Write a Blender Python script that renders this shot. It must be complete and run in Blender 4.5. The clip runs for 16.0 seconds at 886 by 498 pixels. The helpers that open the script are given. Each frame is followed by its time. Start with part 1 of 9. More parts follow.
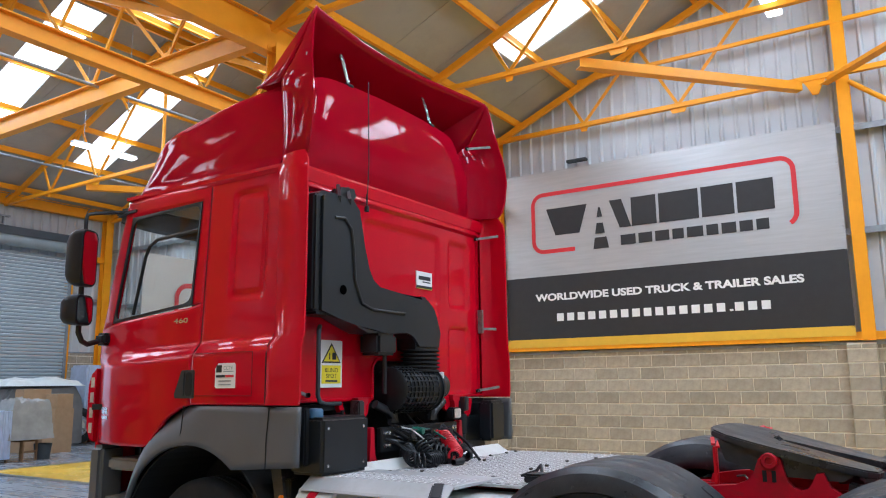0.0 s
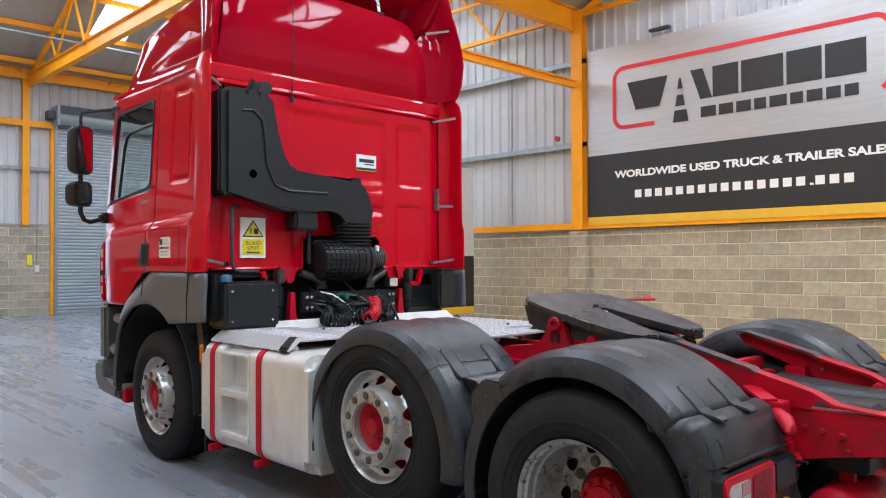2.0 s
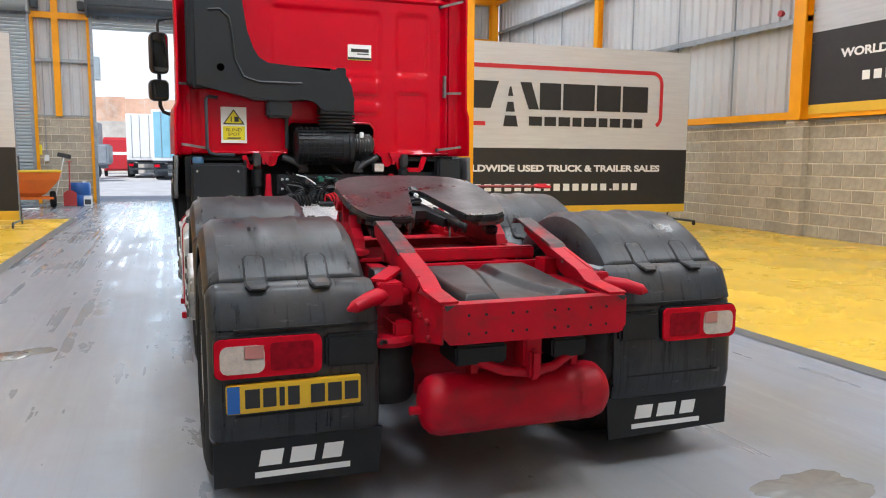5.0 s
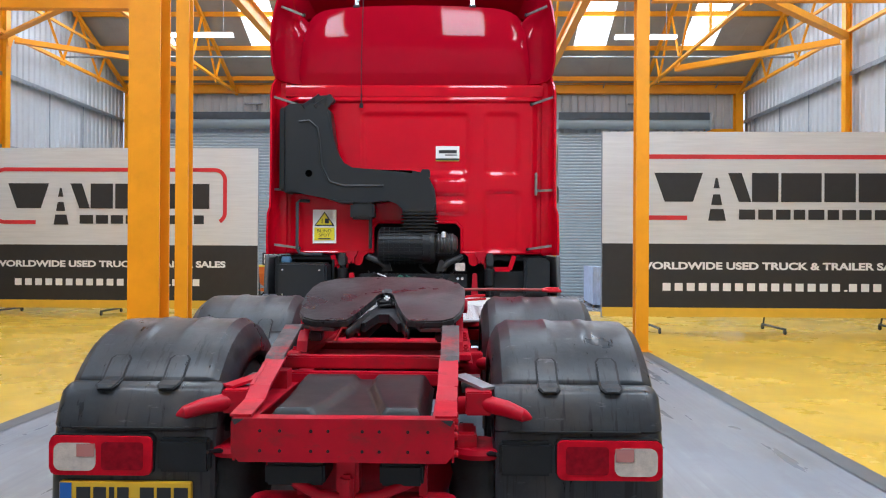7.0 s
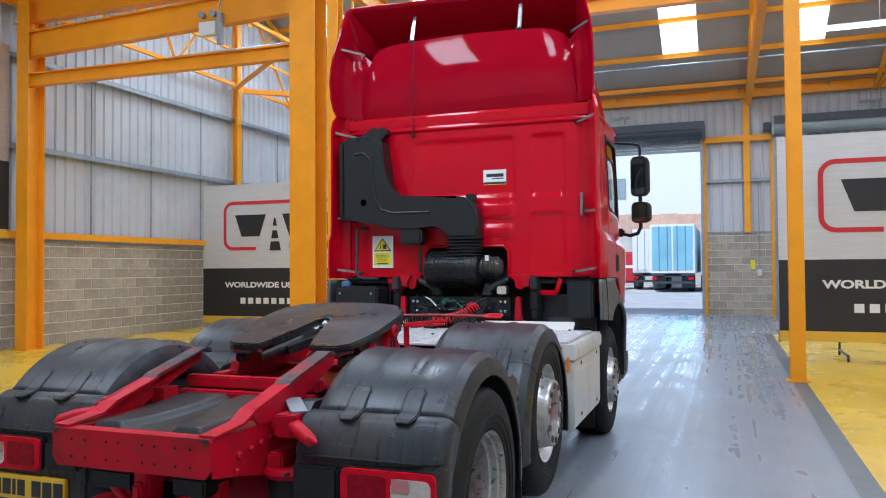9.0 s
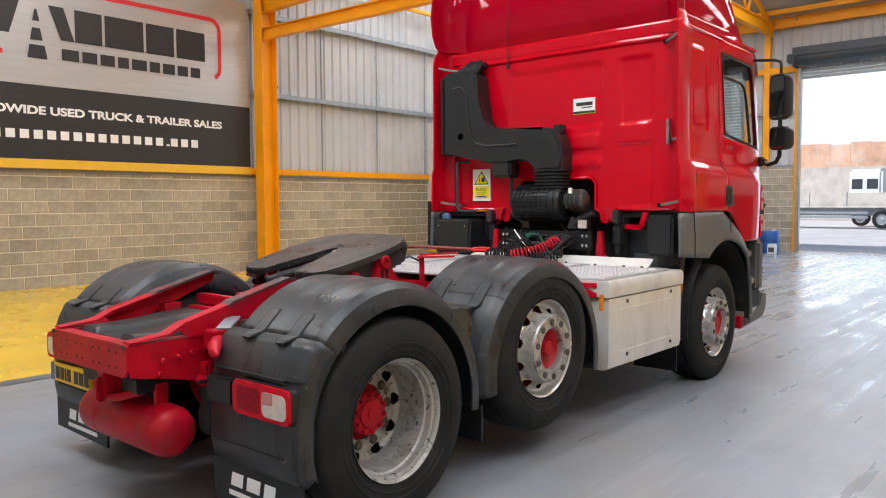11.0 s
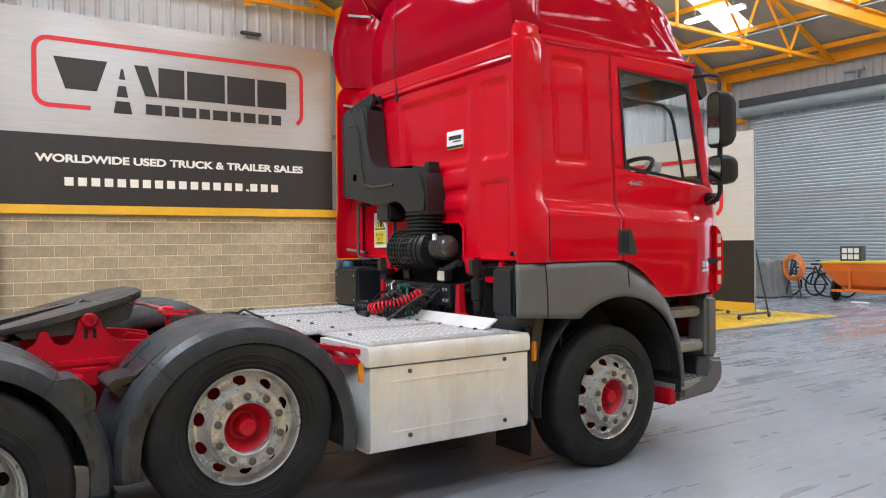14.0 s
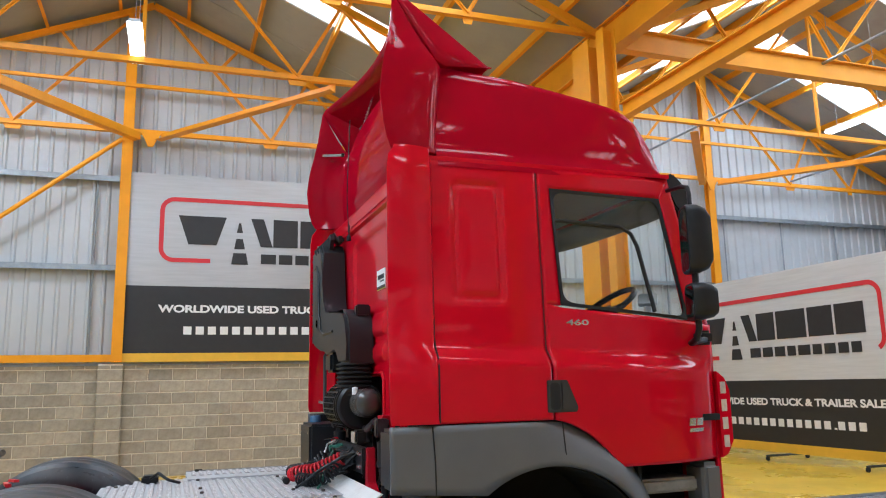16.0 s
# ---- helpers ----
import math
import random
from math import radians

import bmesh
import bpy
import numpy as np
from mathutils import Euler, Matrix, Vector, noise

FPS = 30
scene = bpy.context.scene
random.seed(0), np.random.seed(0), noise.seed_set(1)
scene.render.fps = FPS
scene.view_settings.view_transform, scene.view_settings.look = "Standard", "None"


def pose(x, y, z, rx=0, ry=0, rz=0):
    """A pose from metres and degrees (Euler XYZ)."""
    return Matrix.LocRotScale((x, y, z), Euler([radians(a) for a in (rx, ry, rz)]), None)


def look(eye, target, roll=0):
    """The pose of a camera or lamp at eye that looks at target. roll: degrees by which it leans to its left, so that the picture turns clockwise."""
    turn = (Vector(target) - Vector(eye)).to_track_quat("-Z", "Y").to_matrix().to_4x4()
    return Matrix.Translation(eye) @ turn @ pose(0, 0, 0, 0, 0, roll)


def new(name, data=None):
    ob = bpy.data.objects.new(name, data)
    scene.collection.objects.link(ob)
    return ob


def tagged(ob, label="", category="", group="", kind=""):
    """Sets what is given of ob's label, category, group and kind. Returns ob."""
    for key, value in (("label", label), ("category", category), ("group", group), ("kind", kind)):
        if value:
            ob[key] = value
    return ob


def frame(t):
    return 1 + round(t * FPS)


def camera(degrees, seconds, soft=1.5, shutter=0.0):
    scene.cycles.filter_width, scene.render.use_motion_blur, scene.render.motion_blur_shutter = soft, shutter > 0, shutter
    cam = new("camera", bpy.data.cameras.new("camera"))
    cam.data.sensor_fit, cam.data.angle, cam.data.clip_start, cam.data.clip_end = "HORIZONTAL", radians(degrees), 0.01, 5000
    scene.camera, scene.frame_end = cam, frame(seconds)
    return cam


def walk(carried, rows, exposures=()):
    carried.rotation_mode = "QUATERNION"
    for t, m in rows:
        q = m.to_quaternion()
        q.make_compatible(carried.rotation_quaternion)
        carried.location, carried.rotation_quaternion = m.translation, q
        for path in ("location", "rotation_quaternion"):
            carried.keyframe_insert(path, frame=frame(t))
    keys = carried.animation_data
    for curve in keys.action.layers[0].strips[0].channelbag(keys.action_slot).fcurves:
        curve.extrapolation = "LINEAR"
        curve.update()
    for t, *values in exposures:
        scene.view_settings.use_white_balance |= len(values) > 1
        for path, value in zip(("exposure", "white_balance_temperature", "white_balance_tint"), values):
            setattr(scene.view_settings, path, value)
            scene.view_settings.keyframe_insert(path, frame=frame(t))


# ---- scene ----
cam = camera(60.2, 16.0, soft=1.1)
PATH = [
    (0, (-4.553, -0.344, 1.562), (-2.905, 0.735, 1.909), -0.6),
    (0.5, (-4.376, -0.779, 1.574), (-2.792, 0.408, 1.856), -0.3),
    (1, (-4.206, -1.278, 1.544), (-2.688, 0.008, 1.743), -0.3),
    (1.5, (-3.979, -1.655, 1.531), (-2.518, -0.294, 1.651), -0.2),
    (2, (-3.75, -2.094, 1.512), (-2.357, -0.659, 1.545), -0.2),
    (2.5, (-3.441, -2.46, 1.469), (-2.125, -0.954, 1.419), -0.2),
    (3, (-3.103, -2.825, 1.465), (-1.89, -1.24, 1.343), -0.2),
    (3.5, (-2.728, -3.137, 1.445), (-1.619, -1.483, 1.262), -0.0),
    (3.7, (-2.546, -3.223, 1.441), (-1.488, -1.538, 1.237), 0.0),
    (5.8, (-0.618, -3.915, 1.428), (-0.231, -1.962, 1.243), 0.4),
    (6, (-0.447, -3.9, 1.442), (-0.134, -1.931, 1.288), 0.3),
    (6.5, (-0.018, -3.894, 1.473), (0.115, -1.9, 1.396), 0.4),
    (7, (0.403, -3.829, 1.478), (0.363, -1.829, 1.484), 0.3),
    (7.5, (0.851, -3.771, 1.511), (0.655, -1.782, 1.573), 0.2),
    (8, (1.317, -3.748, 1.52), (0.959, -1.782, 1.608), 0.0),
    (8.5, (1.752, -3.652, 1.53), (1.233, -1.722, 1.612), -0.2),
    (9, (2.233, -3.588, 1.531), (1.542, -1.712, 1.583), -0.4),
    (9.5, (2.617, -3.406, 1.516), (1.744, -1.607, 1.523), -0.4),
    (10, (3.03, -3.236, 1.51), (1.979, -1.535, 1.465), -0.4),
    (10.2, (3.175, -3.162, 1.514), (2.064, -1.5, 1.45), -0.3),
    (12.3, (4.47, -1.941, 1.54), (2.98, -0.612, 1.415), -0.5),
    (12.5, (4.562, -1.765, 1.555), (3.056, -0.454, 1.439), -0.4),
    (13, (4.724, -1.303, 1.548), (3.174, -0.042, 1.457), -0.4),
    (13.5, (4.876, -0.819, 1.564), (3.278, 0.381, 1.502), -0.5),
    (14, (4.997, -0.302, 1.577), (3.344, 0.824, 1.562), -0.5),
    (14.5, (5.046, 0.223, 1.596), (3.333, 1.254, 1.659), -0.5),
    (15, (5.114, 0.747, 1.626), (3.348, 1.672, 1.789), -0.7),
    (15.5, (5.143, 1.216, 1.65), (3.331, 2.019, 1.914), -0.9),
    (16, (5.213, 1.711, 1.658), (3.357, 2.371, 2.005), -1.2),
]
EXPOSURE = [(0.0, -0.16, 5450, 9), (1.5, 0.05, 5700, 10), (2.2, 0.07, 5750, 10), (3.5, 0.1, 6300, 10), (6.5, 0.12, 5850, 9), (7.0, 0.1, 5700, 9), (7.6, 0.0, 5600, 9), (8.0, -0.13, 5450, 8), (9.0, -0.14, 5400, 8), (9.6, -0.06, 5650, 10), (10.2, 0.0, 6450, 11), (12.5, 0.28, 6450, 10), (14.2, 0.25, 5950, 8), (15.2, 0.08, 5750, 7), (16.0, -0.09, 5550, 7)]
walk(cam, [(t, look(eye, target, roll)) for t, eye, target, roll in PATH], EXPOSURE)

# ---- world and light ----
world = bpy.data.worlds.new("sky")
scene.world = world
world.use_nodes = True
wn = world.node_tree
sky = wn.nodes.new("ShaderNodeTexSky")
sky.sky_type, sky.sun_disc = "NISHITA", False
sky.sun_elevation, sky.sun_rotation = radians(52), radians(205)
wn.links.new(sky.outputs[0], wn.nodes["Background"].inputs[0])
wn.nodes["Background"].inputs[1].default_value = 0.15

sun = new("sun", bpy.data.lights.new("sun", "SUN"))
sun.data.energy, sun.data.angle, sun.data.color = 4.0, radians(1.0), (1.0, 0.95, 0.88)
sun.matrix_world = look((-8, -18, 26), (0, 0, 0))


def area(name, m, sx, sy, watts, colour=(1, 1, 1)):
    lamp = new(name, bpy.data.lights.new(name, "AREA"))
    lamp.data.shape, lamp.data.size, lamp.data.size_y = "RECTANGLE", sx, sy
    lamp.data.energy, lamp.data.color = watts, colour
    lamp.matrix_world = m
    return lamp


# building frame, metres
XL, XR, YF, YV, YB = -11.0, 9.95, 22.1, 7.7, -5.5
EAVE, PITCH = 6.95, 0.4306
R1, R2 = 1.1, 14.9


def roof_z(y):
    a, b, r = (YB, YV, R1) if y <= YV else (YV, YF, R2)
    return EAVE + PITCH * (y - a if y < r else b - y)


# daylight through the translucent roof sheets: one soft lamp under each row
SKYLIGHTS = [(x, y0, y1) for x in (-8.95, -5.6, -2.25, 1.1, 4.45, 7.75) for y0, y1 in ((9.3, 12.9), (15.05, 20.1))]
SKYLIGHTS += [(x, y0, y1) for x in (-7.75, -2.6, 0.75, 4.1, 7.45) for y0, y1 in ((-3.9, -0.6), (2.8, 6.1))]
for x, y0, y1 in SKYLIGHTS:
    ym = (y0 + y1) / 2
    k = math.degrees(math.atan2(roof_z(y1) - roof_z(y0), y1 - y0))
    area("skylight_lamp", pose(x, ym, roof_z(ym) - 0.12, k, 0, 0), 1.0, y1 - y0, (68 if y1 < 0 else 33 if y1 < 8 else 28) * (y1 - y0), (0.88, 0.95, 1.0))
# sky light in the open doorway
area("doorway_lamp", pose(-0.85, YF + 0.15, 2.7, 90, 0, 180) @ pose(0, 0, 0, 0, 0, 0), 4.8, 5.0, 95, (0.60, 0.80, 1.0))

# ---- materials ----
def mat(name, colour, rough=0.5, metal=0.0, vary=0.0, scale=6.0, bump=0.0, bump_scale=60.0, stain=None, stain_amt=0.0,
        stain_scale=1.5, coat=0.0, rough_vary=0.0, random=0.0, emit=0.0, stretch=None, spec=0.5):
    m = bpy.data.materials.new(name)
    m.use_nodes = True
    t = m.node_tree
    b = t.nodes["Principled BSDF"]
    b.inputs["Roughness"].default_value, b.inputs["Metallic"].default_value = rough, metal
    b.inputs["Coat Weight"].default_value, b.inputs["Coat Roughness"].default_value = coat, 0.04
    b.inputs["Specular IOR Level"].default_value = spec
    tc = t.nodes.new("ShaderNodeTexCoord")
    vec = tc.outputs["Object"]
    if stretch:
        mp = t.nodes.new("ShaderNodeMapping")
        mp.inputs["Scale"].default_value = stretch
        t.links.new(vec, mp.inputs[0])
        vec = mp.outputs[0]

    def tex(sc, detail=5.0, rgh=0.6):
        n = t.nodes.new("ShaderNodeTexNoise")
        n.inputs["Scale"].default_value, n.inputs["Detail"].default_value, n.inputs["Roughness"].default_value = sc, detail, rgh
        t.links.new(vec, n.inputs["Vector"])
        return n.outputs["Fac"]

    def mix(fac, a, bb, kind="MIX"):
        n = t.nodes.new("ShaderNodeMix")
        n.data_type, n.blend_type = "RGBA", kind
        for sock, v in ((n.inputs[0], fac), (n.inputs[6], a), (n.inputs[7], bb)):
            if isinstance(v, (int, float)):
                sock.default_value = v
            elif isinstance(v, tuple):
                sock.default_value = (*v[:3], 1)
            else:
                t.links.new(v, sock)
        return n.outputs[2]

    def span(v, lo, hi, a=0.0, bb=1.0):
        n = t.nodes.new("ShaderNodeMapRange")
        for i, q in enumerate((lo, hi, a, bb)):
            n.inputs[i + 1].default_value = q
        t.links.new(v, n.inputs[0])
        return n.outputs[0]

    col = colour
    if vary:
        lo, hi = tuple(c * (1 - vary) for c in colour), tuple(min(1, c * (1 + vary)) for c in colour)
        col = mix(span(tex(scale), 0.3, 0.7), lo, hi)
    if random:
        oi = t.nodes.new("ShaderNodeObjectInfo")
        col = mix(1.0, col, mix(oi.outputs["Random"], (1 - random,) * 3, (1 + random * 0.6, 1 + random * 0.55, 1 + random * 0.5)), "MULTIPLY")
    if stain:
        col = mix(span(tex(stain_scale, 8.0, 0.7), 0.5, 0.68, 0, stain_amt), col, stain)
    if isinstance(col, tuple):
        b.inputs["Base Color"].default_value = (*col, 1)
    else:
        t.links.new(col, b.inputs["Base Color"])
    if rough_vary:
        t.links.new(span(tex(scale * 0.7), 0.3, 0.7, max(0.02, rough - rough_vary), min(1, rough + rough_vary)), b.inputs["Roughness"])
    if bump:
        n = t.nodes.new("ShaderNodeBump")
        n.inputs["Strength"].default_value, n.inputs["Distance"].default_value = bump, 0.004
        t.links.new(tex(bump_scale, 4.0), n.inputs["Height"])
        t.links.new(n.outputs[0], b.inputs["Normal"])
    if emit:
        b.inputs["Emission Color"].default_value, b.inputs["Emission Strength"].default_value = (*colour, 1), emit
    return m


def weather(m, *layers):
    """Lay marks over a material's colour: each (noise scale xyz, detail, from, to, amount, colour, roughness change)."""
    t = m.node_tree
    b = t.nodes["Principled BSDF"]
    tc = [n for n in t.nodes if n.type == "TEX_COORD"][0]
    for scale, detail, lo, hi, amount, colour, dull in layers:
        mp, ns, mr, mx = (t.nodes.new("ShaderNode" + k) for k in ("Mapping", "TexNoise", "MapRange", "Mix"))
        mp.inputs["Scale"].default_value = scale
        ns.inputs["Scale"].default_value, ns.inputs["Detail"].default_value, ns.inputs["Roughness"].default_value = 1.0, detail, 0.65
        for i, q in enumerate((lo, hi, 0.0, amount)):
            mr.inputs[i + 1].default_value = q
        mx.data_type = "RGBA"
        t.links.new(tc.outputs["Object"], mp.inputs[0])
        t.links.new(mp.outputs[0], ns.inputs["Vector"])
        t.links.new(ns.outputs["Fac"], mr.inputs[0])
        t.links.new(mr.outputs[0], mx.inputs[0])
        base = b.inputs["Base Color"]
        if base.links:
            t.links.new(base.links[0].from_socket, mx.inputs[6])
        else:
            mx.inputs[6].default_value = base.default_value
        mx.inputs[7].default_value = (*colour, 1)
        t.links.new(mx.outputs[2], base)
        if dull:
            rg, ad = b.inputs["Roughness"], t.nodes.new("ShaderNodeMath")
            ad.operation, ad.use_clamp = "MULTIPLY_ADD", True
            t.links.new(mr.outputs[0], ad.inputs[0])
            ad.inputs[1].default_value = dull
            if rg.links:
                t.links.new(rg.links[0].from_socket, ad.inputs[2])
            else:
                ad.inputs[2].default_value = rg.default_value
            t.links.new(ad.outputs[0], rg)
    return m


def glass(name, tint=(0.9, 0.95, 0.93), rough=0.02):
    m = bpy.data.materials.new(name)
    m.use_nodes = True
    t = m.node_tree
    out = t.nodes["Material Output"]
    tr, gl, mx, fr, pw, mr = (t.nodes.new("ShaderNode" + k) for k in ("BsdfTransparent", "BsdfGlossy", "MixShader", "LayerWeight", "Math", "MapRange"))
    tr.inputs[0].default_value = (*tint, 1)
    gl.inputs["Roughness"].default_value = rough
    pw.operation = "POWER"
    pw.inputs[1].default_value = 4.0
    mr.inputs[3].default_value, mr.inputs[4].default_value = 0.06, 0.8
    t.links.new(fr.outputs["Facing"], pw.inputs[0])
    t.links.new(pw.outputs[0], mr.inputs[0])
    t.links.new(mr.outputs[0], mx.inputs[0])
    t.links.new(tr.outputs[0], mx.inputs[1])
    t.links.new(gl.outputs[0], mx.inputs[2])
    t.links.new(mx.outputs[0], out.inputs[0])
    return m


M = {}
M["orange"] = mat("orange_steel_paint", (0.85, 0.35, 0.004), 0.42, spec=0.3, vary=0.06, scale=2.0, bump=0.1, bump_scale=30, stain=(0.42, 0.17, 0.02), stain_amt=0.10, stain_scale=3.0)
M["yellow_sheet"] = mat("yellow_print", (0.75, 0.45, 0.03), 0.5, vary=0.05)
M["clad"] = mat("white_wall_cladding", (0.50, 0.52, 0.545), 0.5, vary=0.06, scale=0.7, stain=(0.36, 0.37, 0.38), stain_amt=0.4, stain_scale=0.6, bump=0.05)
M["roof"] = mat("roof_lining", (0.345, 0.34, 0.32), 0.8, vary=0.08, scale=0.5, stain=(0.25, 0.24, 0.22), stain_amt=0.4, stain_scale=0.8)
M["girt"] = mat("galvanised_steel", (0.30, 0.33, 0.36), 0.45, 0.6, vary=0.15, scale=9)
M["block"] = mat("concrete_block", (0.385, 0.340, 0.270), 0.92, vary=0.18, scale=9, bump=0.7, bump_scale=120, random=0.20, stain=(0.16, 0.15, 0.13), stain_amt=0.25, stain_scale=1.0)
M["mortar"] = mat("mortar", (0.72, 0.66, 0.54), 0.95, vary=0.1, bump=0.5, bump_scale=90)
M["skylight"] = mat("translucent_roof_sheet", (0.93, 0.97, 1.0), 0.5, emit=2.4)
M["tube"] = mat("lamp_diffuser", (1.0, 1.0, 1.0), 0.4, emit=5.0)
M["lampbody"] = mat("lamp_body_white", (0.7, 0.72, 0.74), 0.4)
M["shutter"] = mat("grey_shutter_paint", (0.31, 0.37, 0.40), 0.45, vary=0.06, scale=1.2, stain=(0.22, 0.26, 0.28), stain_amt=0.4)
M["darkmetal"] = mat("dark_steel", (0.05, 0.06, 0.07), 0.5, 0.3, vary=0.15)
M["boardprint"] = mat("silver_board_print", (0.66, 0.68, 0.70), 0.4, 0.2, vary=0.07, scale=1.3, stretch=(1.0, 1.0, 14.0))
M["silverprint"] = mat("silver_print", (0.47, 0.485, 0.50), 0.34, 0.45, vary=0.07, scale=1.3, stretch=(1.0, 1.0, 14.0))
M["blackprint"] = mat("black_print", (0.022, 0.022, 0.024), 0.5, vary=0.1)
M["redprint"] = mat("red_print", (0.62, 0.025, 0.035), 0.5)
M["whiteprint"] = mat("white_print", (0.82, 0.82, 0.82), 0.5)
M["redbox"] = mat("red_plastic", (0.35, 0.02, 0.02), 0.4)
M["whitebox"] = mat("white_plastic", (0.7, 0.72, 0.73), 0.4)
M["blackplastic"] = mat("black_plastic", (0.011, 0.012, 0.014), 0.42, vary=0.2, spec=0.35, scale=12)
M["yellowfloor"] = mat("yellow_floor_paint", (0.74, 0.47, 0.04), 0.28, vary=0.10, scale=0.8, stain=(0.36, 0.22, 0.03), stain_amt=0.4, stain_scale=0.6, rough_vary=0.12)
M["floorline"] = mat("dark_grey_floor_line", (0.12, 0.125, 0.13), 0.4, vary=0.15)
M["asphalt"] = mat("yard_concrete", (0.50, 0.50, 0.51), 0.9, vary=0.15, scale=1.0, stain=(0.36, 0.36, 0.37), stain_amt=0.5, stain_scale=0.3, bump=0.2, bump_scale=30)


def floor_mat():
    """Grey painted concrete: dull scuffs and tyre lines, with rainwater tracked in from the door along the lane."""
    m = mat("grey_painted_floor", (0.236, 0.252, 0.288), 0.4, vary=0.09, scale=0.55, bump=0.05, bump_scale=14, stain=(0.150, 0.148, 0.145), stain_amt=0.45, stain_scale=0.8, spec=0.42)
    t = m.node_tree
    b = t.nodes["Principled BSDF"]
    tc = [n for n in t.nodes if n.type == "TEX_COORD"][0]
    link = t.links.new

    def streaks(scale, detail, rough=0.6, skew=0.0):
        mp = t.nodes.new("ShaderNodeMapping")
        mp.inputs["Scale"].default_value = scale
        mp.inputs["Rotation"].default_value = (0, 0, skew)
        n = t.nodes.new("ShaderNodeTexNoise")
        n.inputs["Scale"].default_value, n.inputs["Detail"].default_value, n.inputs["Roughness"].default_value = 1.0, detail, rough
        n.inputs["Distortion"].default_value = 0.3
        link(tc.outputs["Object"], mp.inputs[0])
        link(mp.outputs[0], n.inputs["Vector"])
        return n.outputs["Fac"]

    def span(v, *q):
        n = t.nodes.new("ShaderNodeMapRange")
        for i, w in enumerate(q):
            n.inputs[i + 1].default_value = w
        link(v, n.inputs[0])
        return n.outputs[0]

    def calc(op, a, c):
        n = t.nodes.new("ShaderNodeMath")
        n.operation = op
        for i, v in enumerate((a, c)):
            if isinstance(v, float):
                n.inputs[i].default_value = v
            else:
                link(v, n.inputs[i])
        return n.outputs[0]

    sep = t.nodes.new("ShaderNodeSeparateXYZ")
    link(tc.outputs["Object"], sep.inputs[0])
    toward = span(sep.outputs[1], -3.0, 13.0, -0.08, 0.085)
    fine = streaks((20.0, 0.10, 1), 2.5, 0.5, 0.05)
    broad = streaks((1.3, 0.12, 1), 5.0, 0.6, 0.03)
    blots = streaks((2.0, 0.9, 1), 7.0, 0.65)
    wet = calc("ADD", calc("ADD", calc("MULTIPLY", broad, 0.50), calc("MULTIPLY", fine, 0.22)), calc("ADD", calc("MULTIPLY", blots, 0.28), toward))
    wet = span(wet, 0.45, 0.61, 0.0, 1.0)
    dirt = calc("MULTIPLY", span(streaks((0.8, 0.5, 1), 5.0, 0.6), 0.42, 0.64, 0.0, 1.0), span(sep.outputs[1], 0.5, 6.0, 1.0, 0.0))
    lines = span(streaks((24.0, 0.08, 1), 2.0, 0.5, 0.03), 0.56, 0.66, 0.0, 1.0)
    tracks = calc("MULTIPLY", span(streaks((9.0, 0.06, 1), 3.0, 0.55, 0.04), 0.50, 0.60, 0.0, 1.0), span(calc("ADD", blots, toward), 0.47, 0.60, 0.0, 1.0))
    rough = calc("ADD", span(streaks((2.5, 0.8, 1), 6.0), 0.3, 0.7, 0.36, 0.48), calc("ADD", calc("MULTIPLY", wet, -0.17), calc("MULTIPLY", tracks, -0.20)))
    link(calc("MAXIMUM", rough, 0.08), b.inputs["Roughness"])
    old = b.inputs["Base Color"].links[0].from_socket
    for mask, amt, tone in ((dirt, 0.65, (0.240, 0.216, 0.180)), (lines, 0.25, (0.19, 0.193, 0.20)), (wet, 0.12, (0.19, 0.20, 0.22))):
        mx = t.nodes.new("ShaderNodeMix")
        mx.data_type = "RGBA"
        link(calc("MULTIPLY", mask, amt), mx.inputs[0])
        link(old, mx.inputs[6])
        mx.inputs[7].default_value = (*tone, 1)
        old = mx.outputs[2]
    link(old, b.inputs["Base Color"])
    ripple = t.nodes.new("ShaderNodeBump")
    ripple.inputs["Strength"].default_value, ripple.inputs["Distance"].default_value = 0.12, 0.003
    link(streaks((14.0, 1.5, 1), 4.0), ripple.inputs["Height"])
    prev = [l for l in b.inputs["Normal"].links]
    if prev:
        link(prev[0].from_socket, ripple.inputs["Normal"])
    link(ripple.outputs[0], b.inputs["Normal"])
    return m


M["floor"] = floor_mat()


# ---- mesh helpers ----
def mesh_of(name, verts, faces, material, smooth=False):
    me = bpy.data.meshes.new(name)
    me.from_pydata([tuple(v) for v in verts], [], faces)
    me.materials.append(material)
    me.update()
    if smooth:
        me.shade_smooth()
    return me


def part(name, bm, material, parent=None, label="", smooth=False):
    """Links a bmesh as one mesh object under a thing or a part."""
    me = bpy.data.meshes.new(name)
    bmesh.ops.recalc_face_normals(bm, faces=bm.faces)
    bm.to_mesh(me)
    bm.free()
    me.materials.append(material)
    if smooth:
        me.shade_smooth()
        me.set_sharp_from_angle(angle=radians(38))
    ob = new(name, me)
    if parent:
        ob.parent = parent
    if label:
        ob["label"] = label
    return ob


def thing(name, label="", category="", group="", kind="", at=(0, 0, 0)):
    ob = new(name)
    ob.location = at
    return tagged(ob, label, category, group, kind)


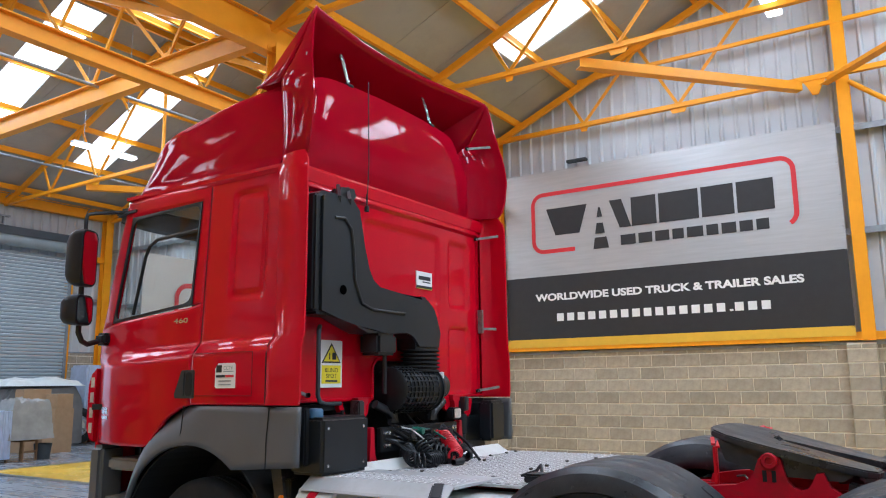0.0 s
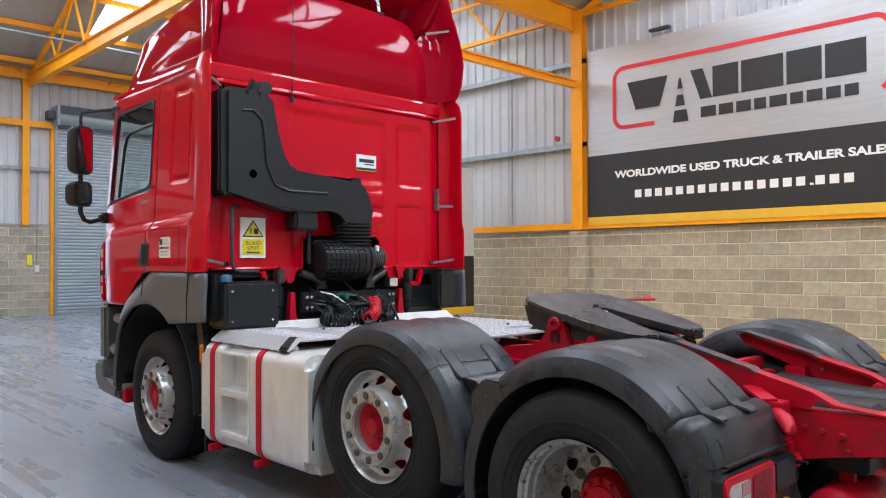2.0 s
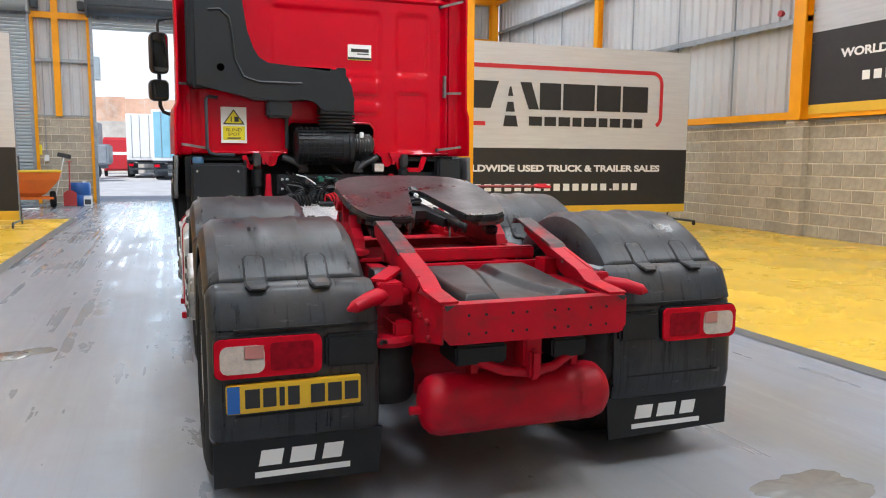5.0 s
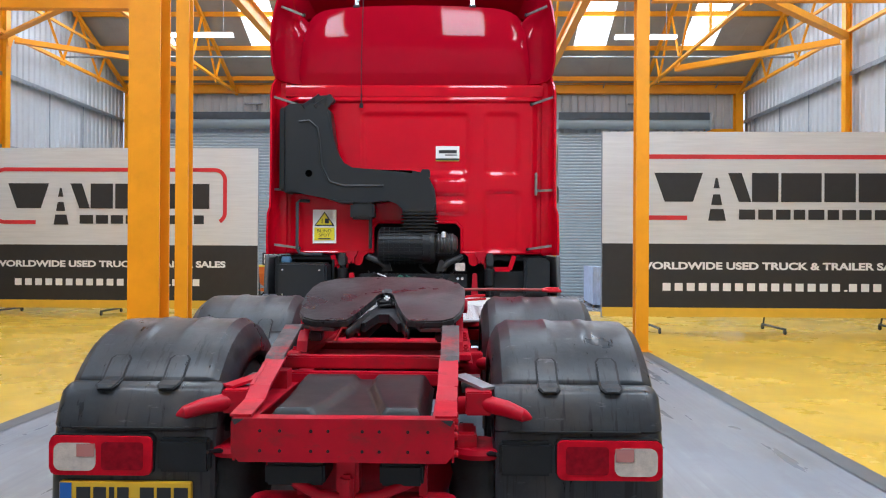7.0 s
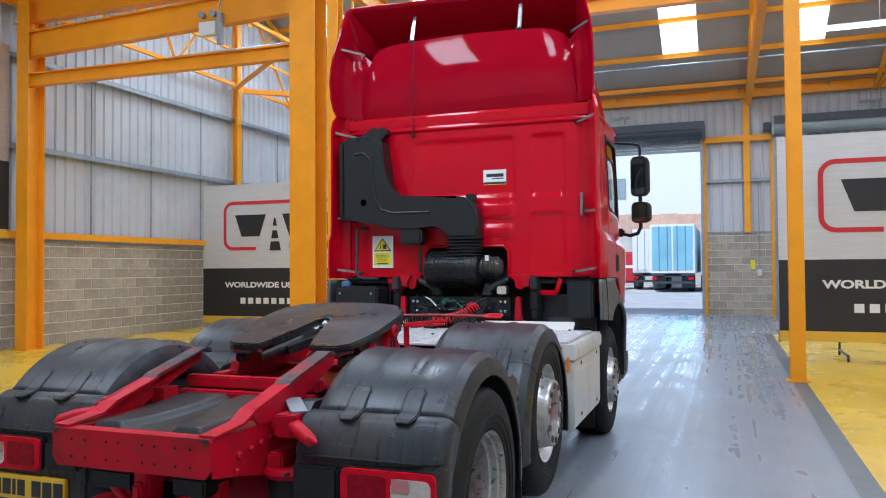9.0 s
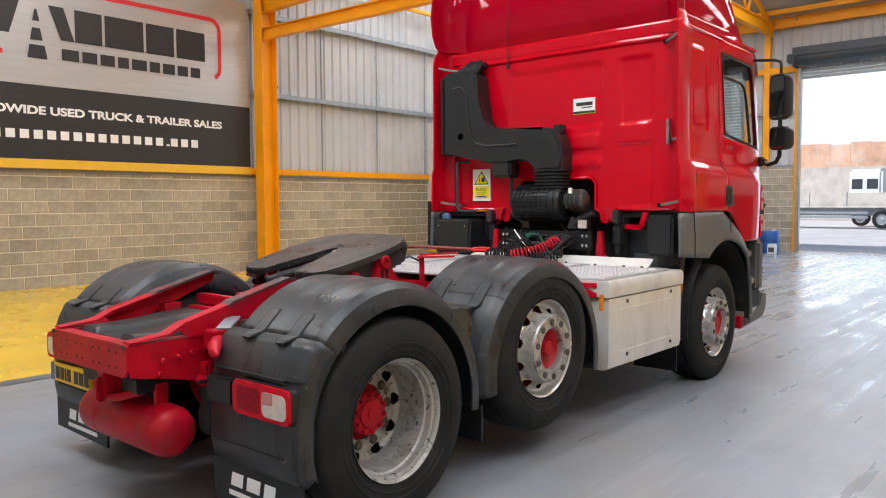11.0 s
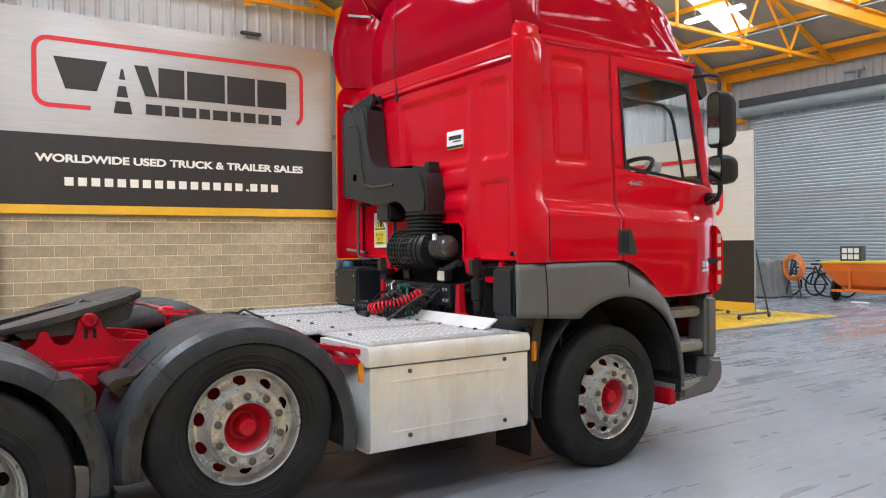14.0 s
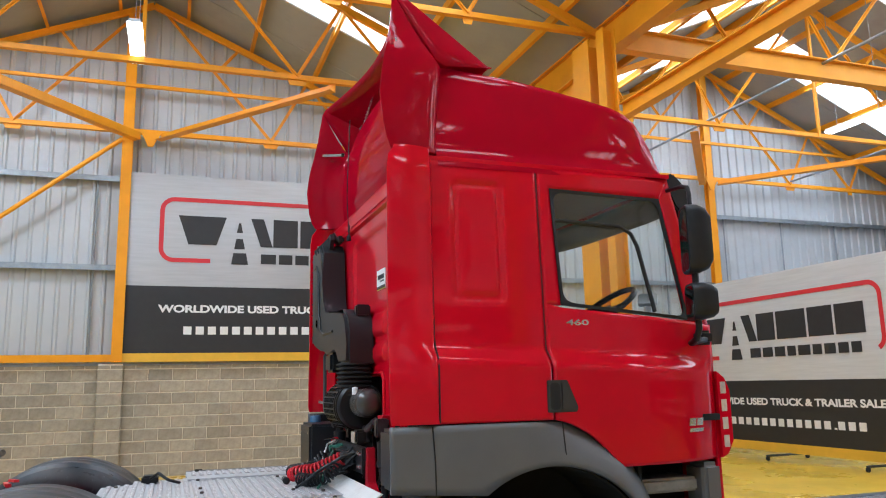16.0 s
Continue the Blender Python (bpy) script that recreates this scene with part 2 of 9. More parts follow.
def box(bm, x0, x1, y0, y1, z0, z1, bevel=0.0, seg=2, m=None):
    vs = [bm.verts.new((x, y, z)) for x in (x0, x1) for y in (y0, y1) for z in (z0, z1)]
    fs = [bm.faces.new([vs[i] for i in f]) for f in ((0, 1, 3, 2), (4, 6, 7, 5), (0, 4, 5, 1), (2, 3, 7, 6), (0, 2, 6, 4), (1, 5, 7, 3))]
    if bevel:
        es = list({e for f in fs for e in f.edges})
        r = bmesh.ops.bevel(bm, geom=es, offset=bevel, segments=seg, affect="EDGES", clamp_overlap=True)
        vs = list({v for v in vs if v.is_valid} | {v for v in r["verts"] if v.is_valid})
    if m:
        bmesh.ops.transform(bm, matrix=m, verts=vs)
    return bm


def bar(bm, a, b, w, h, up=(0, 0, 1)):
    """A straight bar of section w x h from a to b."""
    a, b = Vector(a), Vector(b)
    d = b - a
    y = d.normalized()
    x = y.cross(Vector(up))
    x = x.normalized() if x.length > 1e-5 else Vector((1, 0, 0))
    z = x.cross(y)
    vs = [bm.verts.new(p + x * i * w / 2 + z * j * h / 2) for p in (a, b) for i, j in ((-1, -1), (1, -1), (1, 1), (-1, 1))]
    for f in ((0, 1, 2, 3), (7, 6, 5, 4), (0, 4, 5, 1), (1, 5, 6, 2), (2, 6, 7, 3), (3, 7, 4, 0)):
        bm.faces.new([vs[i] for i in f])
    return bm


def angle_iron(bm, a, b, w, t=0.01, up=(0, 0, 1), flip=1):
    """An L-section bar."""
    a, b = Vector(a), Vector(b)
    y = (b - a).normalized()
    x = y.cross(Vector(up))
    x = (x.normalized() if x.length > 1e-5 else Vector((1, 0, 0))) * flip
    z = x.cross(y)
    off = z * (w / 2) * (1 if z.z >= 0 else -1)
    bar(bm, a + off - off, b, t, w, up)
    bar(bm, a + x * w / 2 - z * (w / 2 - t / 2), b + x * w / 2 - z * (w / 2 - t / 2), w, t, up)
    return bm


def i_beam(bm, a, b, w, h, t=0.018, up=(0, 0, 1)):
    a, b = Vector(a), Vector(b)
    y = (b - a).normalized()
    x = y.cross(Vector(up))
    x = x.normalized() if x.length > 1e-5 else Vector((1, 0, 0))
    z = x.cross(y)
    bar(bm, a, b, t * 0.7, h - 2 * t, up)
    for s in (-1, 1):
        o = z * s * (h / 2 - t / 2)
        bar(bm, a + o, b + o, w, t, up)
    return bm


def h_column(bm, x, y, z0, z1, w, d, t=0.018, turn=0):
    """An upright H-section: flanges across x (turn 0) or across y (turn 1)."""
    if turn == 0:
        for s in (-1, 1):
            box(bm, x - w / 2, x + w / 2, y + s * (d / 2 - t / 2) - t / 2, y + s * (d / 2 - t / 2) + t / 2, z0, z1)
        box(bm, x - t / 3, x + t / 3, y - d / 2 + t, y + d / 2 - t, z0, z1)
    else:
        for s in (-1, 1):
            box(bm, x + s * (w / 2 - t / 2) - t / 2, x + s * (w / 2 - t / 2) + t / 2, y - d / 2, y + d / 2, z0, z1)
        box(bm, x - w / 2 + t, x + w / 2 - t, y - t / 3, y + t / 3, z0, z1)
    return bm


def prism(bm, outline, a, b, axis="x"):
    """Extrudes a closed outline of (u, v) from a to b: along x (u=y, v=z), y (u=x, v=z) or z (u=x, v=y)."""
    def at(u, v, w):
        return {"x": (w, u, v), "y": (u, w, v), "z": (u, v, w)}[axis]
    n = len(outline)
    va = [bm.verts.new(at(u, v, a)) for u, v in outline]
    vb = [bm.verts.new(at(u, v, b)) for u, v in outline]
    bm.faces.new(va)
    bm.faces.new(vb[::-1])
    for i in range(n):
        bm.faces.new((va[i], vb[i], vb[(i + 1) % n], va[(i + 1) % n]))
    return bm


def tube(bm, pts, r, seg=10, closed_ends=True):
    """A round tube along points."""
    pts = [Vector(p) for p in pts]
    rings, side = [], None
    for i, p in enumerate(pts):
        d = (pts[min(i + 1, len(pts) - 1)] - pts[max(i - 1, 0)]).normalized()
        if side is None:
            side = d.cross(Vector((0, 0, 1)))
            side = side.normalized() if side.length > 1e-3 else Vector((1, 0, 0))
        side = (side - d * side.dot(d)).normalized()
        up = d.cross(side)
        rr = r[i] if isinstance(r, (list, tuple)) else r
        rings.append([bm.verts.new(p + (side * math.cos(k * math.tau / seg) + up * math.sin(k * math.tau / seg)) * rr) for k in range(seg)])
    for a, b in zip(rings, rings[1:]):
        for k in range(seg):
            bm.faces.new((a[k], a[(k + 1) % seg], b[(k + 1) % seg], b[k]))
    if closed_ends:
        bm.faces.new(rings[0][::-1])
        bm.faces.new(rings[-1])
    return bm


def lathe(bm, profile, seg=48, axis="x", centre=(0, 0, 0), close=False):
    """Turns a profile of (along, radius) about an axis."""
    rings = []
    for u, r in profile:
        ring = []
        for k in range(seg):
            c, s = r * math.cos(k * math.tau / seg), r * math.sin(k * math.tau / seg)
            p = {"x": (u, c, s), "y": (c, u, s), "z": (c, s, u)}[axis]
            ring.append(bm.verts.new(Vector(p) + Vector(centre)))
        rings.append(ring)
    pairs = list(zip(rings, rings[1:])) + ([(rings[-1], rings[0])] if close else [])
    for a, b in pairs:
        for k in range(seg):
            bm.faces.new((a[k], a[(k + 1) % seg], b[(k + 1) % seg], b[k]))
    return rings


def rounded(w, h, r, n=5):
    """A rounded rectangle outline about the origin."""
    out = []
    for cx, cy, a0 in ((w / 2 - r, h / 2 - r, 0), (-w / 2 + r, h / 2 - r, 90), (-w / 2 + r, -h / 2 + r, 180), (w / 2 - r, -h / 2 + r, 270)):
        for i in range(n + 1):
            a = radians(a0 + 90 * i / n)
            out.append((cx + r * math.cos(a), cy + r * math.sin(a)))
    return out

# ---- floor and ground ----
def sheet(name, x0, x1, y0, y1, z, material, label, category, kind="structure", thick=0.0):
    bm = bmesh.new()
    if thick:
        box(bm, x0, x1, y0, y1, z - thick, z)
    else:
        bm.faces.new([bm.verts.new(p) for p in ((x0, y0, z), (x1, y0, z), (x1, y1, z), (x0, y1, z))])
    return tagged(part(name, bm, material), label, category, kind=kind)


sheet("ground", -400, 400, -400, 400, -0.06, M["asphalt"], "pale worn concrete yard outside the workshop", "ground")
sheet("floor", XL, XR, YB, YF + 0.25, 0.0, M["floor"], "grey painted concrete floor with wet streaks", "floor", thick=0.05)
LANE_L, LANE_R, YEL_FAR_R, YEL_FAR_L = -3.45, 3.22, 15.2, 15.4
for nm, x0, x1, y0, y1 in (("yellow_floor", LANE_R, XR, YB, YEL_FAR_R), ("yellow_floor", XL, LANE_L, YB, YEL_FAR_L)):
    sheet(nm, x0, x1, y0, y1, 0.004, M["yellowfloor"], "glossy yellow painted floor area, scuffed", "floor")
for x0, x1, y0, y1 in ((LANE_R - 0.17, LANE_R, YB, YEL_FAR_R + 0.15), (LANE_L, LANE_L + 0.17, YB, YEL_FAR_L + 0.15),
                       (LANE_R, XR, YEL_FAR_R, YEL_FAR_R + 0.15), (XL, LANE_L, YEL_FAR_L, YEL_FAR_L + 0.15)):
    sheet("floor_line", x0, x1, y0, y1, 0.006, M["floorline"], "dark grey painted border line on the floor", "floor line")


# ---- walls ----
def cladding(name, along, fixed, a0, a1, z0, top, pitch, depth, material, parent, inward):
    """Trapezoidal sheeting: along 'x' or 'y', top is a height or a function of the place along."""
    verts, faces, n = [], [], int((a1 - a0) / pitch)
    step = (a1 - a0) / n
    cols = []
    for i in range(n):
        s = a0 + i * step
        for f, d in ((0.0, 0), (0.62, 0), (0.74, 1), (0.88, 1)):
            cols.append((s + f * step, d * depth))
    cols.append((a1, 0))
    for s, d in cols:
        zt = top(s) if callable(top) else top
        for z in (z0, zt):
            p = fixed + inward * d
            verts.append((s, p, z) if along == "x" else (p, s, z))
    for i in range(len(cols) - 1):
        faces.append((2 * i, 2 * i + 2, 2 * i + 3, 2 * i + 1))
    ob = new(name, mesh_of(name, verts, faces, material))
    ob.parent = parent
    return ob


BLOCK_MESH = {}


def block_mesh(w, h, d):
    key = (round(w, 3), round(h, 3), round(d, 3))
    if key not in BLOCK_MESH:
        bm = bmesh.new()
        c = 0.006
        rings = []
        for y, k in ((0.0, 0), (-d + c, 0), (-d, c)):
            rings.append([bm.verts.new(p) for p in ((k, y, k), (w - k, y, k), (w - k, y, h - k), (k, y, h - k))])
        for a, b in zip(rings, rings[1:]):
            for i in range(4):
                bm.faces.new((a[i], a[(i + 1) % 4], b[(i + 1) % 4], b[i]))
        bm.faces.new(rings[-1])
        bmesh.ops.recalc_face_normals(bm, faces=bm.faces)
        me = bpy.data.meshes.new("block")
        bm.to_mesh(me)
        bm.free()
        me.materials.append(M["block"])
        BLOCK_MESH[key] = me
    return BLOCK_MESH[key]


BL, BH, JT = 0.440, 0.215, 0.0135
BLOCK_JOBS = []


def block_wall(parent, origin, turn, length, height, split=None):
    """Courses of blocks whose faces look along -y of the turned frame; laid later, near ones as parts."""
    BLOCK_JOBS.append((parent, origin, turn, length, height, split))


def lay_blocks():
    for parent, origin, turn, length, height, split in BLOCK_JOBS:
        base = pose(*origin, 0, 0, turn)
        rest_v, rest_f, count, row = [], [], 0, 0
        z = 0.0
        while z < height - 0.02:
            h = min(BH, height - z - JT / 2)
            s = -(row % 2) * (BL + JT) / 2
            while s < length - 0.02:
                a, b = max(s, 0), min(s + BL, length)
                if b - a > 0.04:
                    m = base @ pose(a, 0, z + JT)
                    me = block_mesh(b - a, h - JT / 2, 0.006)
                    if split and split[0] <= a <= split[1] and count < 290:
                        ob = new("block", me)
                        ob.parent, ob.matrix_local = parent, m
                        count += 1
                    else:
                        k = len(rest_v)
                        rest_v += [m @ v.co for v in me.vertices]
                        rest_f += [tuple(k + i for i in p.vertices) for p in me.polygons]
                s += BL + JT
            z += BH + JT
            row += 1
        if rest_v:
            ob = new("block_rest", mesh_of("block_rest", rest_v, rest_f, M["block"]))
            ob.parent = parent
            tagged(ob, kind="stuff")


BLK_SIDE, BLK_FRONT = 2.13, 2.6


def side_wall(name, x, inward):
    w = thing(name, "white ribbed steel cladding above a buff concrete block plinth", "wall", kind="structure")
    bm = bmesh.new()
    xo = x - inward * 0.2
    box(bm, min(x - inward * 0.004, xo), max(x - inward * 0.004, xo), YB, YF, 0, BLK_SIDE)
    part("mortar_core", bm, M["mortar"], w)
    cladding("cladding", "y", x - inward * 0.10, YB, YF, BLK_SIDE, roof_z, 0.27, 0.035, M["clad"], w, inward)
    bm = bmesh.new()
    prism(bm, [(YB, 0), (YF, 0), (YF, EAVE), (R2, roof_z(R2)), (YV, EAVE), (R1, roof_z(R1)), (YB, EAVE)], x - inward * 0.22, x - inward * 0.26)
    part("outer_skin", bm, M["clad"], w)
    bm = bmesh.new()
    box(bm, min(x - inward * 0.06, x + inward * 0.03), max(x - inward * 0.06, x + inward * 0.03), YB, YF, BLK_SIDE, BLK_SIDE + 0.05)
    part("plinth_flashing", bm, M["girt"], w)
    for z in (4.08, 5.88):
        bm = bmesh.new()
        box(bm, min(x - inward * 0.06, x + inward * 0.07), max(x - inward * 0.06, x + inward * 0.07), YB, YF, z, z + 0.012)
        box(bm, x + inward * 0.07 - 0.004, x + inward * 0.07 + 0.004, YB, YF, z - 0.1, z)
        part("sheeting_rail", bm, M["girt"], w)
    for y in [YB + 1.9 * i for i in range(1, 15)]:
        if abs(y - YV) > 0.3:
            bm = bmesh.new()
            tube(bm, [(x - inward * 0.035, y, BLK_SIDE + 0.05), (x - inward * 0.035, y, 5.88)], 0.02, 6)
            part("sag_rod", bm, M["girt"], w)
    if inward < 0:
        block_wall(w, (x, YF, 0), -90, YF - YB, BLK_SIDE, (YF - 9.0, YF + 2.0))
    else:
        block_wall(w, (x, YB, 0), 90, YF - YB, BLK_SIDE, (YV - YB - 9.0, YV - YB + 4.0))
    return w


side_wall("wall_right", XR, -1)
side_wall("wall_left", XL, 1)

DOORS = [(-10.0, -5.05), (-3.4, 1.62), (3.72, 8.65)]
DOOR_H = 5.5
wf = thing("wall_front", "white ribbed steel front wall with block piers between shutter doors", "wall", kind="structure")
edges = [XL] + [v for d in DOORS for v in d] + [XR]
for a, b in zip(edges[::2], edges[1::2]):
    bm = bmesh.new()
    box(bm, a, b, YF + 0.004, YF + 0.2, 0, BLK_FRONT)
    part("mortar_core", bm, M["mortar"], wf)
    block_wall(wf, (a, YF, 0), 0, b - a, BLK_FRONT, (0, 9))
    cladding("cladding", "x", YF + 0.10, a, b, BLK_FRONT, DOOR_H, 0.27, 0.035, M["clad"], wf, -1)
    bm = bmesh.new()
    box(bm, a, b, YF - 0.02, YF + 0.1, BLK_FRONT, BLK_FRONT + 0.04)
    part("plinth_flashing", bm, M["girt"], wf)
    bm = bmesh.new()
    box(bm, a, b, YF - 0.03, YF + 0.06, 4.2, 4.3)
    part("sheeting_rail", bm, M["girt"], wf)
    bm = bmesh.new()
    box(bm, a, b, YF + 0.2, YF + 0.24, 0, DOOR_H)
    part("outer_skin", bm, M["clad"], wf)
cladding("cladding", "x", YF + 0.10, XL, XR, DOOR_H, EAVE + 0.1, 0.27, 0.035, M["clad"], wf, -1)
bm = bmesh.new()
box(bm, XL, XR, YF + 0.2, YF + 0.24, DOOR_H, EAVE + 0.15)
part("outer_skin", bm, M["clad"], wf)

wb = thing("wall_back", "white ribbed steel back wall with block plinth", "wall", kind="structure")
cladding("cladding", "x", YB, XL, XR, BLK_SIDE, EAVE, 0.27, 0.035, M["clad"], wb, 1)
bm = bmesh.new()
box(bm, XL, XR, YB - 0.3, YB, 0, BLK_SIDE)
part("plinth", bm, M["block"], wb)
bm = bmesh.new()
box(bm, XL, XR, YB - 0.34, YB - 0.3, 0, EAVE + 0.1)
part("outer_skin", bm, M["clad"], wb)


# ---- roof ----
def roof_slab():
    """Lining boards on four slopes, with openings for the translucent sheets."""
    verts, faces = [], []
    xs = sorted({XL - 0.25, XR + 0.25} | {x + s * 0.5 for x, *_ in SKYLIGHTS for s in (-1, 1)})
    ys = sorted({YB - 0.3, R1, YV, R2, YF + 0.3} | {y for _, a, b in SKYLIGHTS for y in (a, b)})
    holes = {(x, y0, y1) for x, y0, y1 in SKYLIGHTS}
    for i in range(len(xs) - 1):
        for j in range(len(ys) - 1):
            xm, ym = (xs[i] + xs[i + 1]) / 2, (ys[j] + ys[j + 1]) / 2
            if any(abs(xm - x) < 0.5 and a < ym < b for x, a, b in holes):
                continue
            k = len(verts)
            for z in (0.0, 0.08):
                for x, y in ((xs[i], ys[j]), (xs[i + 1], ys[j]), (xs[i + 1], ys[j + 1]), (xs[i], ys[j + 1])):
                    verts.append((x, y, roof_z(min(max(y, YB), YF)) + z))
            faces += [(k, k + 1, k + 2, k + 3), (k + 7, k + 6, k + 5, k + 4)] + [(k + a, k + b, k + 4 + b, k + 4 + a) for a, b in ((0, 1), (1, 2), (2, 3), (3, 0))]
    # cover battens between boards
    for x in [XL + 1.25 * i for i in range(1, 17)]:
        if any(abs(x - s[0]) < 0.6 for s in SKYLIGHTS):
            continue
        for a, b in ((YB, R1), (R1, YV), (YV, R2), (R2, YF)):
            k = len(verts)
            for y in (a, b):
                for dx, dz in ((-0.02, 0), (0.02, 0), (0.02, -0.012), (-0.02, -0.012)):
                    verts.append((x + dx, y, roof_z(y) + dz))
            faces += [(k + 3, k + 2, k + 6, k + 7), (k, k + 3, k + 7, k + 4), (k + 2, k + 1, k + 5, k + 6)]
    return new("ceiling", mesh_of("ceiling", verts, faces, M["roof"]))


tagged(roof_slab(), "grey lined double-pitched workshop roof underside", "ceiling", kind="structure")
for x, y0, y1 in SKYLIGHTS:
    bm = bmesh.new()
    for z in (0.03, 0.05):
        bm.faces.new([bm.verts.new(p) for p in ((x - 0.5, y0, roof_z(y0) + z), (x + 0.5, y0, roof_z(y0) + z), (x + 0.5, y1, roof_z(y1) + z), (x - 0.5, y1, roof_z(y1) + z))])
    tagged(part("roof_light", bm, M["skylight"]), "bright translucent roof sheet letting daylight in", "rooflight", "roof lights", "structure")

# purlins along the building
for a, b in ((YB, R1), (R1, YV), (YV, R2), (R2, YF)):
    for i in range(5):
        y = a + (b - a) * (i + 0.5) / 5
        bm = bmesh.new()
        z = roof_z(y) - 0.075
        box(bm, XL, XR, y - 0.006, y + 0.006, z - 0.07, z + 0.07)
        box(bm, XL, XR, y, y + 0.06, z - 0.07, z - 0.062)
        tagged(part("purlin", bm, M["orange"]), "orange painted steel roof purlin", "purlin", "purlins", "structure")


# ---- trusses ----
def truss(x, y0, y1, beam=False, gable=False):
    t = thing("roof_truss", "orange painted lattice steel roof truss" + (" on a deep steel beam" if beam else " against the gable wall" if gable else ""), "roof truss", "roof trusses", "structure")
    yr = (y0 + y1) / 2
    zc = 6.78
    drop = 0.2
    top = lambda y: roof_z(min(max(y, y0 + 0.01), y1 - 0.01)) - drop
    for a, b in ((y0, yr), (yr, y1)):
        bm = bmesh.new()
        ea, eb = y0 + 0.1 if a == y0 else a, y1 - 0.1 if b == y1 else b
        bar(bm, (x, ea, top(ea)), (x, eb, top(eb)), 0.09, 0.12)
        part("rafter", bm, M["orange"], t)
    bm = bmesh.new()
    if beam:
        i_beam(bm, (x, y0 + 0.1, zc), (x, y1 - 0.1, zc), 0.17, 0.36)
    else:
        bar(bm, (x, y0 + 0.1, zc - 0.0), (x, y1 - 0.1, zc), 0.10, 0.012)
        bar(bm, (x, y0 + 0.1, zc + 0.05), (x, y1 - 0.1, zc + 0.05), 0.012, 0.10)
    part("bottom_chord", bm, M["orange"], t)
    half = yr - y0
    zl = zc + (0.17 if beam else 0.06)
    for s in (-1, 1):
        at = lambda k: yr + s * half * k
        mid = (at(0.20), (zl + top(at(0.03))) / 2 + 0.12)
        webs = [((at(0.371), zl), (at(0.03), top(at(0.03)))), (mid, (at(0.265), top(at(0.265)))), ((at(0.371), zl), (at(0.485), top(at(0.485)))),
                ((at(0.667), zl), (at(0.485), top(at(0.485)))), ((at(0.667), zl), (at(0.727), top(at(0.727))))]
        for (ya, za), (yb, zb) in webs:
            bm = bmesh.new()
            bar(bm, (x, ya, za), (x, yb, zb), 0.06, 0.02, up=(1, 0, 0))
            bar(bm, (x + 0.02, ya, za), (x + 0.02, yb, zb), 0.012, 0.06, up=(1, 0, 0))
            part("web_member", bm, M["orange"], t)
        for yl in (at(0.371), at(0.667)):
            w = 0.2 if yl == at(0.371) else 0.1
            bm = bmesh.new()
            prism(bm, [(yl - w, zc + 0.06), (yl + w, zc + 0.06), (yl + w * 0.6, zc - 0.10), (yl - w * 0.6, zc - 0.10)] if gable or not beam else
                  [(yl - 0.14, zc + 0.17), (yl + 0.14, zc + 0.17), (yl + 0.06, zc + 0.3), (yl - 0.06, zc + 0.3)], x - 0.008, x + 0.008)
            part("gusset_plate", bm, M["orange"], t)
    if not gable and not beam:
        bm = bmesh.new()
        bar(bm, (x, yr, zc), (x, yr, top(yr)), 0.06, 0.06, up=(1, 0, 0))
        part("king_post", bm, M["orange"], t)
    return t


for x, g in ((XL + 0.18, True), (XR - 0.18, True), (-4.2, False), (3.0, False)):
    truss(x, YV, YF, beam=not g, gable=g)
    truss(x, YB, YV, beam=False, gable=g)
for x in (-7.15, 6.52):
    truss(x, YB, YV)
    truss(x, YV, YF)


def steel(name, label, category, group, *builders):
    bm = bmesh.new()
    for f in builders:
        f(bm)
    return tagged(part(name, bm, M["orange"]), label, category, group, "structure")


# ---- columns and beams on the valley line ----
def column(x, y, z1, w, d, turn=0, label="orange painted steel H-section column"):
    c = thing("steel_column", label, "column", "steel columns", "structure")
    bm = bmesh.new()
    h_column(bm, x, y, 0.015, z1, w, d, turn=turn)
    part("shaft", bm, M["orange"], c)
    bm = bmesh.new()
    box(bm, x - w / 2 - 0.05, x + w / 2 + 0.05, y - d / 2 - 0.05, y + d / 2 + 0.05, 0.0, 0.015)
    part("base_plate", bm, M["orange"], c)
    return c


column(-4.22, 7.5, 6.6, 0.47, 0.4, 0, "broad orange painted steel valley column")
column(-3.66, 7.4, 6.6, 0.19, 0.2, 0, "slim orange painted steel portal post")
column(3.13, 7.65, 6.6, 0.19, 0.2, 0, "slim orange painted steel portal post")
column(XL + 0.42, YV, 6.9, 0.3, 0.4, 0, "orange painted steel column at the side wall")
steel("wall_column", "orange painted steel column standing on the block wall", "column", "",
      lambda bm: h_column(bm, XR - 0.16, YV - 0.07, BLK_SIDE + 0.052, 6.9, 0.2, 0.28, 0.014, 1))
for x in (XL + 0.14, XR - 0.14):
    for y in (0.72, 14.9):
        steel("gable_post", "orange painted steel gable post fixed to the wall", "column", "gable posts",
              lambda bm: h_column(bm, x, y, BLK_SIDE + 0.06, roof_z(y) - 0.25, 0.16, 0.2, 0.012, 1))
for x in (XL + 0.2, XR - 0.2):
    column(x, YF - 0.16, EAVE, 0.25, 0.25, 0, "orange painted steel corner column")
steel("valley_girder", "deep orange painted steel valley girder", "beam", "", lambda bm: i_beam(bm, (XL, 7.75, 6.72), (XR, 7.75, 6.72), 0.2, 0.5))
steel("tie_beam", "orange painted steel beam over the side bay", "beam", "tie beams",
      lambda bm: i_beam(bm, (XL + 0.3, 7.6, 5.97), (-4.5, 7.6, 6.12), 0.18, 0.5))
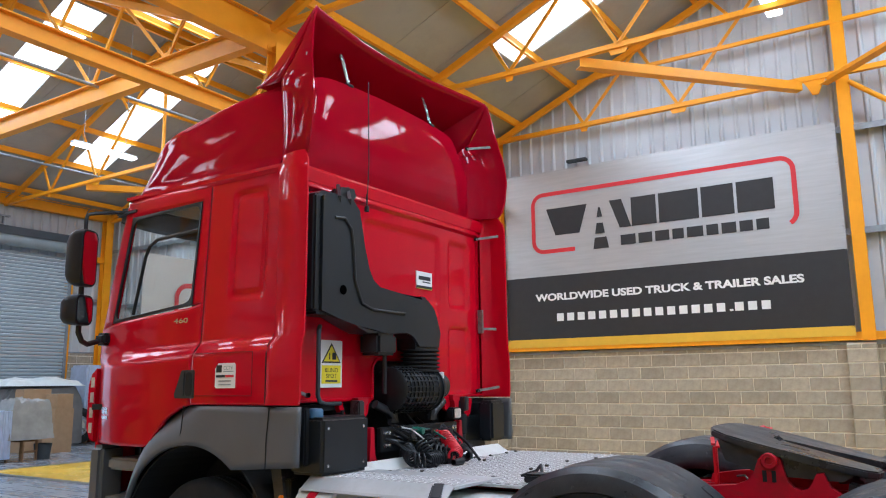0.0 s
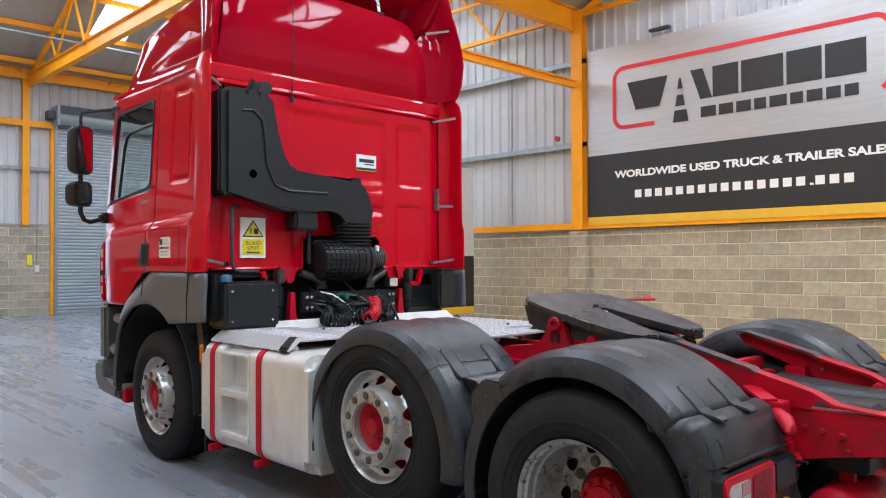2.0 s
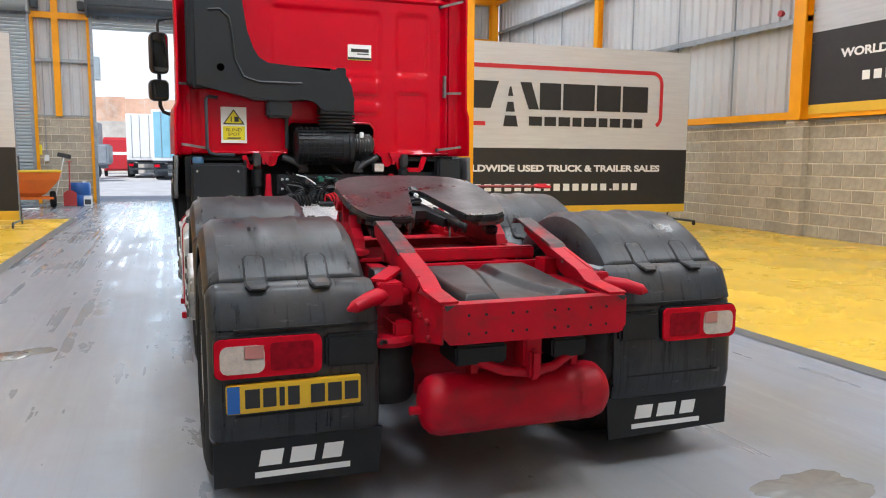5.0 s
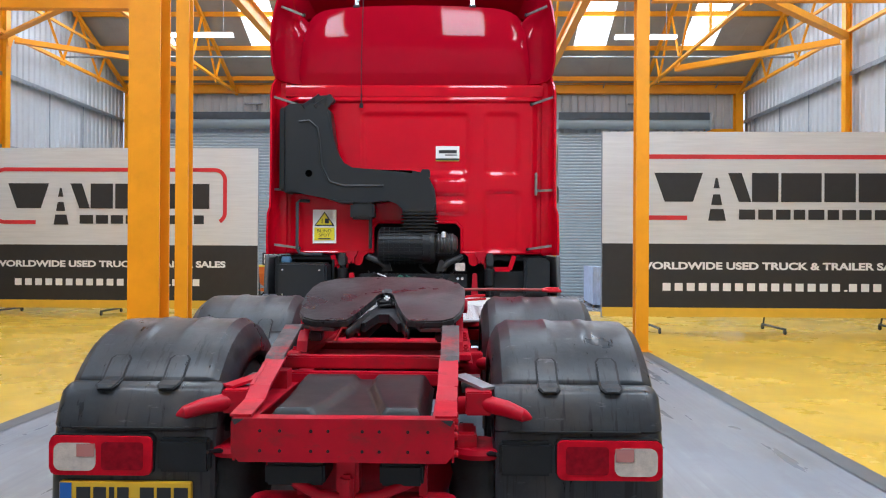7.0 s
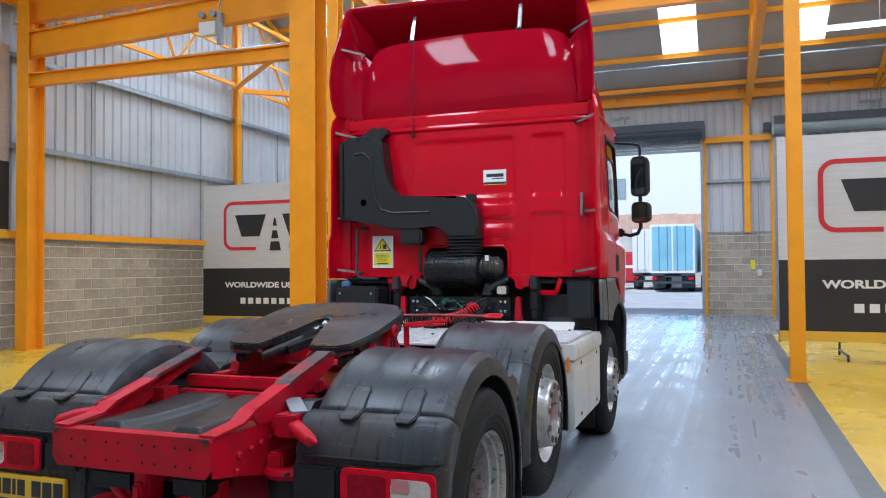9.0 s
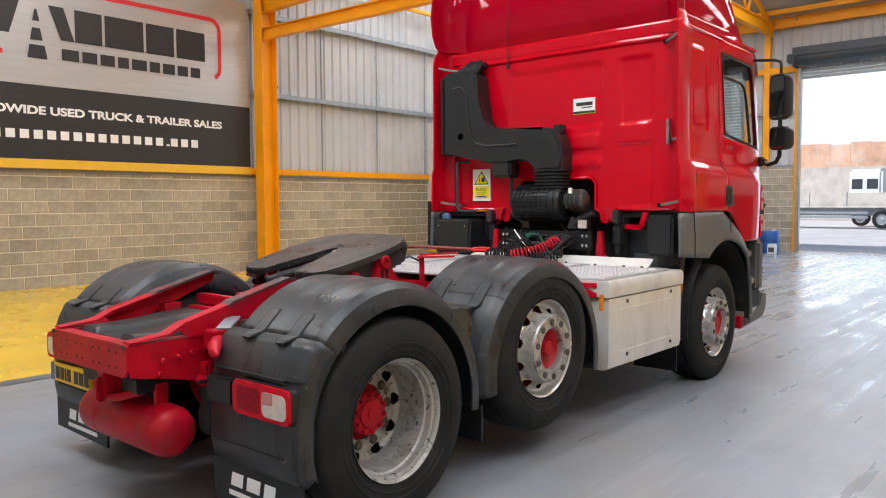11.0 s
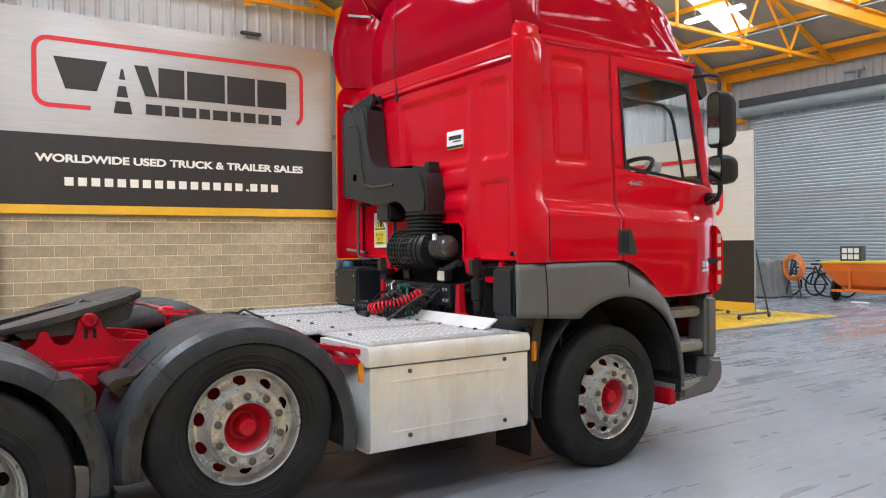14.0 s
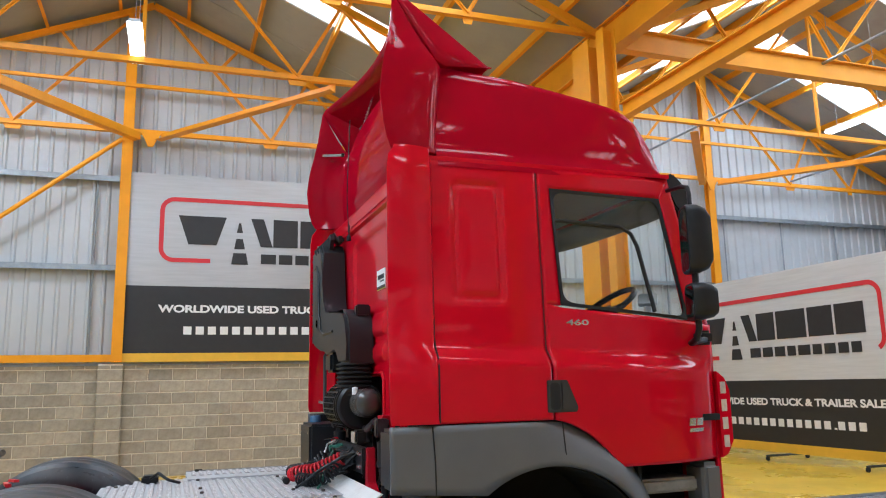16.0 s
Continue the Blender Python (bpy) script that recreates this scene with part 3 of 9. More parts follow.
steel("tie_beam", "orange painted steel beam over the side bay", "beam", "tie beams",
      lambda bm: i_beam(bm, (XL + 0.3, 7.6, 5.28), (-4.5, 7.6, 5.22), 0.16, 0.25))
steel("tie_beam", "orange painted steel beam over the side bay", "beam", "tie beams",
      lambda bm: i_beam(bm, (3.28, 7.65, 5.3), (XR - 0.3, 7.65, 5.3), 0.12, 0.16))
steel("portal_lintel", "orange painted steel lintel between the portal posts", "beam", "",
      lambda bm: i_beam(bm, (-3.55, 7.55, 5.36), (3.08, 7.65, 5.36), 0.14, 0.22))
steel("eave_beam", "orange painted steel eave beam over the shutter doors", "beam", "",
      lambda bm: i_beam(bm, (XL, YF - 0.12, EAVE + 0.02), (XR, YF - 0.12, EAVE + 0.02), 0.2, 0.34))
# wind braces from each gable to the next truss
for x, xt in ((XL + 0.25, -7.15), (XR - 0.2, 6.52)):
    for y, yt in ((1.35, 4.2), (0.95, -2.05), (15.1, 18.0), (14.7, 11.7)):
        steel("bracing", "orange painted steel wind brace", "brace", "wind braces",
              lambda bm: angle_iron(bm, (x, y, 6.71), (xt, yt, 6.71), 0.16, 0.012))
    for y in (1.15, 14.9):
        steel("brace_plate", "orange painted steel plate joining the wind braces", "gusset plate", "brace plates",
              lambda bm: prism(bm, [(y - 0.2, 6.80), (y + 0.2, 6.80), (y + 0.12, 6.66), (y + 0.05, 6.50), (y - 0.05, 6.50), (y - 0.12, 6.66)], x - 0.01, x + 0.01))
    steel("pipe_brace", "orange painted tubular wall brace", "brace", "tubular braces",
          lambda bm: tube(bm, [(x, 0.62, 6.62), (x, -4.2, 2.6)], 0.045, 12))
    steel("gable_rail", "orange painted steel rail across the gable cladding", "rail", "gable rails",
          lambda bm: box(bm, x - 0.03, x + 0.03, YB + 2.1, YV - 2.1, 7.74, 7.81))
    steel("gable_rail", "orange painted steel rail across the gable cladding", "rail", "gable rails",
          lambda bm: box(bm, x - 0.03, x + 0.03, YV + 2.1, YF - 2.1, 7.74, 7.81))
for x, inw in ((XL, 1), (XR, -1)):
    for y0, y1 in ((0.8, YV - 0.2),):
        steel("plinth_rail", "orange painted steel rail along the wall over the blockwork", "rail", "plinth rails",
              lambda bm: box(bm, min(x, x + inw * 0.12), max(x, x + inw * 0.12), YB, YF - 0.3, 2.2, 2.34))
for x in (-4.35, 2.93):
    steel("door_post", "orange painted steel post on the block pier", "post", "door posts",
          lambda bm: box(bm, x - 0.09, x + 0.09, YF - 0.12, YF - 0.005, BLK_FRONT, EAVE - 0.15))
for a, b in DOORS:
    for x in (a - 0.05, b + 0.05):
        steel("door_jamb", "orange painted steel door jamb", "jamb", "door jambs",
              lambda bm: box(bm, x - 0.06, x + 0.06, YF - 0.08, YF + 0.2, 0, DOOR_H))
for a, b in zip(edges[::2], edges[1::2]):
    steel("header_rail", "orange painted steel rail between the doors", "rail", "header rails",
          lambda bm: box(bm, a, b, YF - 0.1, YF - 0.005, 5.46, 5.64))


# ---- shutter doors ----
def shutter(i, x0, x1, is_open):
    d = thing("door_%d" % i, "grey steel roller shutter, " + ("rolled up open" if is_open else "closed"), "shutter door", "shutter doors", "structure")
    bm = bmesh.new()
    lathe(bm, [(x0 - 0.05, 0.24), (x1 + 0.05, 0.24)], 24, "x", (0, YF - 0.3, 5.82))
    for x in (x0 - 0.05, x1 + 0.05):
        box(bm, x - 0.03, x + 0.03, YF - 0.58, YF - 0.02, 5.54, 6.1)
    part("roll", bm, M["darkmetal"] if is_open else M["shutter"], d, smooth=True)
    bm = bmesh.new()
    box(bm, x0 - 0.05, x1 + 0.05, YF - 0.57, YF - 0.02, 6.07, 6.1)
    box(bm, x0 - 0.05, x1 + 0.05, YF - 0.575, YF - 0.555, 5.86, 6.1)
    part("hood", bm, M["darkmetal"], d)
    for x in (x0 + 0.02, x1 - 0.02):
        bm = bmesh.new()
        box(bm, x - 0.045, x + 0.045, YF - 0.13, YF - 0.06, 0, 5.56)
        part("guide", bm, M["girt"], d)
    low = 5.2 if is_open else 0.0
    n = int((5.6 - low) / 0.1)
    for k in range(n):
        z = low + k * 0.1
        bm = bmesh.new()
        prism(bm, [(YF - 0.088, z + 0.004), (YF - 0.112, z + 0.018), (YF - 0.118, z + 0.05), (YF - 0.112, z + 0.084), (YF - 0.088, z + 0.098)], x0 + 0.03, x1 - 0.03)
        part("slat", bm, M["shutter"], d)
    bm = bmesh.new()
    box(bm, x1 + 0.1 if i == 1 else x0 - 0.3, x1 + 0.3 if i == 1 else x0 - 0.1, YF - 0.4, YF - 0.1, 5.7, 5.95, 0.02)
    part("motor", bm, M["darkmetal"], d)


for i, (a, b) in enumerate(DOORS):
    shutter(i + 1, a, b, i == 1)


# ---- hanging light fittings ----
def batten(x, y, z, turn, length=1.5):
    t = thing("batten_light", "white strip light hanging on thin wires, switched on", "ceiling light", "batten lights")
    t.matrix_world = pose(x, y, z, 0, 0, turn)
    bm = bmesh.new()
    box(bm, -length / 2, length / 2, -0.085, 0.085, 0.03, 0.08, 0.01)
    part("housing", bm, M["lampbody"], t)
    bm = bmesh.new()
    prism(bm, [(-0.11, 0.028), (-0.105, 0.0), (-0.09, -0.012), (0.09, -0.012), (0.105, 0.0), (0.11, 0.028)], -length / 2 + 0.02, length / 2 - 0.02)
    part("diffuser", bm, M["tube"], t, "glowing diffuser")
    for s in (-0.5, 0.5):
        bm = bmesh.new()
        tube(bm, [(s, 0, 0.1), (s, 0, roof_z(y) - z - 0.05)], 0.006, 5)
        part("wire", bm, M["girt"], t)


for x, y, z, r in ((-6.75, 1.02, 6.9, 0), (6.3, 1.3, 6.9, 0), (-5.8, 14.5, 6.65, 0), (4.9, 14.7, 6.65, 0)):
    batten(x, y, z, r)

# ==== tractor unit ====
M["red"] = mat("red_cab_paint", (0.53, 0.0006, 0.013), 0.28, vary=0.06, scale=1.5, coat=0.55, spec=0.02, bump=0.012, bump_scale=5)
# darker, more crimson red than the cab
M["redfairing"] = mat("dark_red_fairing_paint", (0.345, 0.001, 0.014), 0.30, vary=0.08, scale=1.2, coat=0.34, spec=0.0, bump=0.02, bump_scale=4)
M["redframe"] = mat("red_chassis_paint", (0.46, 0.002, 0.017), 0.42, spec=0.25, vary=0.15, scale=6, bump=0.15, bump_scale=40, stain=(0.10, 0.02, 0.02), stain_amt=0.55, stain_scale=4.0)
weather(M["redframe"], ((9.0, 9.0, 16.0), 7.0, 0.58, 0.68, 0.40, (0.075, 0.035, 0.030), 0.2))
M["greypanel"] = mat("grey_bumper_plastic", (0.108, 0.111, 0.116), 0.40, vary=0.08, scale=3, bump=0.08, bump_scale=90)
M["tread"] = mat("worn_step_tread", (0.26, 0.255, 0.24), 0.6, vary=0.2, scale=9, stain=(0.12, 0.11, 0.10), stain_amt=0.5, stain_scale=8)
M["guard"] = mat("weathered_black_plastic", (0.025, 0.0285, 0.034), 0.36, vary=0.35, scale=7, bump=0.16, bump_scale=40, stain=(0.052, 0.056, 0.062), stain_amt=0.45, stain_scale=6.0, rough_vary=0.10, spec=0.42)
weather(M["guard"],
        ((2.2, 2.2, 2.2), 6.0, 0.50, 0.66, 0.55, (0.060, 0.050, 0.044), 0.12),
        ((48.0, 9.0, 2.2), 3.0, 0.56, 0.64, 0.75, (0.007, 0.008, 0.010), -0.08),
        ((9.0, 30.0, 24.0), 7.0, 0.62, 0.70, 0.55, (0.14, 0.14, 0.145), 0.15))
M["blackcover"] = mat("black_moulding", (0.010, 0.0108, 0.0125), 0.38, vary=0.2, scale=6, bump=0.1, bump_scale=40, stain=(0.03, 0.024, 0.024), stain_amt=0.2, stain_scale=5, rough_vary=0.08)
M["duct"] = mat("dark_grey_moulded_plastic", (0.013, 0.0155, 0.0185), 0.36, vary=0.12, scale=5, bump=0.1, bump_scale=120)
M["rubber"] = mat("tyre_rubber", (0.014, 0.014, 0.0145), 0.7, vary=0.25, scale=8, bump=0.25, bump_scale=70, spec=0.25, stain=(0.035, 0.034, 0.033), stain_amt=0.45, stain_scale=5)
M["rim"] = mat("silver_wheel_paint", (0.54, 0.54, 0.535), 0.33, 0.65, vary=0.12, scale=9, stain=(0.10, 0.09, 0.085), stain_amt=0.45, stain_scale=13, rough_vary=0.1)
M["rimworn"] = mat("worn_wheel_paint", (0.44, 0.44, 0.43), 0.40, 0.35, vary=0.28, scale=9, stain=(0.09, 0.082, 0.072), stain_amt=0.85, stain_scale=9, bump=0.2, bump_scale=40, rough_vary=0.12)
weather(M["rimworn"], ((34.0, 34.0, 34.0), 6.0, 0.58, 0.63, 0.85, (0.028, 0.026, 0.025), 0.2), ((6.0, 6.0, 6.0), 6.0, 0.50, 0.68, 0.6, (0.22, 0.19, 0.155), 0.1))
M["rimdark"] = mat("grimy_wheel_flange", (0.42, 0.42, 0.41), 0.36, 0.5, vary=0.3, scale=18, stain=(0.03, 0.027, 0.025), stain_amt=0.95, stain_scale=14, rough_vary=0.1)
M["nut"] = mat("rusty_wheel_nut", (0.11, 0.10, 0.09), 0.55, 0.6, vary=0.3, scale=40)
M["alu"] = mat("brushed_aluminium", (0.74, 0.74, 0.725), 0.38, 0.35, vary=0.08, scale=3, stain=(0.48, 0.44, 0.37), stain_amt=0.4, stain_scale=2.0, stretch=(2.5, 2.5, 1))
M["deckalu"] = mat("tread_plate_aluminium", (0.50, 0.50, 0.51), 0.45, 0.2, vary=0.12, scale=8, stain=(0.30, 0.29, 0.28), stain_amt=0.5, stain_scale=4)
M["decktooth"] = mat("bright_worn_aluminium", (0.86, 0.86, 0.86), 0.34, 0.2, vary=0.08, scale=14)
M["decklip"] = mat("white_deck_edge", (0.76, 0.75, 0.73), 0.45, vary=0.06, scale=4, stain=(0.40, 0.37, 0.33), stain_amt=0.4, stain_scale=5)
M["deckrib"] = mat("ribbed_deck_aluminium", (0.50, 0.48, 0.485), 0.42, 0.3, vary=0.15, scale=14, stain=(0.26, 0.25, 0.25), stain_amt=0.6, stain_scale=9)
M["lamp_red"] = mat("red_lamp_lens", (0.56, 0.004, 0.018), 0.26, spec=0.12, vary=0.2, scale=16)
M["lamp_deep"] = mat("deep_red_lens", (0.26, 0.003, 0.012), 0.26, spec=0.12, vary=0.3, scale=30)
M["lamp_clear"] = mat("frosted_lamp_lens", (0.58, 0.50, 0.44), 0.18, coat=0.5, vary=0.18, scale=25, bump=0.5, bump_scale=130)
M["lamp_pink"] = mat("pale_red_lamp_lens", (0.50, 0.20, 0.18), 0.2, coat=0.5)
M["lamp_amber"] = mat("amber_marker_lens", (0.75, 0.22, 0.01), 0.25, coat=0.5)
M["plateyellow"] = mat("yellow_plate", (0.75, 0.46, 0.02), 0.35)
M["plateblue"] = mat("blue_plate_band", (0.02, 0.12, 0.42), 0.35)
M["signyellow"] = mat("yellow_sign", (0.80, 0.66, 0.02), 0.4)
M["chrome"] = mat("bright_steel", (0.62, 0.62, 0.62), 0.25, 0.9, vary=0.1, scale=20)
# dirty black of wheel wells; also put in as shade in holes and hollows
M["blackwell"] = mat("dirty_black_and_shade", (0.008, 0.008, 0.009), 0.8, vary=0.3, scale=6)
M["greasy"] = mat("greasy_black_steel", (0.045, 0.045, 0.048), 0.34, 0.35, vary=0.3, scale=5, bump=0.4, bump_scale=25, stain=(0.11, 0.10, 0.10), stain_amt=0.4, stain_scale=3, rough_vary=0.15)
M["wornramp"] = mat("worn_greasy_red_paint", (0.060, 0.048, 0.050), 0.50, vary=0.4, scale=12, stain=(0.34, 0.006, 0.014), stain_amt=0.85, stain_scale=8.0, bump=0.4, bump_scale=30, rough_vary=0.15, spec=0.35)
M["hosered"] = mat("red_hose", (0.60, 0.008, 0.02), 0.35)
M["handlegrey"] = mat("dark_grey_handle_plastic", (0.030, 0.031, 0.033), 0.42, vary=0.1, scale=10)
M["redgap"] = mat("dark_red_panel_gap", (0.10, 0.001, 0.004), 0.7, vary=0.1)
M["staysteel"] = mat("dull_stay_steel", (0.26, 0.25, 0.24), 0.5, 0.5, vary=0.25, scale=25, stain=(0.10, 0.07, 0.05), stain_amt=0.6, stain_scale=20)
M["void"] = mat("hole_shade_black", (0.001, 0.001, 0.001), 1.0, spec=0.0)
M["flexhose"] = mat("grey_flexible_hose", (0.05, 0.05, 0.048), 0.28, vary=0.2, scale=14, spec=0.6)
M["rustyred"] = mat("rusty_red_rod", (0.30, 0.045, 0.040), 0.55, vary=0.25, scale=20, stain=(0.10, 0.05, 0.035), stain_amt=0.6, stain_scale=18)
M["hosegreen"] = mat("green_coupling", (0.02, 0.12, 0.08), 0.4)
M["bluecap"] = mat("blue_cap", (0.05, 0.13, 0.24), 0.4)
M["seat"] = mat("grey_seat_cloth", (0.05, 0.052, 0.055), 0.9, vary=0.2, scale=30)
M["headliner"] = mat("pale_headliner", (0.30, 0.30, 0.29), 0.9, vary=0.05)
M["glass"] = glass("window_glass", (0.93, 0.96, 0.95))
M["mirror"] = mat("mirror_glass", (0.75, 0.77, 0.78), 0.04, 1.0)

truck = thing("tractor_unit", "red three-axle tractor unit with high roof, parked on grey floor", "truck")


def words(text, height, width, m, material, parent, name="lettering", bold=0.0):
    cu = bpy.data.curves.new("t", "FONT")
    cu.body, cu.size, cu.align_x, cu.align_y, cu.offset = text, 1.0, "CENTER", "CENTER", bold
    ob = new("t", cu)
    me = bpy.data.meshes.new_from_object(ob.evaluated_get(bpy.context.evaluated_depsgraph_get()))
    bpy.data.objects.remove(ob)
    xs, ys = [v.co.x for v in me.vertices], [v.co.y for v in me.vertices]
    sx, sy = width / (max(xs) - min(xs)), height / (max(ys) - min(ys))
    cx, cy = (max(xs) + min(xs)) / 2, (max(ys) + min(ys)) / 2
    for v in me.vertices:
        v.co = ((v.co.x - cx) * sx, (v.co.y - cy) * sy, 0)
    me.materials.clear()
    me.materials.append(material)
    me.name = name
    o = new(name, me)
    o.parent, o.matrix_local = parent, m
    return o


def shell(ob, thick, offset=-1.0, out=None):
    """Gives a skin its thickness; with out, faces are first turned that way and the thickness goes inward."""
    if out:
        me = ob.data
        if sum((p.normal.dot(Vector(out)) * p.area for p in me.polygons)) < 0:
            me.flip_normals()
        offset = -1.0
    md = ob.modifiers.new("thickness", "SOLIDIFY")
    md.thickness, md.offset = thick, offset
    return ob


def patch(bm, low, high, n, k, place):
    """A grid between two curves of (y, z), n steps along and k across, put into space by place(y, z)."""
    rows = []
    for i in range(n + 1):
        s = i / n
        (ya, za), (yb, zb) = low(s), high(s)
        rows.append([bm.verts.new(place(ya + (yb - ya) * j / k, za + (zb - za) * j / k)) for j in range(k + 1)])
    for a, b in zip(rows, rows[1:]):
        for j in range(k):
            bm.faces.new((a[j], b[j], b[j + 1], a[j + 1]))
    return rows


def line(*pts):
    """A curve through points, by even share of its length."""
    pts = [Vector(p) for p in pts]
    ds = [0.0]
    for a, b in zip(pts, pts[1:]):
        ds.append(ds[-1] + (b - a).length)

    def at(s):
        d = s * ds[-1]
        for i in range(len(pts) - 1):
            if d <= ds[i + 1] + 1e-9:
                q = pts[i].lerp(pts[i + 1], (d - ds[i]) / max(1e-9, ds[i + 1] - ds[i]))
                return tuple(q)
        return tuple(pts[-1])
    return at


def smooth01(v):
    v = min(1, max(0, v))
    return v * v * (3 - 2 * v)


def press(u, v, rect, depth, edge=0.03, r=0.05):
    """Depth of a pressing with soft edges inside a rounded rectangle (u0, u1, v0, v1)."""
    u0, u1, v0, v1 = rect
    du, dv = max(u0 + r - u, u - u1 + r, 0), max(v0 + r - v, v - v1 + r, 0)
    d = r - math.hypot(du, dv) if du > 0 and dv > 0 else min(u - u0, u1 - u, v - v0, v1 - v)
    return depth * smooth01(d / edge)


# ---- wheels ----
def wheel_meshes(kind):
    out = {}
    bm = bmesh.new()
    R, w = 0.5, 0.30
    prof = [(-0.30, 0.30), (-0.315, 0.34), (-0.315, 0.42), (-0.30, 0.475), (-0.27, 0.495)]
    for g in (-0.215, -0.15, -0.085):
        prof += [(g - 0.008, 0.5), (g - 0.006, 0.487), (g + 0.006, 0.487), (g + 0.008, 0.5)]
    prof += [(-0.03, 0.495), (-0.004, 0.478), (0.008, 0.455), (0.016, 0.42), (0.018, 0.415), (0.018, 0.376), (0.0205, 0.374), (0.0205, 0.370), (0.016, 0.367), (0.012, 0.345), (0.0145, 0.343), (0.0145, 0.339), (0.009, 0.336), (0.003, 0.318), (0.006, 0.316), (0.005, 0.311), (-0.004, 0.305), (-0.012, 0.29)]
    if kind == "drive":
        prof = [(u * 2.05 if u < -0.05 else u, r) for u, r in prof]
    lathe(bm, prof, 72)
    out["tyre"] = (bm, M["rubber"])
    bm = bmesh.new()
    n = 240
    if kind == "drive":
        prof = [(-0.012, 0.286), (0.004, 0.298), (-0.003, 0.292), (-0.028, 0.285), (-0.034, 0.274), (-0.066, 0.270), (-0.074, 0.262), (-0.10, 0.260), (-0.18, 0.258), (-0.237, 0.25), (-0.255, 0.235), (-0.258, 0.22), (-0.254, 0.205), (-0.248, 0.19), (-0.246, 0.145), (-0.246, 0.141), (-0.27, 0.140)]
    else:
        prof = [(-0.012, 0.286), (0.0, 0.296), (-0.008, 0.288), (-0.04, 0.276), (-0.055, 0.268), (-0.065, 0.25), (-0.060, 0.235), (-0.045, 0.222), (-0.02, 0.212), (0.01, 0.205), (0.035, 0.200), (0.045, 0.194), (0.045, 0.17), (0.045, 0.135), (0.04, 0.128), (0.0, 0.124)]
    # finer profile across the hand holes
    fine = []
    for (u0, r0), (u1, r1) in zip(prof, prof[1:]):
        m = max(1, int(abs(r1 - r0) / 0.0035) + int(abs(u1 - u0) / 0.010))
        fine += [(u0 + (u1 - u0) * i / m, r0 + (r1 - r0) * i / m) for i in range(m)]
    fine.append(prof[-1])
    hole_r, hole_a, hole_b = (0.225, 0.033, 0.023) if kind == "drive" else (0.236, 0.034, 0.022)
    rings = []
    for u, r in fine:
        ring = []
        for k in range(n):
            a, rr = k * math.tau / n, r
            mid = (round(k / n * 10 - 0.5) + 0.5) * math.tau / 10
            flat = (kind == "drive" and u < -0.200 and r < 0.262) or (kind != "drive" and u < 0.005 and r < 0.265)
            e = math.hypot((a - mid) * r / hole_a, (r - hole_r) / hole_b)
            if flat and 0.80 < e < 1.2:
                rr = hole_r + (r - hole_r) / e
                a = mid + (a - mid) * r / e / rr
            ring.append(bm.verts.new((u, rr * math.cos(a), rr * math.sin(a))))
        rings.append(ring)
    for i, (a, b) in enumerate(zip(rings, rings[1:])):
        um, rm = (fine[i][0] + fine[i + 1][0]) / 2, (fine[i][1] + fine[i + 1][1]) / 2
        for k in range(n):
            ang = ((k + 0.5) / n * 10) % 1 - 0.5
            side = ang * math.tau / 10 * rm
            across = rm - hole_r
            flat = (kind == "drive" and um < -0.200) or (kind != "drive" and um < 0.0 and rm < 0.262)
            if flat and math.hypot(side / hole_a, across / hole_b) < 1:
                continue
            bm.faces.new((a[k], a[(k + 1) % n], b[(k + 1) % n], b[k]))
    out["rim"] = (bm, M["rimworn"] if kind == "drive" else M["rim"])
    bm = bmesh.new()
    if kind == "drive":
        lathe(bm, [(-0.275, 0.146), (-0.268, 0.138), (-0.278, 0.120), (-0.225, 0.112), (-0.204, 0.110), (-0.196, 0.104), (-0.196, 0.074), (-0.184, 0.068), (-0.182, 0.03), (-0.176, 0.028), (-0.176, 0.002)], 40)
        for k in range(10):
            a = k * math.tau / 10
            lathe(bm, [(-0.198, 0.0125), (-0.180, 0.0125), (-0.176, 0.009), (-0.176, 0.001)], 6, centre=(0, 0.092 * math.cos(a), 0.092 * math.sin(a)))
    else:
        lathe(bm, [(0.0, 0.128), (0.004, 0.122), (-0.035, 0.09), (-0.05, 0.075), (-0.048, 0.06), (-0.02, 0.05), (0.012, 0.047), (0.022, 0.04), (0.024, 0.002)], 40)
    out["hub"] = (bm, M["redframe"])
    bm = bmesh.new()
    lathe(bm, [(-0.5, 0.30), (-0.17 if kind != "drive" else -0.295, 0.27), (-0.18 if kind != "drive" else -0.30, 0.02)], 32)
    if kind != "drive":
        flange = bmesh.new()
        lathe(flange, [(0.040, 0.199), (0.0475, 0.197), (0.0485, 0.190), (0.0475, 0.146), (0.050, 0.143), (0.050, 0.133), (0.040, 0.130)], 60)
        out["nut_flange"] = (flange, M["rimdark"])
    out["brake_drum"] = (bm, M["blackwell"] if kind == "drive" else M["redframe"])
    bm = bmesh.new()
    lathe(bm, [(0, 0.026), (0.004, 0.026), (0.006, 0.0195), (0.014, 0.0195), (0.018, 0.013), (0.018, 0.001)], 12)
    out["wheel_nut"] = (bm, M["nut"])
    got = {}
    for name, (bm, material) in out.items():
        me = bpy.data.meshes.new(name)
        bmesh.ops.recalc_face_normals(bm, faces=bm.faces)
        bm.to_mesh(me)
        bm.free()
        me.materials.append(material)
        me.shade_smooth()
        me.set_sharp_from_angle(angle=radians(40))
        got[name] = me
    return got


STEER, DRIVE = wheel_meshes("steer"), wheel_meshes("drive")


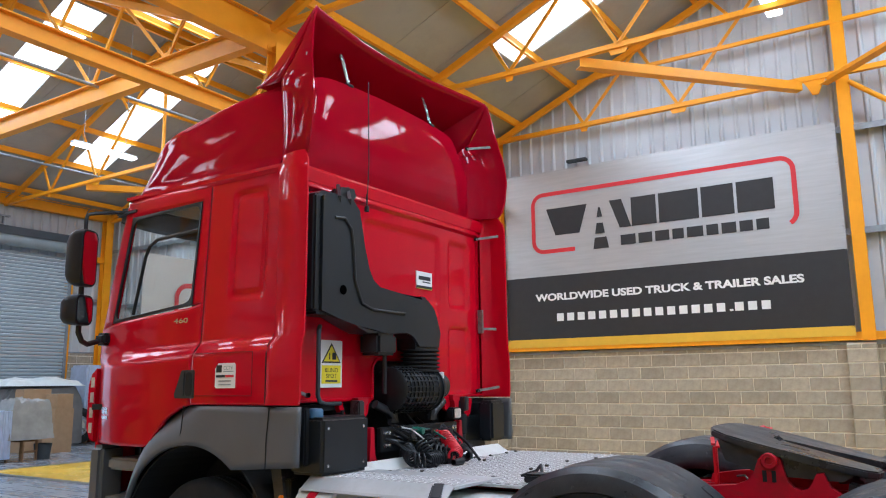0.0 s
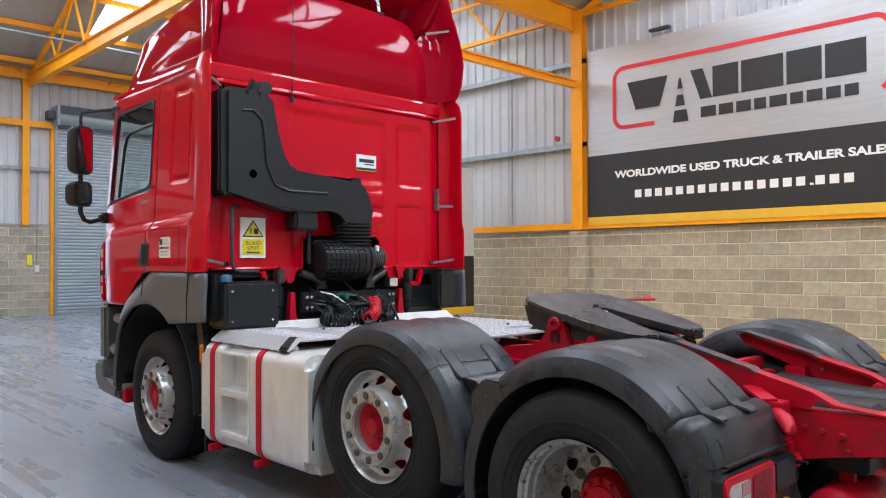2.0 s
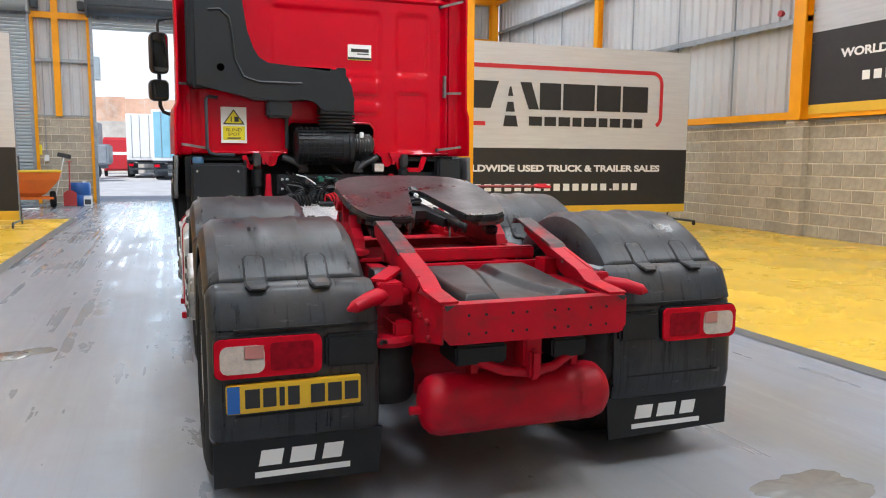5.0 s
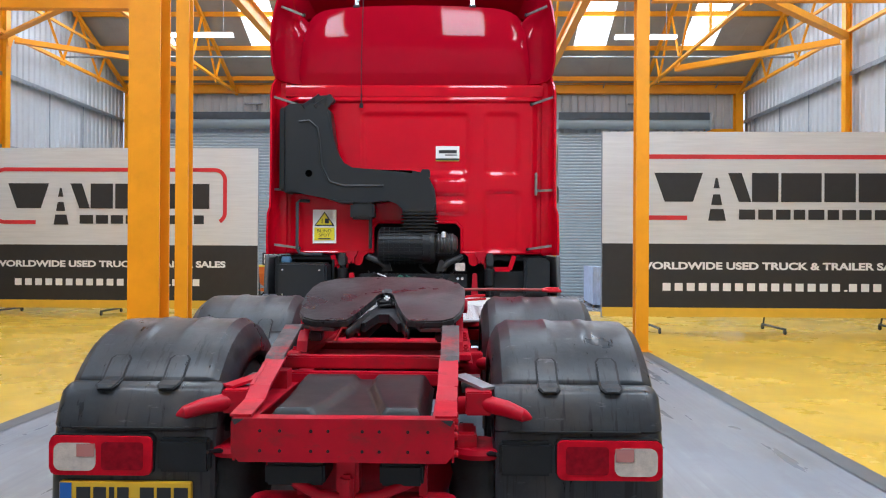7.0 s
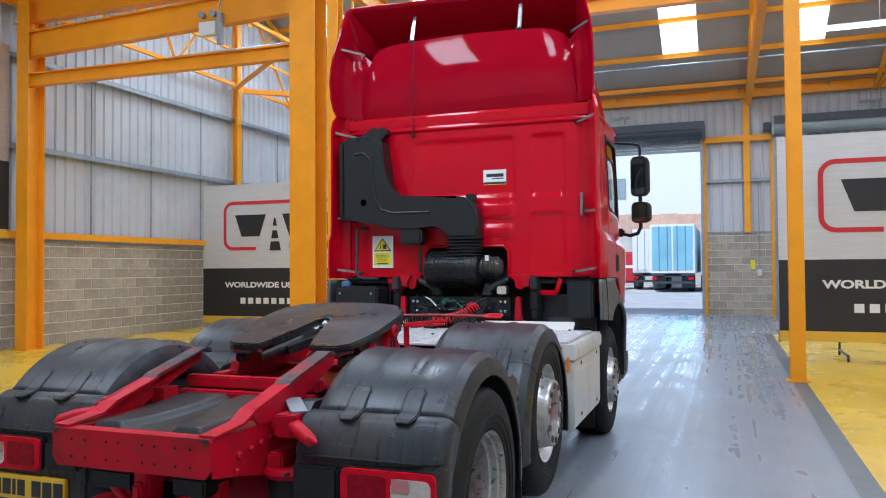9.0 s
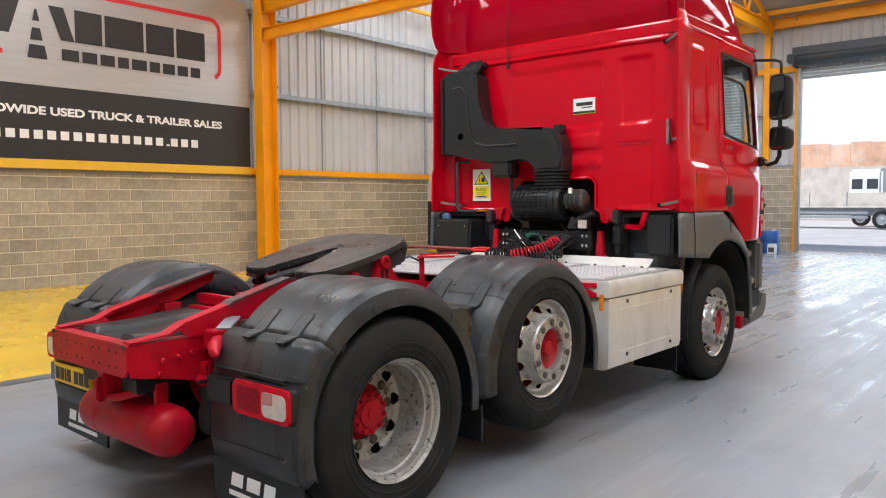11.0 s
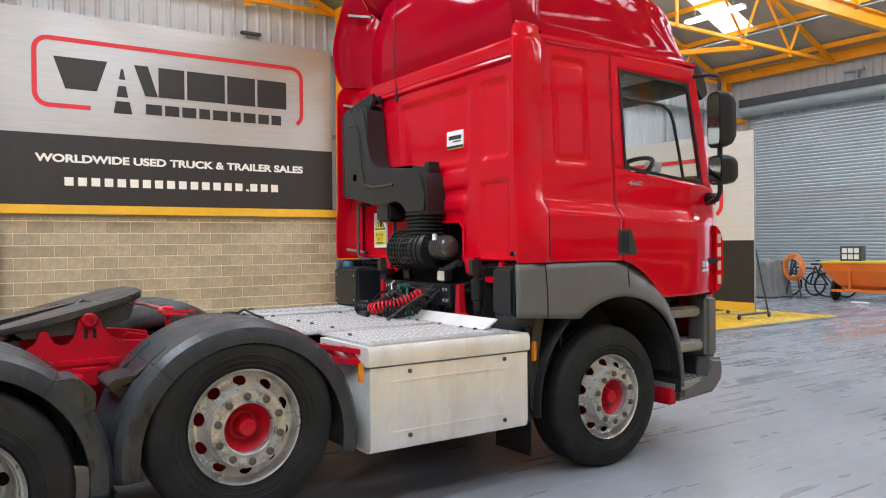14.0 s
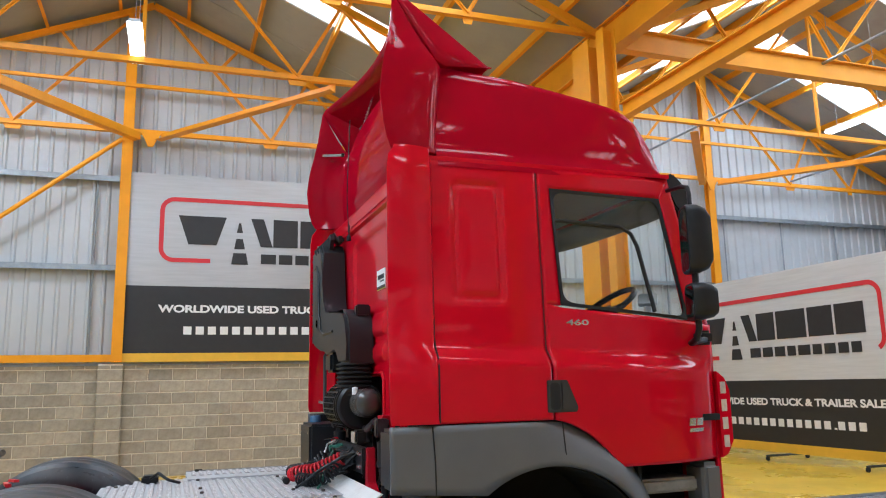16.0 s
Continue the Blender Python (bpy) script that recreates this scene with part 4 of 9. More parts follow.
def wheel(side, y, z, kind, xout, label):
    meshes = DRIVE if kind == "drive" else STEER
    w = new("wheel")
    w.parent = truck
    w["label"] = label
    w.matrix_local = pose(side * xout, y, z, 13 * (y + 2), 0, 0 if side > 0 else 180)
    for nm in [k for k in meshes if k != "wheel_nut"]:
        o = new(nm, meshes[nm])
        o.parent = w
        if nm == "hub":
            o["label"] = "red painted wheel hub"
    for k in range(10):
        a = (k + 0.5) * math.tau / 10
        o = new("wheel_nut", meshes["wheel_nut"])
        o.parent = w
        o.matrix_local = pose(-0.247 if kind == "drive" else 0.042, 0.1675 * math.cos(a), 0.1675 * math.sin(a))


for s in (1, -1):
    wheel(s, -0.23, 0.49, "drive", 1.205, "worn silver twin drive wheel with red hub")
    wheel(s, 1.06, 0.645, "steer", 1.195, "silver lifted axle wheel with red hub")
    wheel(s, 3.68, 0.49, "steer", 1.215, "silver front wheel with red hub")


# ---- mudguards ----
def guard(side, cy, cz, r, a0, a1, xi, xo, name, label, lip=0.105, n=56, seam=0):
    """A wheel arch swept about (cy, cz) from angle a0 to a1, front at 0 degrees; three raised ribs run over its crown."""
    bm = bmesh.new()
    sec = [(xi + 0.004, -0.17), (xi, -0.12), (xi + 0.008, -0.085), (xi + 0.022, -0.052)]
    for i in range(25):
        u = xi + 0.04 + (xo - 0.16 - xi) * i / 24
        rib = max(0, 1 - abs(((u - xi) % 0.17) - 0.085) / 0.035)
        sec.append((u, 0.009 * smooth01(rib) - 0.05 * max(0, 1 - (u - xi) / 0.12) ** 2))
    sec += [(xo - 0.09, -0.001), (xo - 0.058, -0.003), (xo - 0.020, -0.030), (xo - 0.004, -0.070), (xo, -lip), (xo - 0.006, -lip - 0.004)]
    rings = []
    for k in range(n + 1):
        a = radians(a0 + (a1 - a0) * k / n)
        fade = smooth01((math.degrees(a) - 55) / 20) * smooth01((125 - math.degrees(a)) / 20)
        rings.append([bm.verts.new((side * u, cy + (r + (d if d < 0 else d * fade)) * math.cos(a), cz + (r + (d if d < 0 else d * fade)) * math.sin(a))) for u, d in sec])
    for p, q in zip(rings, rings[1:]):
        for j in range(len(sec) - 1):
            bm.faces.new((p[j], p[j + 1], q[j + 1], q[j]))
    ob = part(name, bm, M["guard"], truck, label, True)
    ob.data.set_sharp_from_angle(angle=radians(27))
    shell(ob, 0.008, 0.0)
    if seam:
        bm = bmesh.new()
        ring = []
        for a in (radians(seam - 0.35), radians(seam + 0.35)):
            ring.append([bm.verts.new((side * (u + (0.0055 if u > xo - 0.03 else 0)), cy + (r + d + 0.0052) * math.cos(a), cz + (r + d + 0.0052) * math.sin(a))) for u, d in sec])
        for j in range(len(sec) - 1):
            bm.faces.new((ring[0][j], ring[0][j + 1], ring[1][j + 1], ring[1][j]))
        part("panel_seam", bm, M["blackwell"], ob)
    return ob


def clip_tabs(side, cy, cz, r, deg, xs, parent, rise=0.010):
    """Moulded tongues that lap over the next panel, each in its dark groove."""
    for x in xs:
        for name, lift, grow, mt in (("tab_groove", 0.0056, 0.009, "blackwell"), ("clip_tab", 0.0078, 0.0, "guard")):
            bm = bmesh.new()
            rings = []
            for k in range(11):
                f = k / 10
                a = radians(deg - 11.0 - grow * 40 + (17.0 + grow * 80) * f)
                rr = r + lift + rise * smooth01((f - 0.62) / 0.38)
                w = (0.036 + grow) * (1 - 0.35 * max(0, (abs(f - 0.5) - 0.42) / 0.08))
                rings.append([bm.verts.new((side * (x + u), cy + (rr + d) * math.cos(a), cz + (rr + d) * math.sin(a))) for u, d in ((-w, -0.014), (-w, 0), (w, 0), (w, -0.014))])
            for p, q in zip(rings, rings[1:]):
                for j in range(3):
                    bm.faces.new((p[j], p[j + 1], q[j + 1], q[j]))
            bm.faces.new(rings[0])
            bm.faces.new(rings[-1][::-1])
            part(name, bm, M[mt], parent)


for s in (1, -1):
    g = guard(s, -0.22, 0.50, 0.648, -8, 138, 0.55, 1.215, "rear_mudguard", "weathered dark plastic mudguard over the drive wheel", seam=50)
    clip_tabs(s, -0.22, 0.50, 0.648, 137, (0.77, 1.02), g, 0.046)
    g = guard(s, 1.07, 0.54, 0.642, -12, 188, 0.55, 1.215, "mid_mudguard", "weathered dark plastic mudguard over the lifted axle", seam=134.5)
    clip_tabs(s, 1.07, 0.54, 0.642, 136.5, (0.735, 1.035), g)
    bm = bmesh.new()
    prism(bm, [(0.14, 0.975), (0.272, 0.980), (0.352, 0.908), (0.349, 0.824), (0.318, 0.808), (0.25, 0.80)], s * 0.93, s * 1.207)
    bmesh.ops.bevel(bm, geom=list(bm.edges), offset=0.010, segments=2, affect="EDGES", clamp_overlap=True)
    part("mudguard_block", bm, M["guard"], truck, "grey moulded end block of the mudguard", True)
    bm = bmesh.new()
    lathe(bm, [(s * 1.204, 0.012), (s * 1.213, 0.011), (s * 1.213, 0.001)], 12, "x", (0, 0.33, 0.845))
    part("block_plug", bm, M["guard"], truck)
    bm = bmesh.new()
    prism(bm, [(0.43, 0.905), (0.46, 0.930), (0.57, 0.945), (0.59, 0.92), (0.47, 0.893), (0.44, 0.875)], s * 0.74, s * 1.05)
    prism(bm, [(0.44, 0.885), (0.58, 0.915), (0.53, 0.80), (0.515, 0.80)], s * 1.03, s * 1.042)
    bmesh.ops.bevel(bm, geom=list(bm.edges), offset=0.005, segments=2, affect="EDGES", clamp_overlap=True)
    part("mudguard_bracket", bm, M["blackcover"], truck, "black stay joining the two mudguards", True)
    # front wheel housing
    bm = bmesh.new()
    rings = []
    for k in range(25):
        a = radians(-5 + 190 * k / 24)
        rings.append([bm.verts.new((s * x, 3.70 + r * math.cos(a), 0.50 + r * math.sin(a))) for x, r in ((0.72, 0.69), (1.255, 0.70))])
    for p, q in zip(rings, rings[1:]):
        bm.faces.new((p[0], p[1], q[1], q[0]))
    shell(part("wheel_housing", bm, M["blackwell"], truck), 0.012, 0.0)
    bm = bmesh.new()
    box(bm, min(s * 0.70, s * 0.72), max(s * 0.70, s * 0.72), 2.95, 4.45, 0.55, 1.40)
    part("inner_wing", bm, M["blackwell"], truck)
    # rear leg of the front arch with its rubber flap and amber marker
    bm = bmesh.new()
    prism(bm, [(3.10, 1.10), (3.02, 1.10), (2.96, 0.80), (2.97, 0.52), (3.02, 0.42), (3.06, 0.42), (3.03, 0.60), (3.05, 0.85)], s * 0.78, s * 1.19)
    part("front_mudguard_leg", bm, M["guard"], truck)
    bm = bmesh.new()
    box(bm, min(s * 0.80, s * 1.17), max(s * 0.80, s * 1.17), 2.99, 3.005, 0.17, 0.44)
    part("front_mud_flap", bm, M["blackplastic"], truck)
    bm = bmesh.new()
    box(bm, min(s * 1.09, s * 1.17), max(s * 1.09, s * 1.17), 2.955, 3.03, 0.70, 1.02, 0.008)
    part("marker_bracket", bm, M["blackplastic"], truck)
    bm = bmesh.new()
    box(bm, min(s * 1.165, s * 1.205), max(s * 1.165, s * 1.205), 2.985, 3.02, 0.80, 0.93, 0.006)
    part("side_marker", bm, M["lamp_amber"], truck, "amber side marker lamp")
    bm = bmesh.new()
    box(bm, min(s * 1.192, s * 1.212), max(s * 1.192, s * 1.212), 1.705, 1.735, 0.80, 0.91, 0.005)
    part("side_marker", bm, M["lamp_amber"], truck, "amber side marker lamp")
    # rear corner moulding with lamp
    bm = bmesh.new()
    out = [(-0.58, 0.93), (-0.66, 0.928), (-0.700, 0.938), (-0.718, 0.936), (-0.752, 0.921), (-0.766, 0.908), (-0.80, 0.842), (-0.818, 0.79), (-0.821, 0.774), (-0.812, 0.766), (-0.822, 0.74), (-0.838, 0.62), (-0.842, 0.42), (-0.828, 0.34), (-0.79, 0.305)]
    R, rows = 0.055, []
    for i, (y, z) in enumerate(out):
        (ya, za), (yb, zb) = out[max(i - 1, 0)], out[min(i + 1, len(out) - 1)]
        d = math.hypot(yb - ya, zb - za)
        ny, nz = -(zb - za) / d, (yb - ya) / d
        if ny * (-0.22 - y) + nz * (0.5 - z) < 0:
            ny, nz = -ny, -nz
        a = math.atan2(z - 0.5, y + 0.22)
        row = [(0.545, y + 0.2 * ny, z + 0.2 * nz), (0.545, y + 0.03 * ny, z + 0.03 * nz), (0.553, y + 0.01 * ny, z + 0.01 * nz), (0.575, y, z)]
        row += [(1.216 - R + R * math.sin(radians(p)), y + ny * R * (1 - math.cos(radians(p))), z + nz * R * (1 - math.cos(radians(p)))) for p in range(0, 91, 15)]
        row.append((1.214, -0.22 + 0.54 * math.cos(a), 0.5 + 0.535 * math.sin(a)))
        rows.append([bm.verts.new((s * u, v, w)) for u, v, w in row])
    for p, q in zip(rows, rows[1:]):
        for j in range(len(p) - 1):
            bm.faces.new((p[j], p[j + 1], q[j + 1], q[j]))
    rc = shell(part("rear_corner_panel", bm, M["guard"], truck, "dark plastic rear corner moulding", True), 0.006, out=(0, -1, 0))
    bm = bmesh.new()
    lamp = rounded(0.405, 0.152, 0.026, 6)
    prism(bm, [(s * 0.992 + u, 0.672 + v) for u, v in lamp], -0.80, -0.868, "y")
    bmesh.ops.bevel(bm, geom=[e for e in bm.edges if all(abs(v.co.y + 0.868) < 1e-4 for v in e.verts)], offset=0.004, segments=2, affect="EDGES", clamp_overlap=True)
    lens = bm
    bm = bmesh.new()
    prism(bm, [(s * 0.992 + u, 0.672 + v) for u, v in rounded(0.410, 0.160, 0.028, 6)], -0.80, -0.856, "y")
    part("lamp_bezel", bm, M["blackplastic"], rc)
    bm = lens
    rl = part("rear_light", bm, M["lamp_red"], truck, "red rear lamp cluster with clear window", True)
    bm = bmesh.new()
    prism(bm, [(s * 1.092 + u, 0.668 + v) for u, v in rounded(0.165, 0.108, 0.03)], -0.86, -0.8715, "y")
    part("reverse_lens", bm, M["lamp_clear"], rl, "frosted reversing lens", True)
    bm = bmesh.new()
    box(bm, min(s * 1.012, s * 1.085), max(s * 1.012, s * 1.085), -0.8735, -0.866, 0.668, 0.72, 0.002)
    part("fog_lens", bm, M["lamp_pink"], rl)
    bm = bmesh.new()
    prism(bm, [(s * 0.905 + u, 0.672 + v) for u, v in rounded(0.165, 0.108, 0.014)], -0.86, -0.8705, "y")
    part("brake_lens", bm, M["lamp_deep"], rl, "deep red ribbed brake lens", True)
    bm = bmesh.new()
    box(bm, min(s * 0.565, s * 0.772), max(s * 0.565, s * 0.772), -0.862, -0.80, 0.608, 0.738, 0.012)
    part("blank_cover", bm, M["blackplastic"], rc)
    # raised black strip: shade under the panel's ledge put in as colour
    bm = bmesh.new()
    box(bm, min(s * 0.60, s * 1.12), max(s * 0.60, s * 1.12), -0.8385, -0.80, 0.768, 0.776)
    part("upper_groove", bm, M["blackwell"], rc)
    # second thin black strip, lower on the panel
    bm = bmesh.new()
    box(bm, min(s * 0.62, s * 1.12), max(s * 0.62, s * 1.12), -0.8455, -0.80, 0.435, 0.442)
    part("lower_groove", bm, M["blackwell"], rc)
    bm = bmesh.new()
    prism(bm, [(s * 0.535, 0.33), (s * 1.205, 0.33), (s * 1.205, 0.15), (s * 0.55, 0.135)], -0.815, -0.803, "y")
    fl = part("mud_flap", bm, M["blackplastic"], truck, "black rubber mud flap with white maker's mark")
    # maker's mark as plain blocks over a bar
    for i, (u, w) in enumerate(((-0.125, 0.10), (0.0, 0.11), (0.12, 0.09))):
        bm = bmesh.new()
        prism(bm, [(s * 0.86 + u - w / 2, 0.222), (s * 0.86 + u + w / 2 - 0.012, 0.222), (s * 0.86 + u + w / 2, 0.285), (s * 0.86 + u - w / 2 + 0.012, 0.285)], -0.8175, -0.8155, "y")
        part("mark_block", bm, M["whiteprint"], fl)
    bm = bmesh.new()
    box(bm, s * 0.86 - 0.19, s * 0.86 + 0.19, -0.8175, -0.8155, 0.175, 0.198)
    part("mark_bar", bm, M["whiteprint"], fl)
    # low flap behind the middle wheel
    bm = bmesh.new()
    box(bm, min(s * 0.8, s * 1.19), max(s * 0.8, s * 1.19), 0.43, 0.442, 0.22, 0.42)
    part("mid_mud_flap", bm, M["blackplastic"], truck)

# number plate, lettered with plain bars
bm = bmesh.new()
box(bm, -1.155, -0.635, -0.866, -0.84, 0.456, 0.570, 0.004)
npl = part("number_plate", bm, M["plateyellow"], truck, "yellow rear number plate with blue end band")
bm = bmesh.new()
box(bm, -1.151, -1.105, -0.8685, -0.8665, 0.46, 0.566)
part("blue_band", bm, M["plateblue"], npl)
x = -1.085
for i, w in enumerate((0.055, 0.05, 0.02, 0.045, 0, 0.055, 0.055, 0.055)):
    if w:
        bm = bmesh.new()
        box(bm, x, x + w, -0.8685, -0.8665, 0.476, 0.550)
        part("plate_bar", bm, M["blackprint"], npl)
    x += (w or 0.02) + 0.012

# ---- chassis ----
for s in (1, -1):
    bm = bmesh.new()
    x0, x1 = s * 0.385, s * 0.315
    prism(bm, [(-1.14, 0.735), (-1.14, 0.885), (0.2, 0.885), (1.7, 0.90), (4.6, 0.90), (4.6, 0.62), (0.2, 0.60), (-0.6, 0.62), (-0.95, 0.70)], s * 0.392, s * 0.384)
    for z0, z1 in ((0.877, 0.885), (0.60, 0.608)):
        box(bm, min(x0, x1), max(x0, x1), -0.6 if z0 < 0.7 else -1.14, 4.6, z0, z1)
    rail = part("chassis_rail", bm, M["redframe"], truck, "red painted chassis side rail")
    for y, z, r in [(-0.98, 0.79, 0.016), (-0.90, 0.80, 0.013), (-0.83, 0.81, 0.013), (-0.76, 0.82, 0.013), (-0.66, 0.84, 0.02), (-1.0, 0.73, 0.013)] + [(0.1 + 0.12 * i, 0.84, 0.012) for i in range(9)]:
        bm = bmesh.new()
        lathe(bm, [(s * 0.392, r), (s * 0.402, r), (s * 0.407, r * 0.7), (s * 0.407, 0.001)], 10, "x", (0, y, z))
        part("bolt", bm, M["redframe"], rail)
    # loading ramp
    bm = bmesh.new()
    prism(bm, [(-0.87, 0.958), (-0.22, 1.125), (-0.19, 1.11), (-0.21, 1.06), (-0.52, 0.94), (-0.64, 0.887), (-0.85, 0.887), (-0.89, 0.92)], s * 0.405, s * 0.39)
    box(bm, min(s * 0.33, s * 0.40), max(s * 0.33, s * 0.40), -0.56, -0.46, 0.885, 0.96)
    part("ramp_side", bm, M["redframe"], truck)
    bm = bmesh.new()
    prism(bm, [(-0.63, 1.016), (-0.60, 1.036), (-0.24, 1.130), (-0.20, 1.124), (-0.19, 1.10), (-0.20, 1.10), (-0.24, 1.118), (-0.60, 1.022), (-0.625, 1.008)], s * 0.330, s * 0.409)
    part("ramp_top", bm, M["wornramp"], truck, "worn steel loading ramp")
    bm = bmesh.new()
    prism(bm, [(-1.14, 0.890), (-1.14, 0.898), (-0.95, 0.915), (-0.87, 0.955), (-0.60, 1.026), (-0.60, 1.016), (-0.86, 0.945), (-0.94, 0.906)], s * 0.325, s * 0.402)
    part("ramp_foot", bm, M["redframe"], truck, "red foot of the loading ramp")
    bm = bmesh.new()
    bar(bm, (s * 0.41, -0.60, 0.955), (s * 0.53, -0.74, 0.925), 0.07, 0.012)
    part("guard_bracket", bm, M["girt"] if s > 0 else M["redframe"], truck)
    # mudguard support tubes and brackets
    for y in (-0.72, 0.42):
        bm = bmesh.new()
        tube(bm, [(s * 0.39, y, 0.85), (s * 0.52, y - 0.04, 0.868), (s * 0.60, y - 0.115, 0.862), (s * 0.66, y - 0.152, 0.845), (s * 0.69, y - 0.155, 0.836)], [0.036, 0.036, 0.032, 0.026, 0.006], 14)
        box(bm, min(s * 0.435, s * 0.54), max(s * 0.435, s * 0.54), y - 0.07, y + 0.055, 0.825, 0.92, 0.006)
        part("guard_stay", bm, M["redframe"], truck, "", True)
    bm = bmesh.new()
    prism(bm, [(-0.62, 0.885), (-0.45, 0.885), (-0.47, 0.94), (-0.56, 0.94)], s * 0.42, s * 0.50)
    part("bracket", bm, M["greasy"], truck)
    for k in range(3):
        bm = bmesh.new()
        tube(bm, [(s * 0.42, -0.60 + 0.03 * k, 0.74), (s * 0.47, -0.72, 0.66), (s * 0.50, -0.80 + 0.02 * k, 0.68), (s * 0.56, -0.90, 0.70)], 0.008, 6)
        part("cable", bm, M["blackplastic"], truck)
    # air springs and dampers
    bm = bmesh.new()
    lathe(bm, [(0.40, 0.10), (0.42, 0.115), (0.50, 0.12), (0.56, 0.105), (0.60, 0.115), (0.64, 0.10), (0.645, 0.002)], 24, "z", (s * 0.49, -0.72, 0.02))
    part("air_spring", bm, M["rubber"], truck, "", True)
    bm = bmesh.new()
    lathe(bm, [(0.66, 0.12), (0.68, 0.13), (0.70, 0.12), (0.70, 0.001)], 20, "z", (s * 0.49, -0.72, 0.0))
    box(bm, min(s * 0.40, s * 0.48), max(s * 0.40, s * 0.48), -0.80, -0.62, 0.66, 0.76, 0.01)
    part("spring_seat", bm, M["redframe"], truck, "", True)
    bm = bmesh.new()
    box(bm, min(s * 0.40, s * 0.55), max(s * 0.40, s * 0.55), 0.9, 1.25, 0.66, 0.84, 0.02)
    box(bm, min(s * 0.40, s * 0.46), max(s * 0.40, s * 0.46), 0.25, 1.7, 0.90, 0.93, 0.006)
    box(bm, min(s * 0.40, s * 0.60), max(s * 0.40, s * 0.60), 1.50, 1.56, 0.86, 0.93, 0.006)
    part("suspension_bracket", bm, M["redframe"], truck)

bm = bmesh.new()
prism(bm, [(-0.393, 0.768), (-0.365, 0.735), (0.365, 0.735), (0.393, 0.768), (0.393, 0.876), (0.382, 0.888), (-0.382, 0.888), (-0.393, 0.876)], -1.158, -1.142, "y")
box(bm, -0.393, 0.393, -1.145, -1.09, 0.88, 0.888)
xm = part("rear_crossmember", bm, M["redframe"], truck, "red drilled rear crossmember with chipped corners")
for u in (-0.29, -0.22, -0.11, -0.05, 0.07, 0.13, 0.23, 0.30):
    for z in (0.775, 0.845):
        bm = bmesh.new()
        lathe(bm, [(-1.1585, 0.006), (-1.1605, 0.006), (-1.1605, 0.001)], 8, "y", (u, 0, z))
        part("bolt_hole", bm, M["blackwell"], xm)
for x0, x1 in ((-0.39, -0.345), (0.345, 0.39)):
    bm = bmesh.new()
    prism(bm, [(x0, 0.887), (x1, 0.887), ((x0 + x1) / 2 + (0.012 if x0 > 0 else -0.012), 0.865)], -1.162, -1.159, "y")
    part("chipped_corner", bm, M["greasy"], xm)
bm = bmesh.new()
for y, z in ((-0.30, 0.965), (-0.36, 0.90)):
    box(bm, -0.39, 0.39, y - 0.03, y + 0.03, z - 0.03, z + 0.03, 0.008)
part("cross_tube", bm, M["redframe"], truck)
# added black tray: the shade between the rails put in as colour
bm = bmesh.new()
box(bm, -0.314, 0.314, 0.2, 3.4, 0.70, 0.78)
part("gearbox_shadow_tray", bm, M["blackwell"], truck, "black tray standing in for the shaded driveline between the rails")
# moulded cover between the rails
bm = bmesh.new()


def cover_z(x, y):
    back = min(1, max(0, (-0.42 - y) / 0.67))
    valley = 0.025 + 0.15 * max(0, back - 0.35)
    pad = smooth01((abs(x - 0.005) - valley) / 0.03)
    edge = min(x + 0.30, 0.30 - x, y + 1.09, -0.42 - y)
    return 0.835 + 0.045 * smooth01(edge / 0.035) + 0.03 * smooth01((y + 0.95) / 0.5) + 0.026 * pad * smooth01((edge - 0.02) / 0.03)


rows = [[bm.verts.new((x, y, cover_z(x, y))) for x in [-0.30 + 0.6 * i / 60 for i in range(61)]] for y in [-1.09 + 0.67 * j / 60 for j in range(61)]]
for a, b in zip(rows, rows[1:]):
    for i in range(60):
        bm.faces.new((a[i], a[i + 1], b[i + 1], b[i]))
part("moulded_cover", bm, M["blackcover"], truck, "black moulded plastic cover with cross relief", True)
bm = bmesh.new()
for k in range(9):
    a = random.uniform(-0.2, 0.2)
    pts = [(a, -0.40, 0.86), (a + random.uniform(-.1, .1), -0.30, 0.90 + random.uniform(0, .04)), (a + random.uniform(-.15, .15), -0.15, 0.86), (a + random.uniform(-.2, .2), 0.05, 0.82)]
    tube(bm, pts, 0.012, 6)
part("cable_loom", bm, M["blackplastic"], truck)
# air tank
bm = bmesh.new()
lathe(bm, [(-0.42, 0.001), (-0.418, 0.05), (-0.405, 0.09), (-0.38, 0.115), (-0.345, 0.125), (0.345, 0.125), (0.38, 0.115), (0.405, 0.09), (0.418, 0.05), (0.42, 0.001)], 36, "x", (0.01, -0.93, 0.435))
lathe(bm, [(-0.46, 0.002), (-0.46, 0.018), (-0.41, 0.018)], 10, "x", (0.01, -0.93, 0.42))
at = part("air_tank", bm, M["redframe"], truck, "red cylindrical air tank under the rear of the frame", True)
for u in (-0.2, 0.26):
    bm = bmesh.new()
    lathe(bm, [(u, 0.128), (u + 0.03, 0.128)], 30, "x", (0, -0.93, 0.435))
    box(bm, u, u + 0.03, -0.96, -0.90, 0.55, 0.66)
    part("tank_strap", bm, M["redframe"], at)
bm = bmesh.new()
box(bm, -0.03, 0.05, -1.10, -1.00, 0.60, 0.74, 0.01)
tube(bm, [(-0.2, -1.02, 0.63), (-0.1, -1.06, 0.59), (0.01, -1.08, 0.58), (0.12, -1.06, 0.59), (0.25, -1.0, 0.63)], 0.02, 10)
box(bm, -0.015, 0.035, -1.13, -1.06, 0.56, 0.68, 0.012)
part("towing_jaw", bm, M["redframe"], truck, "", True)
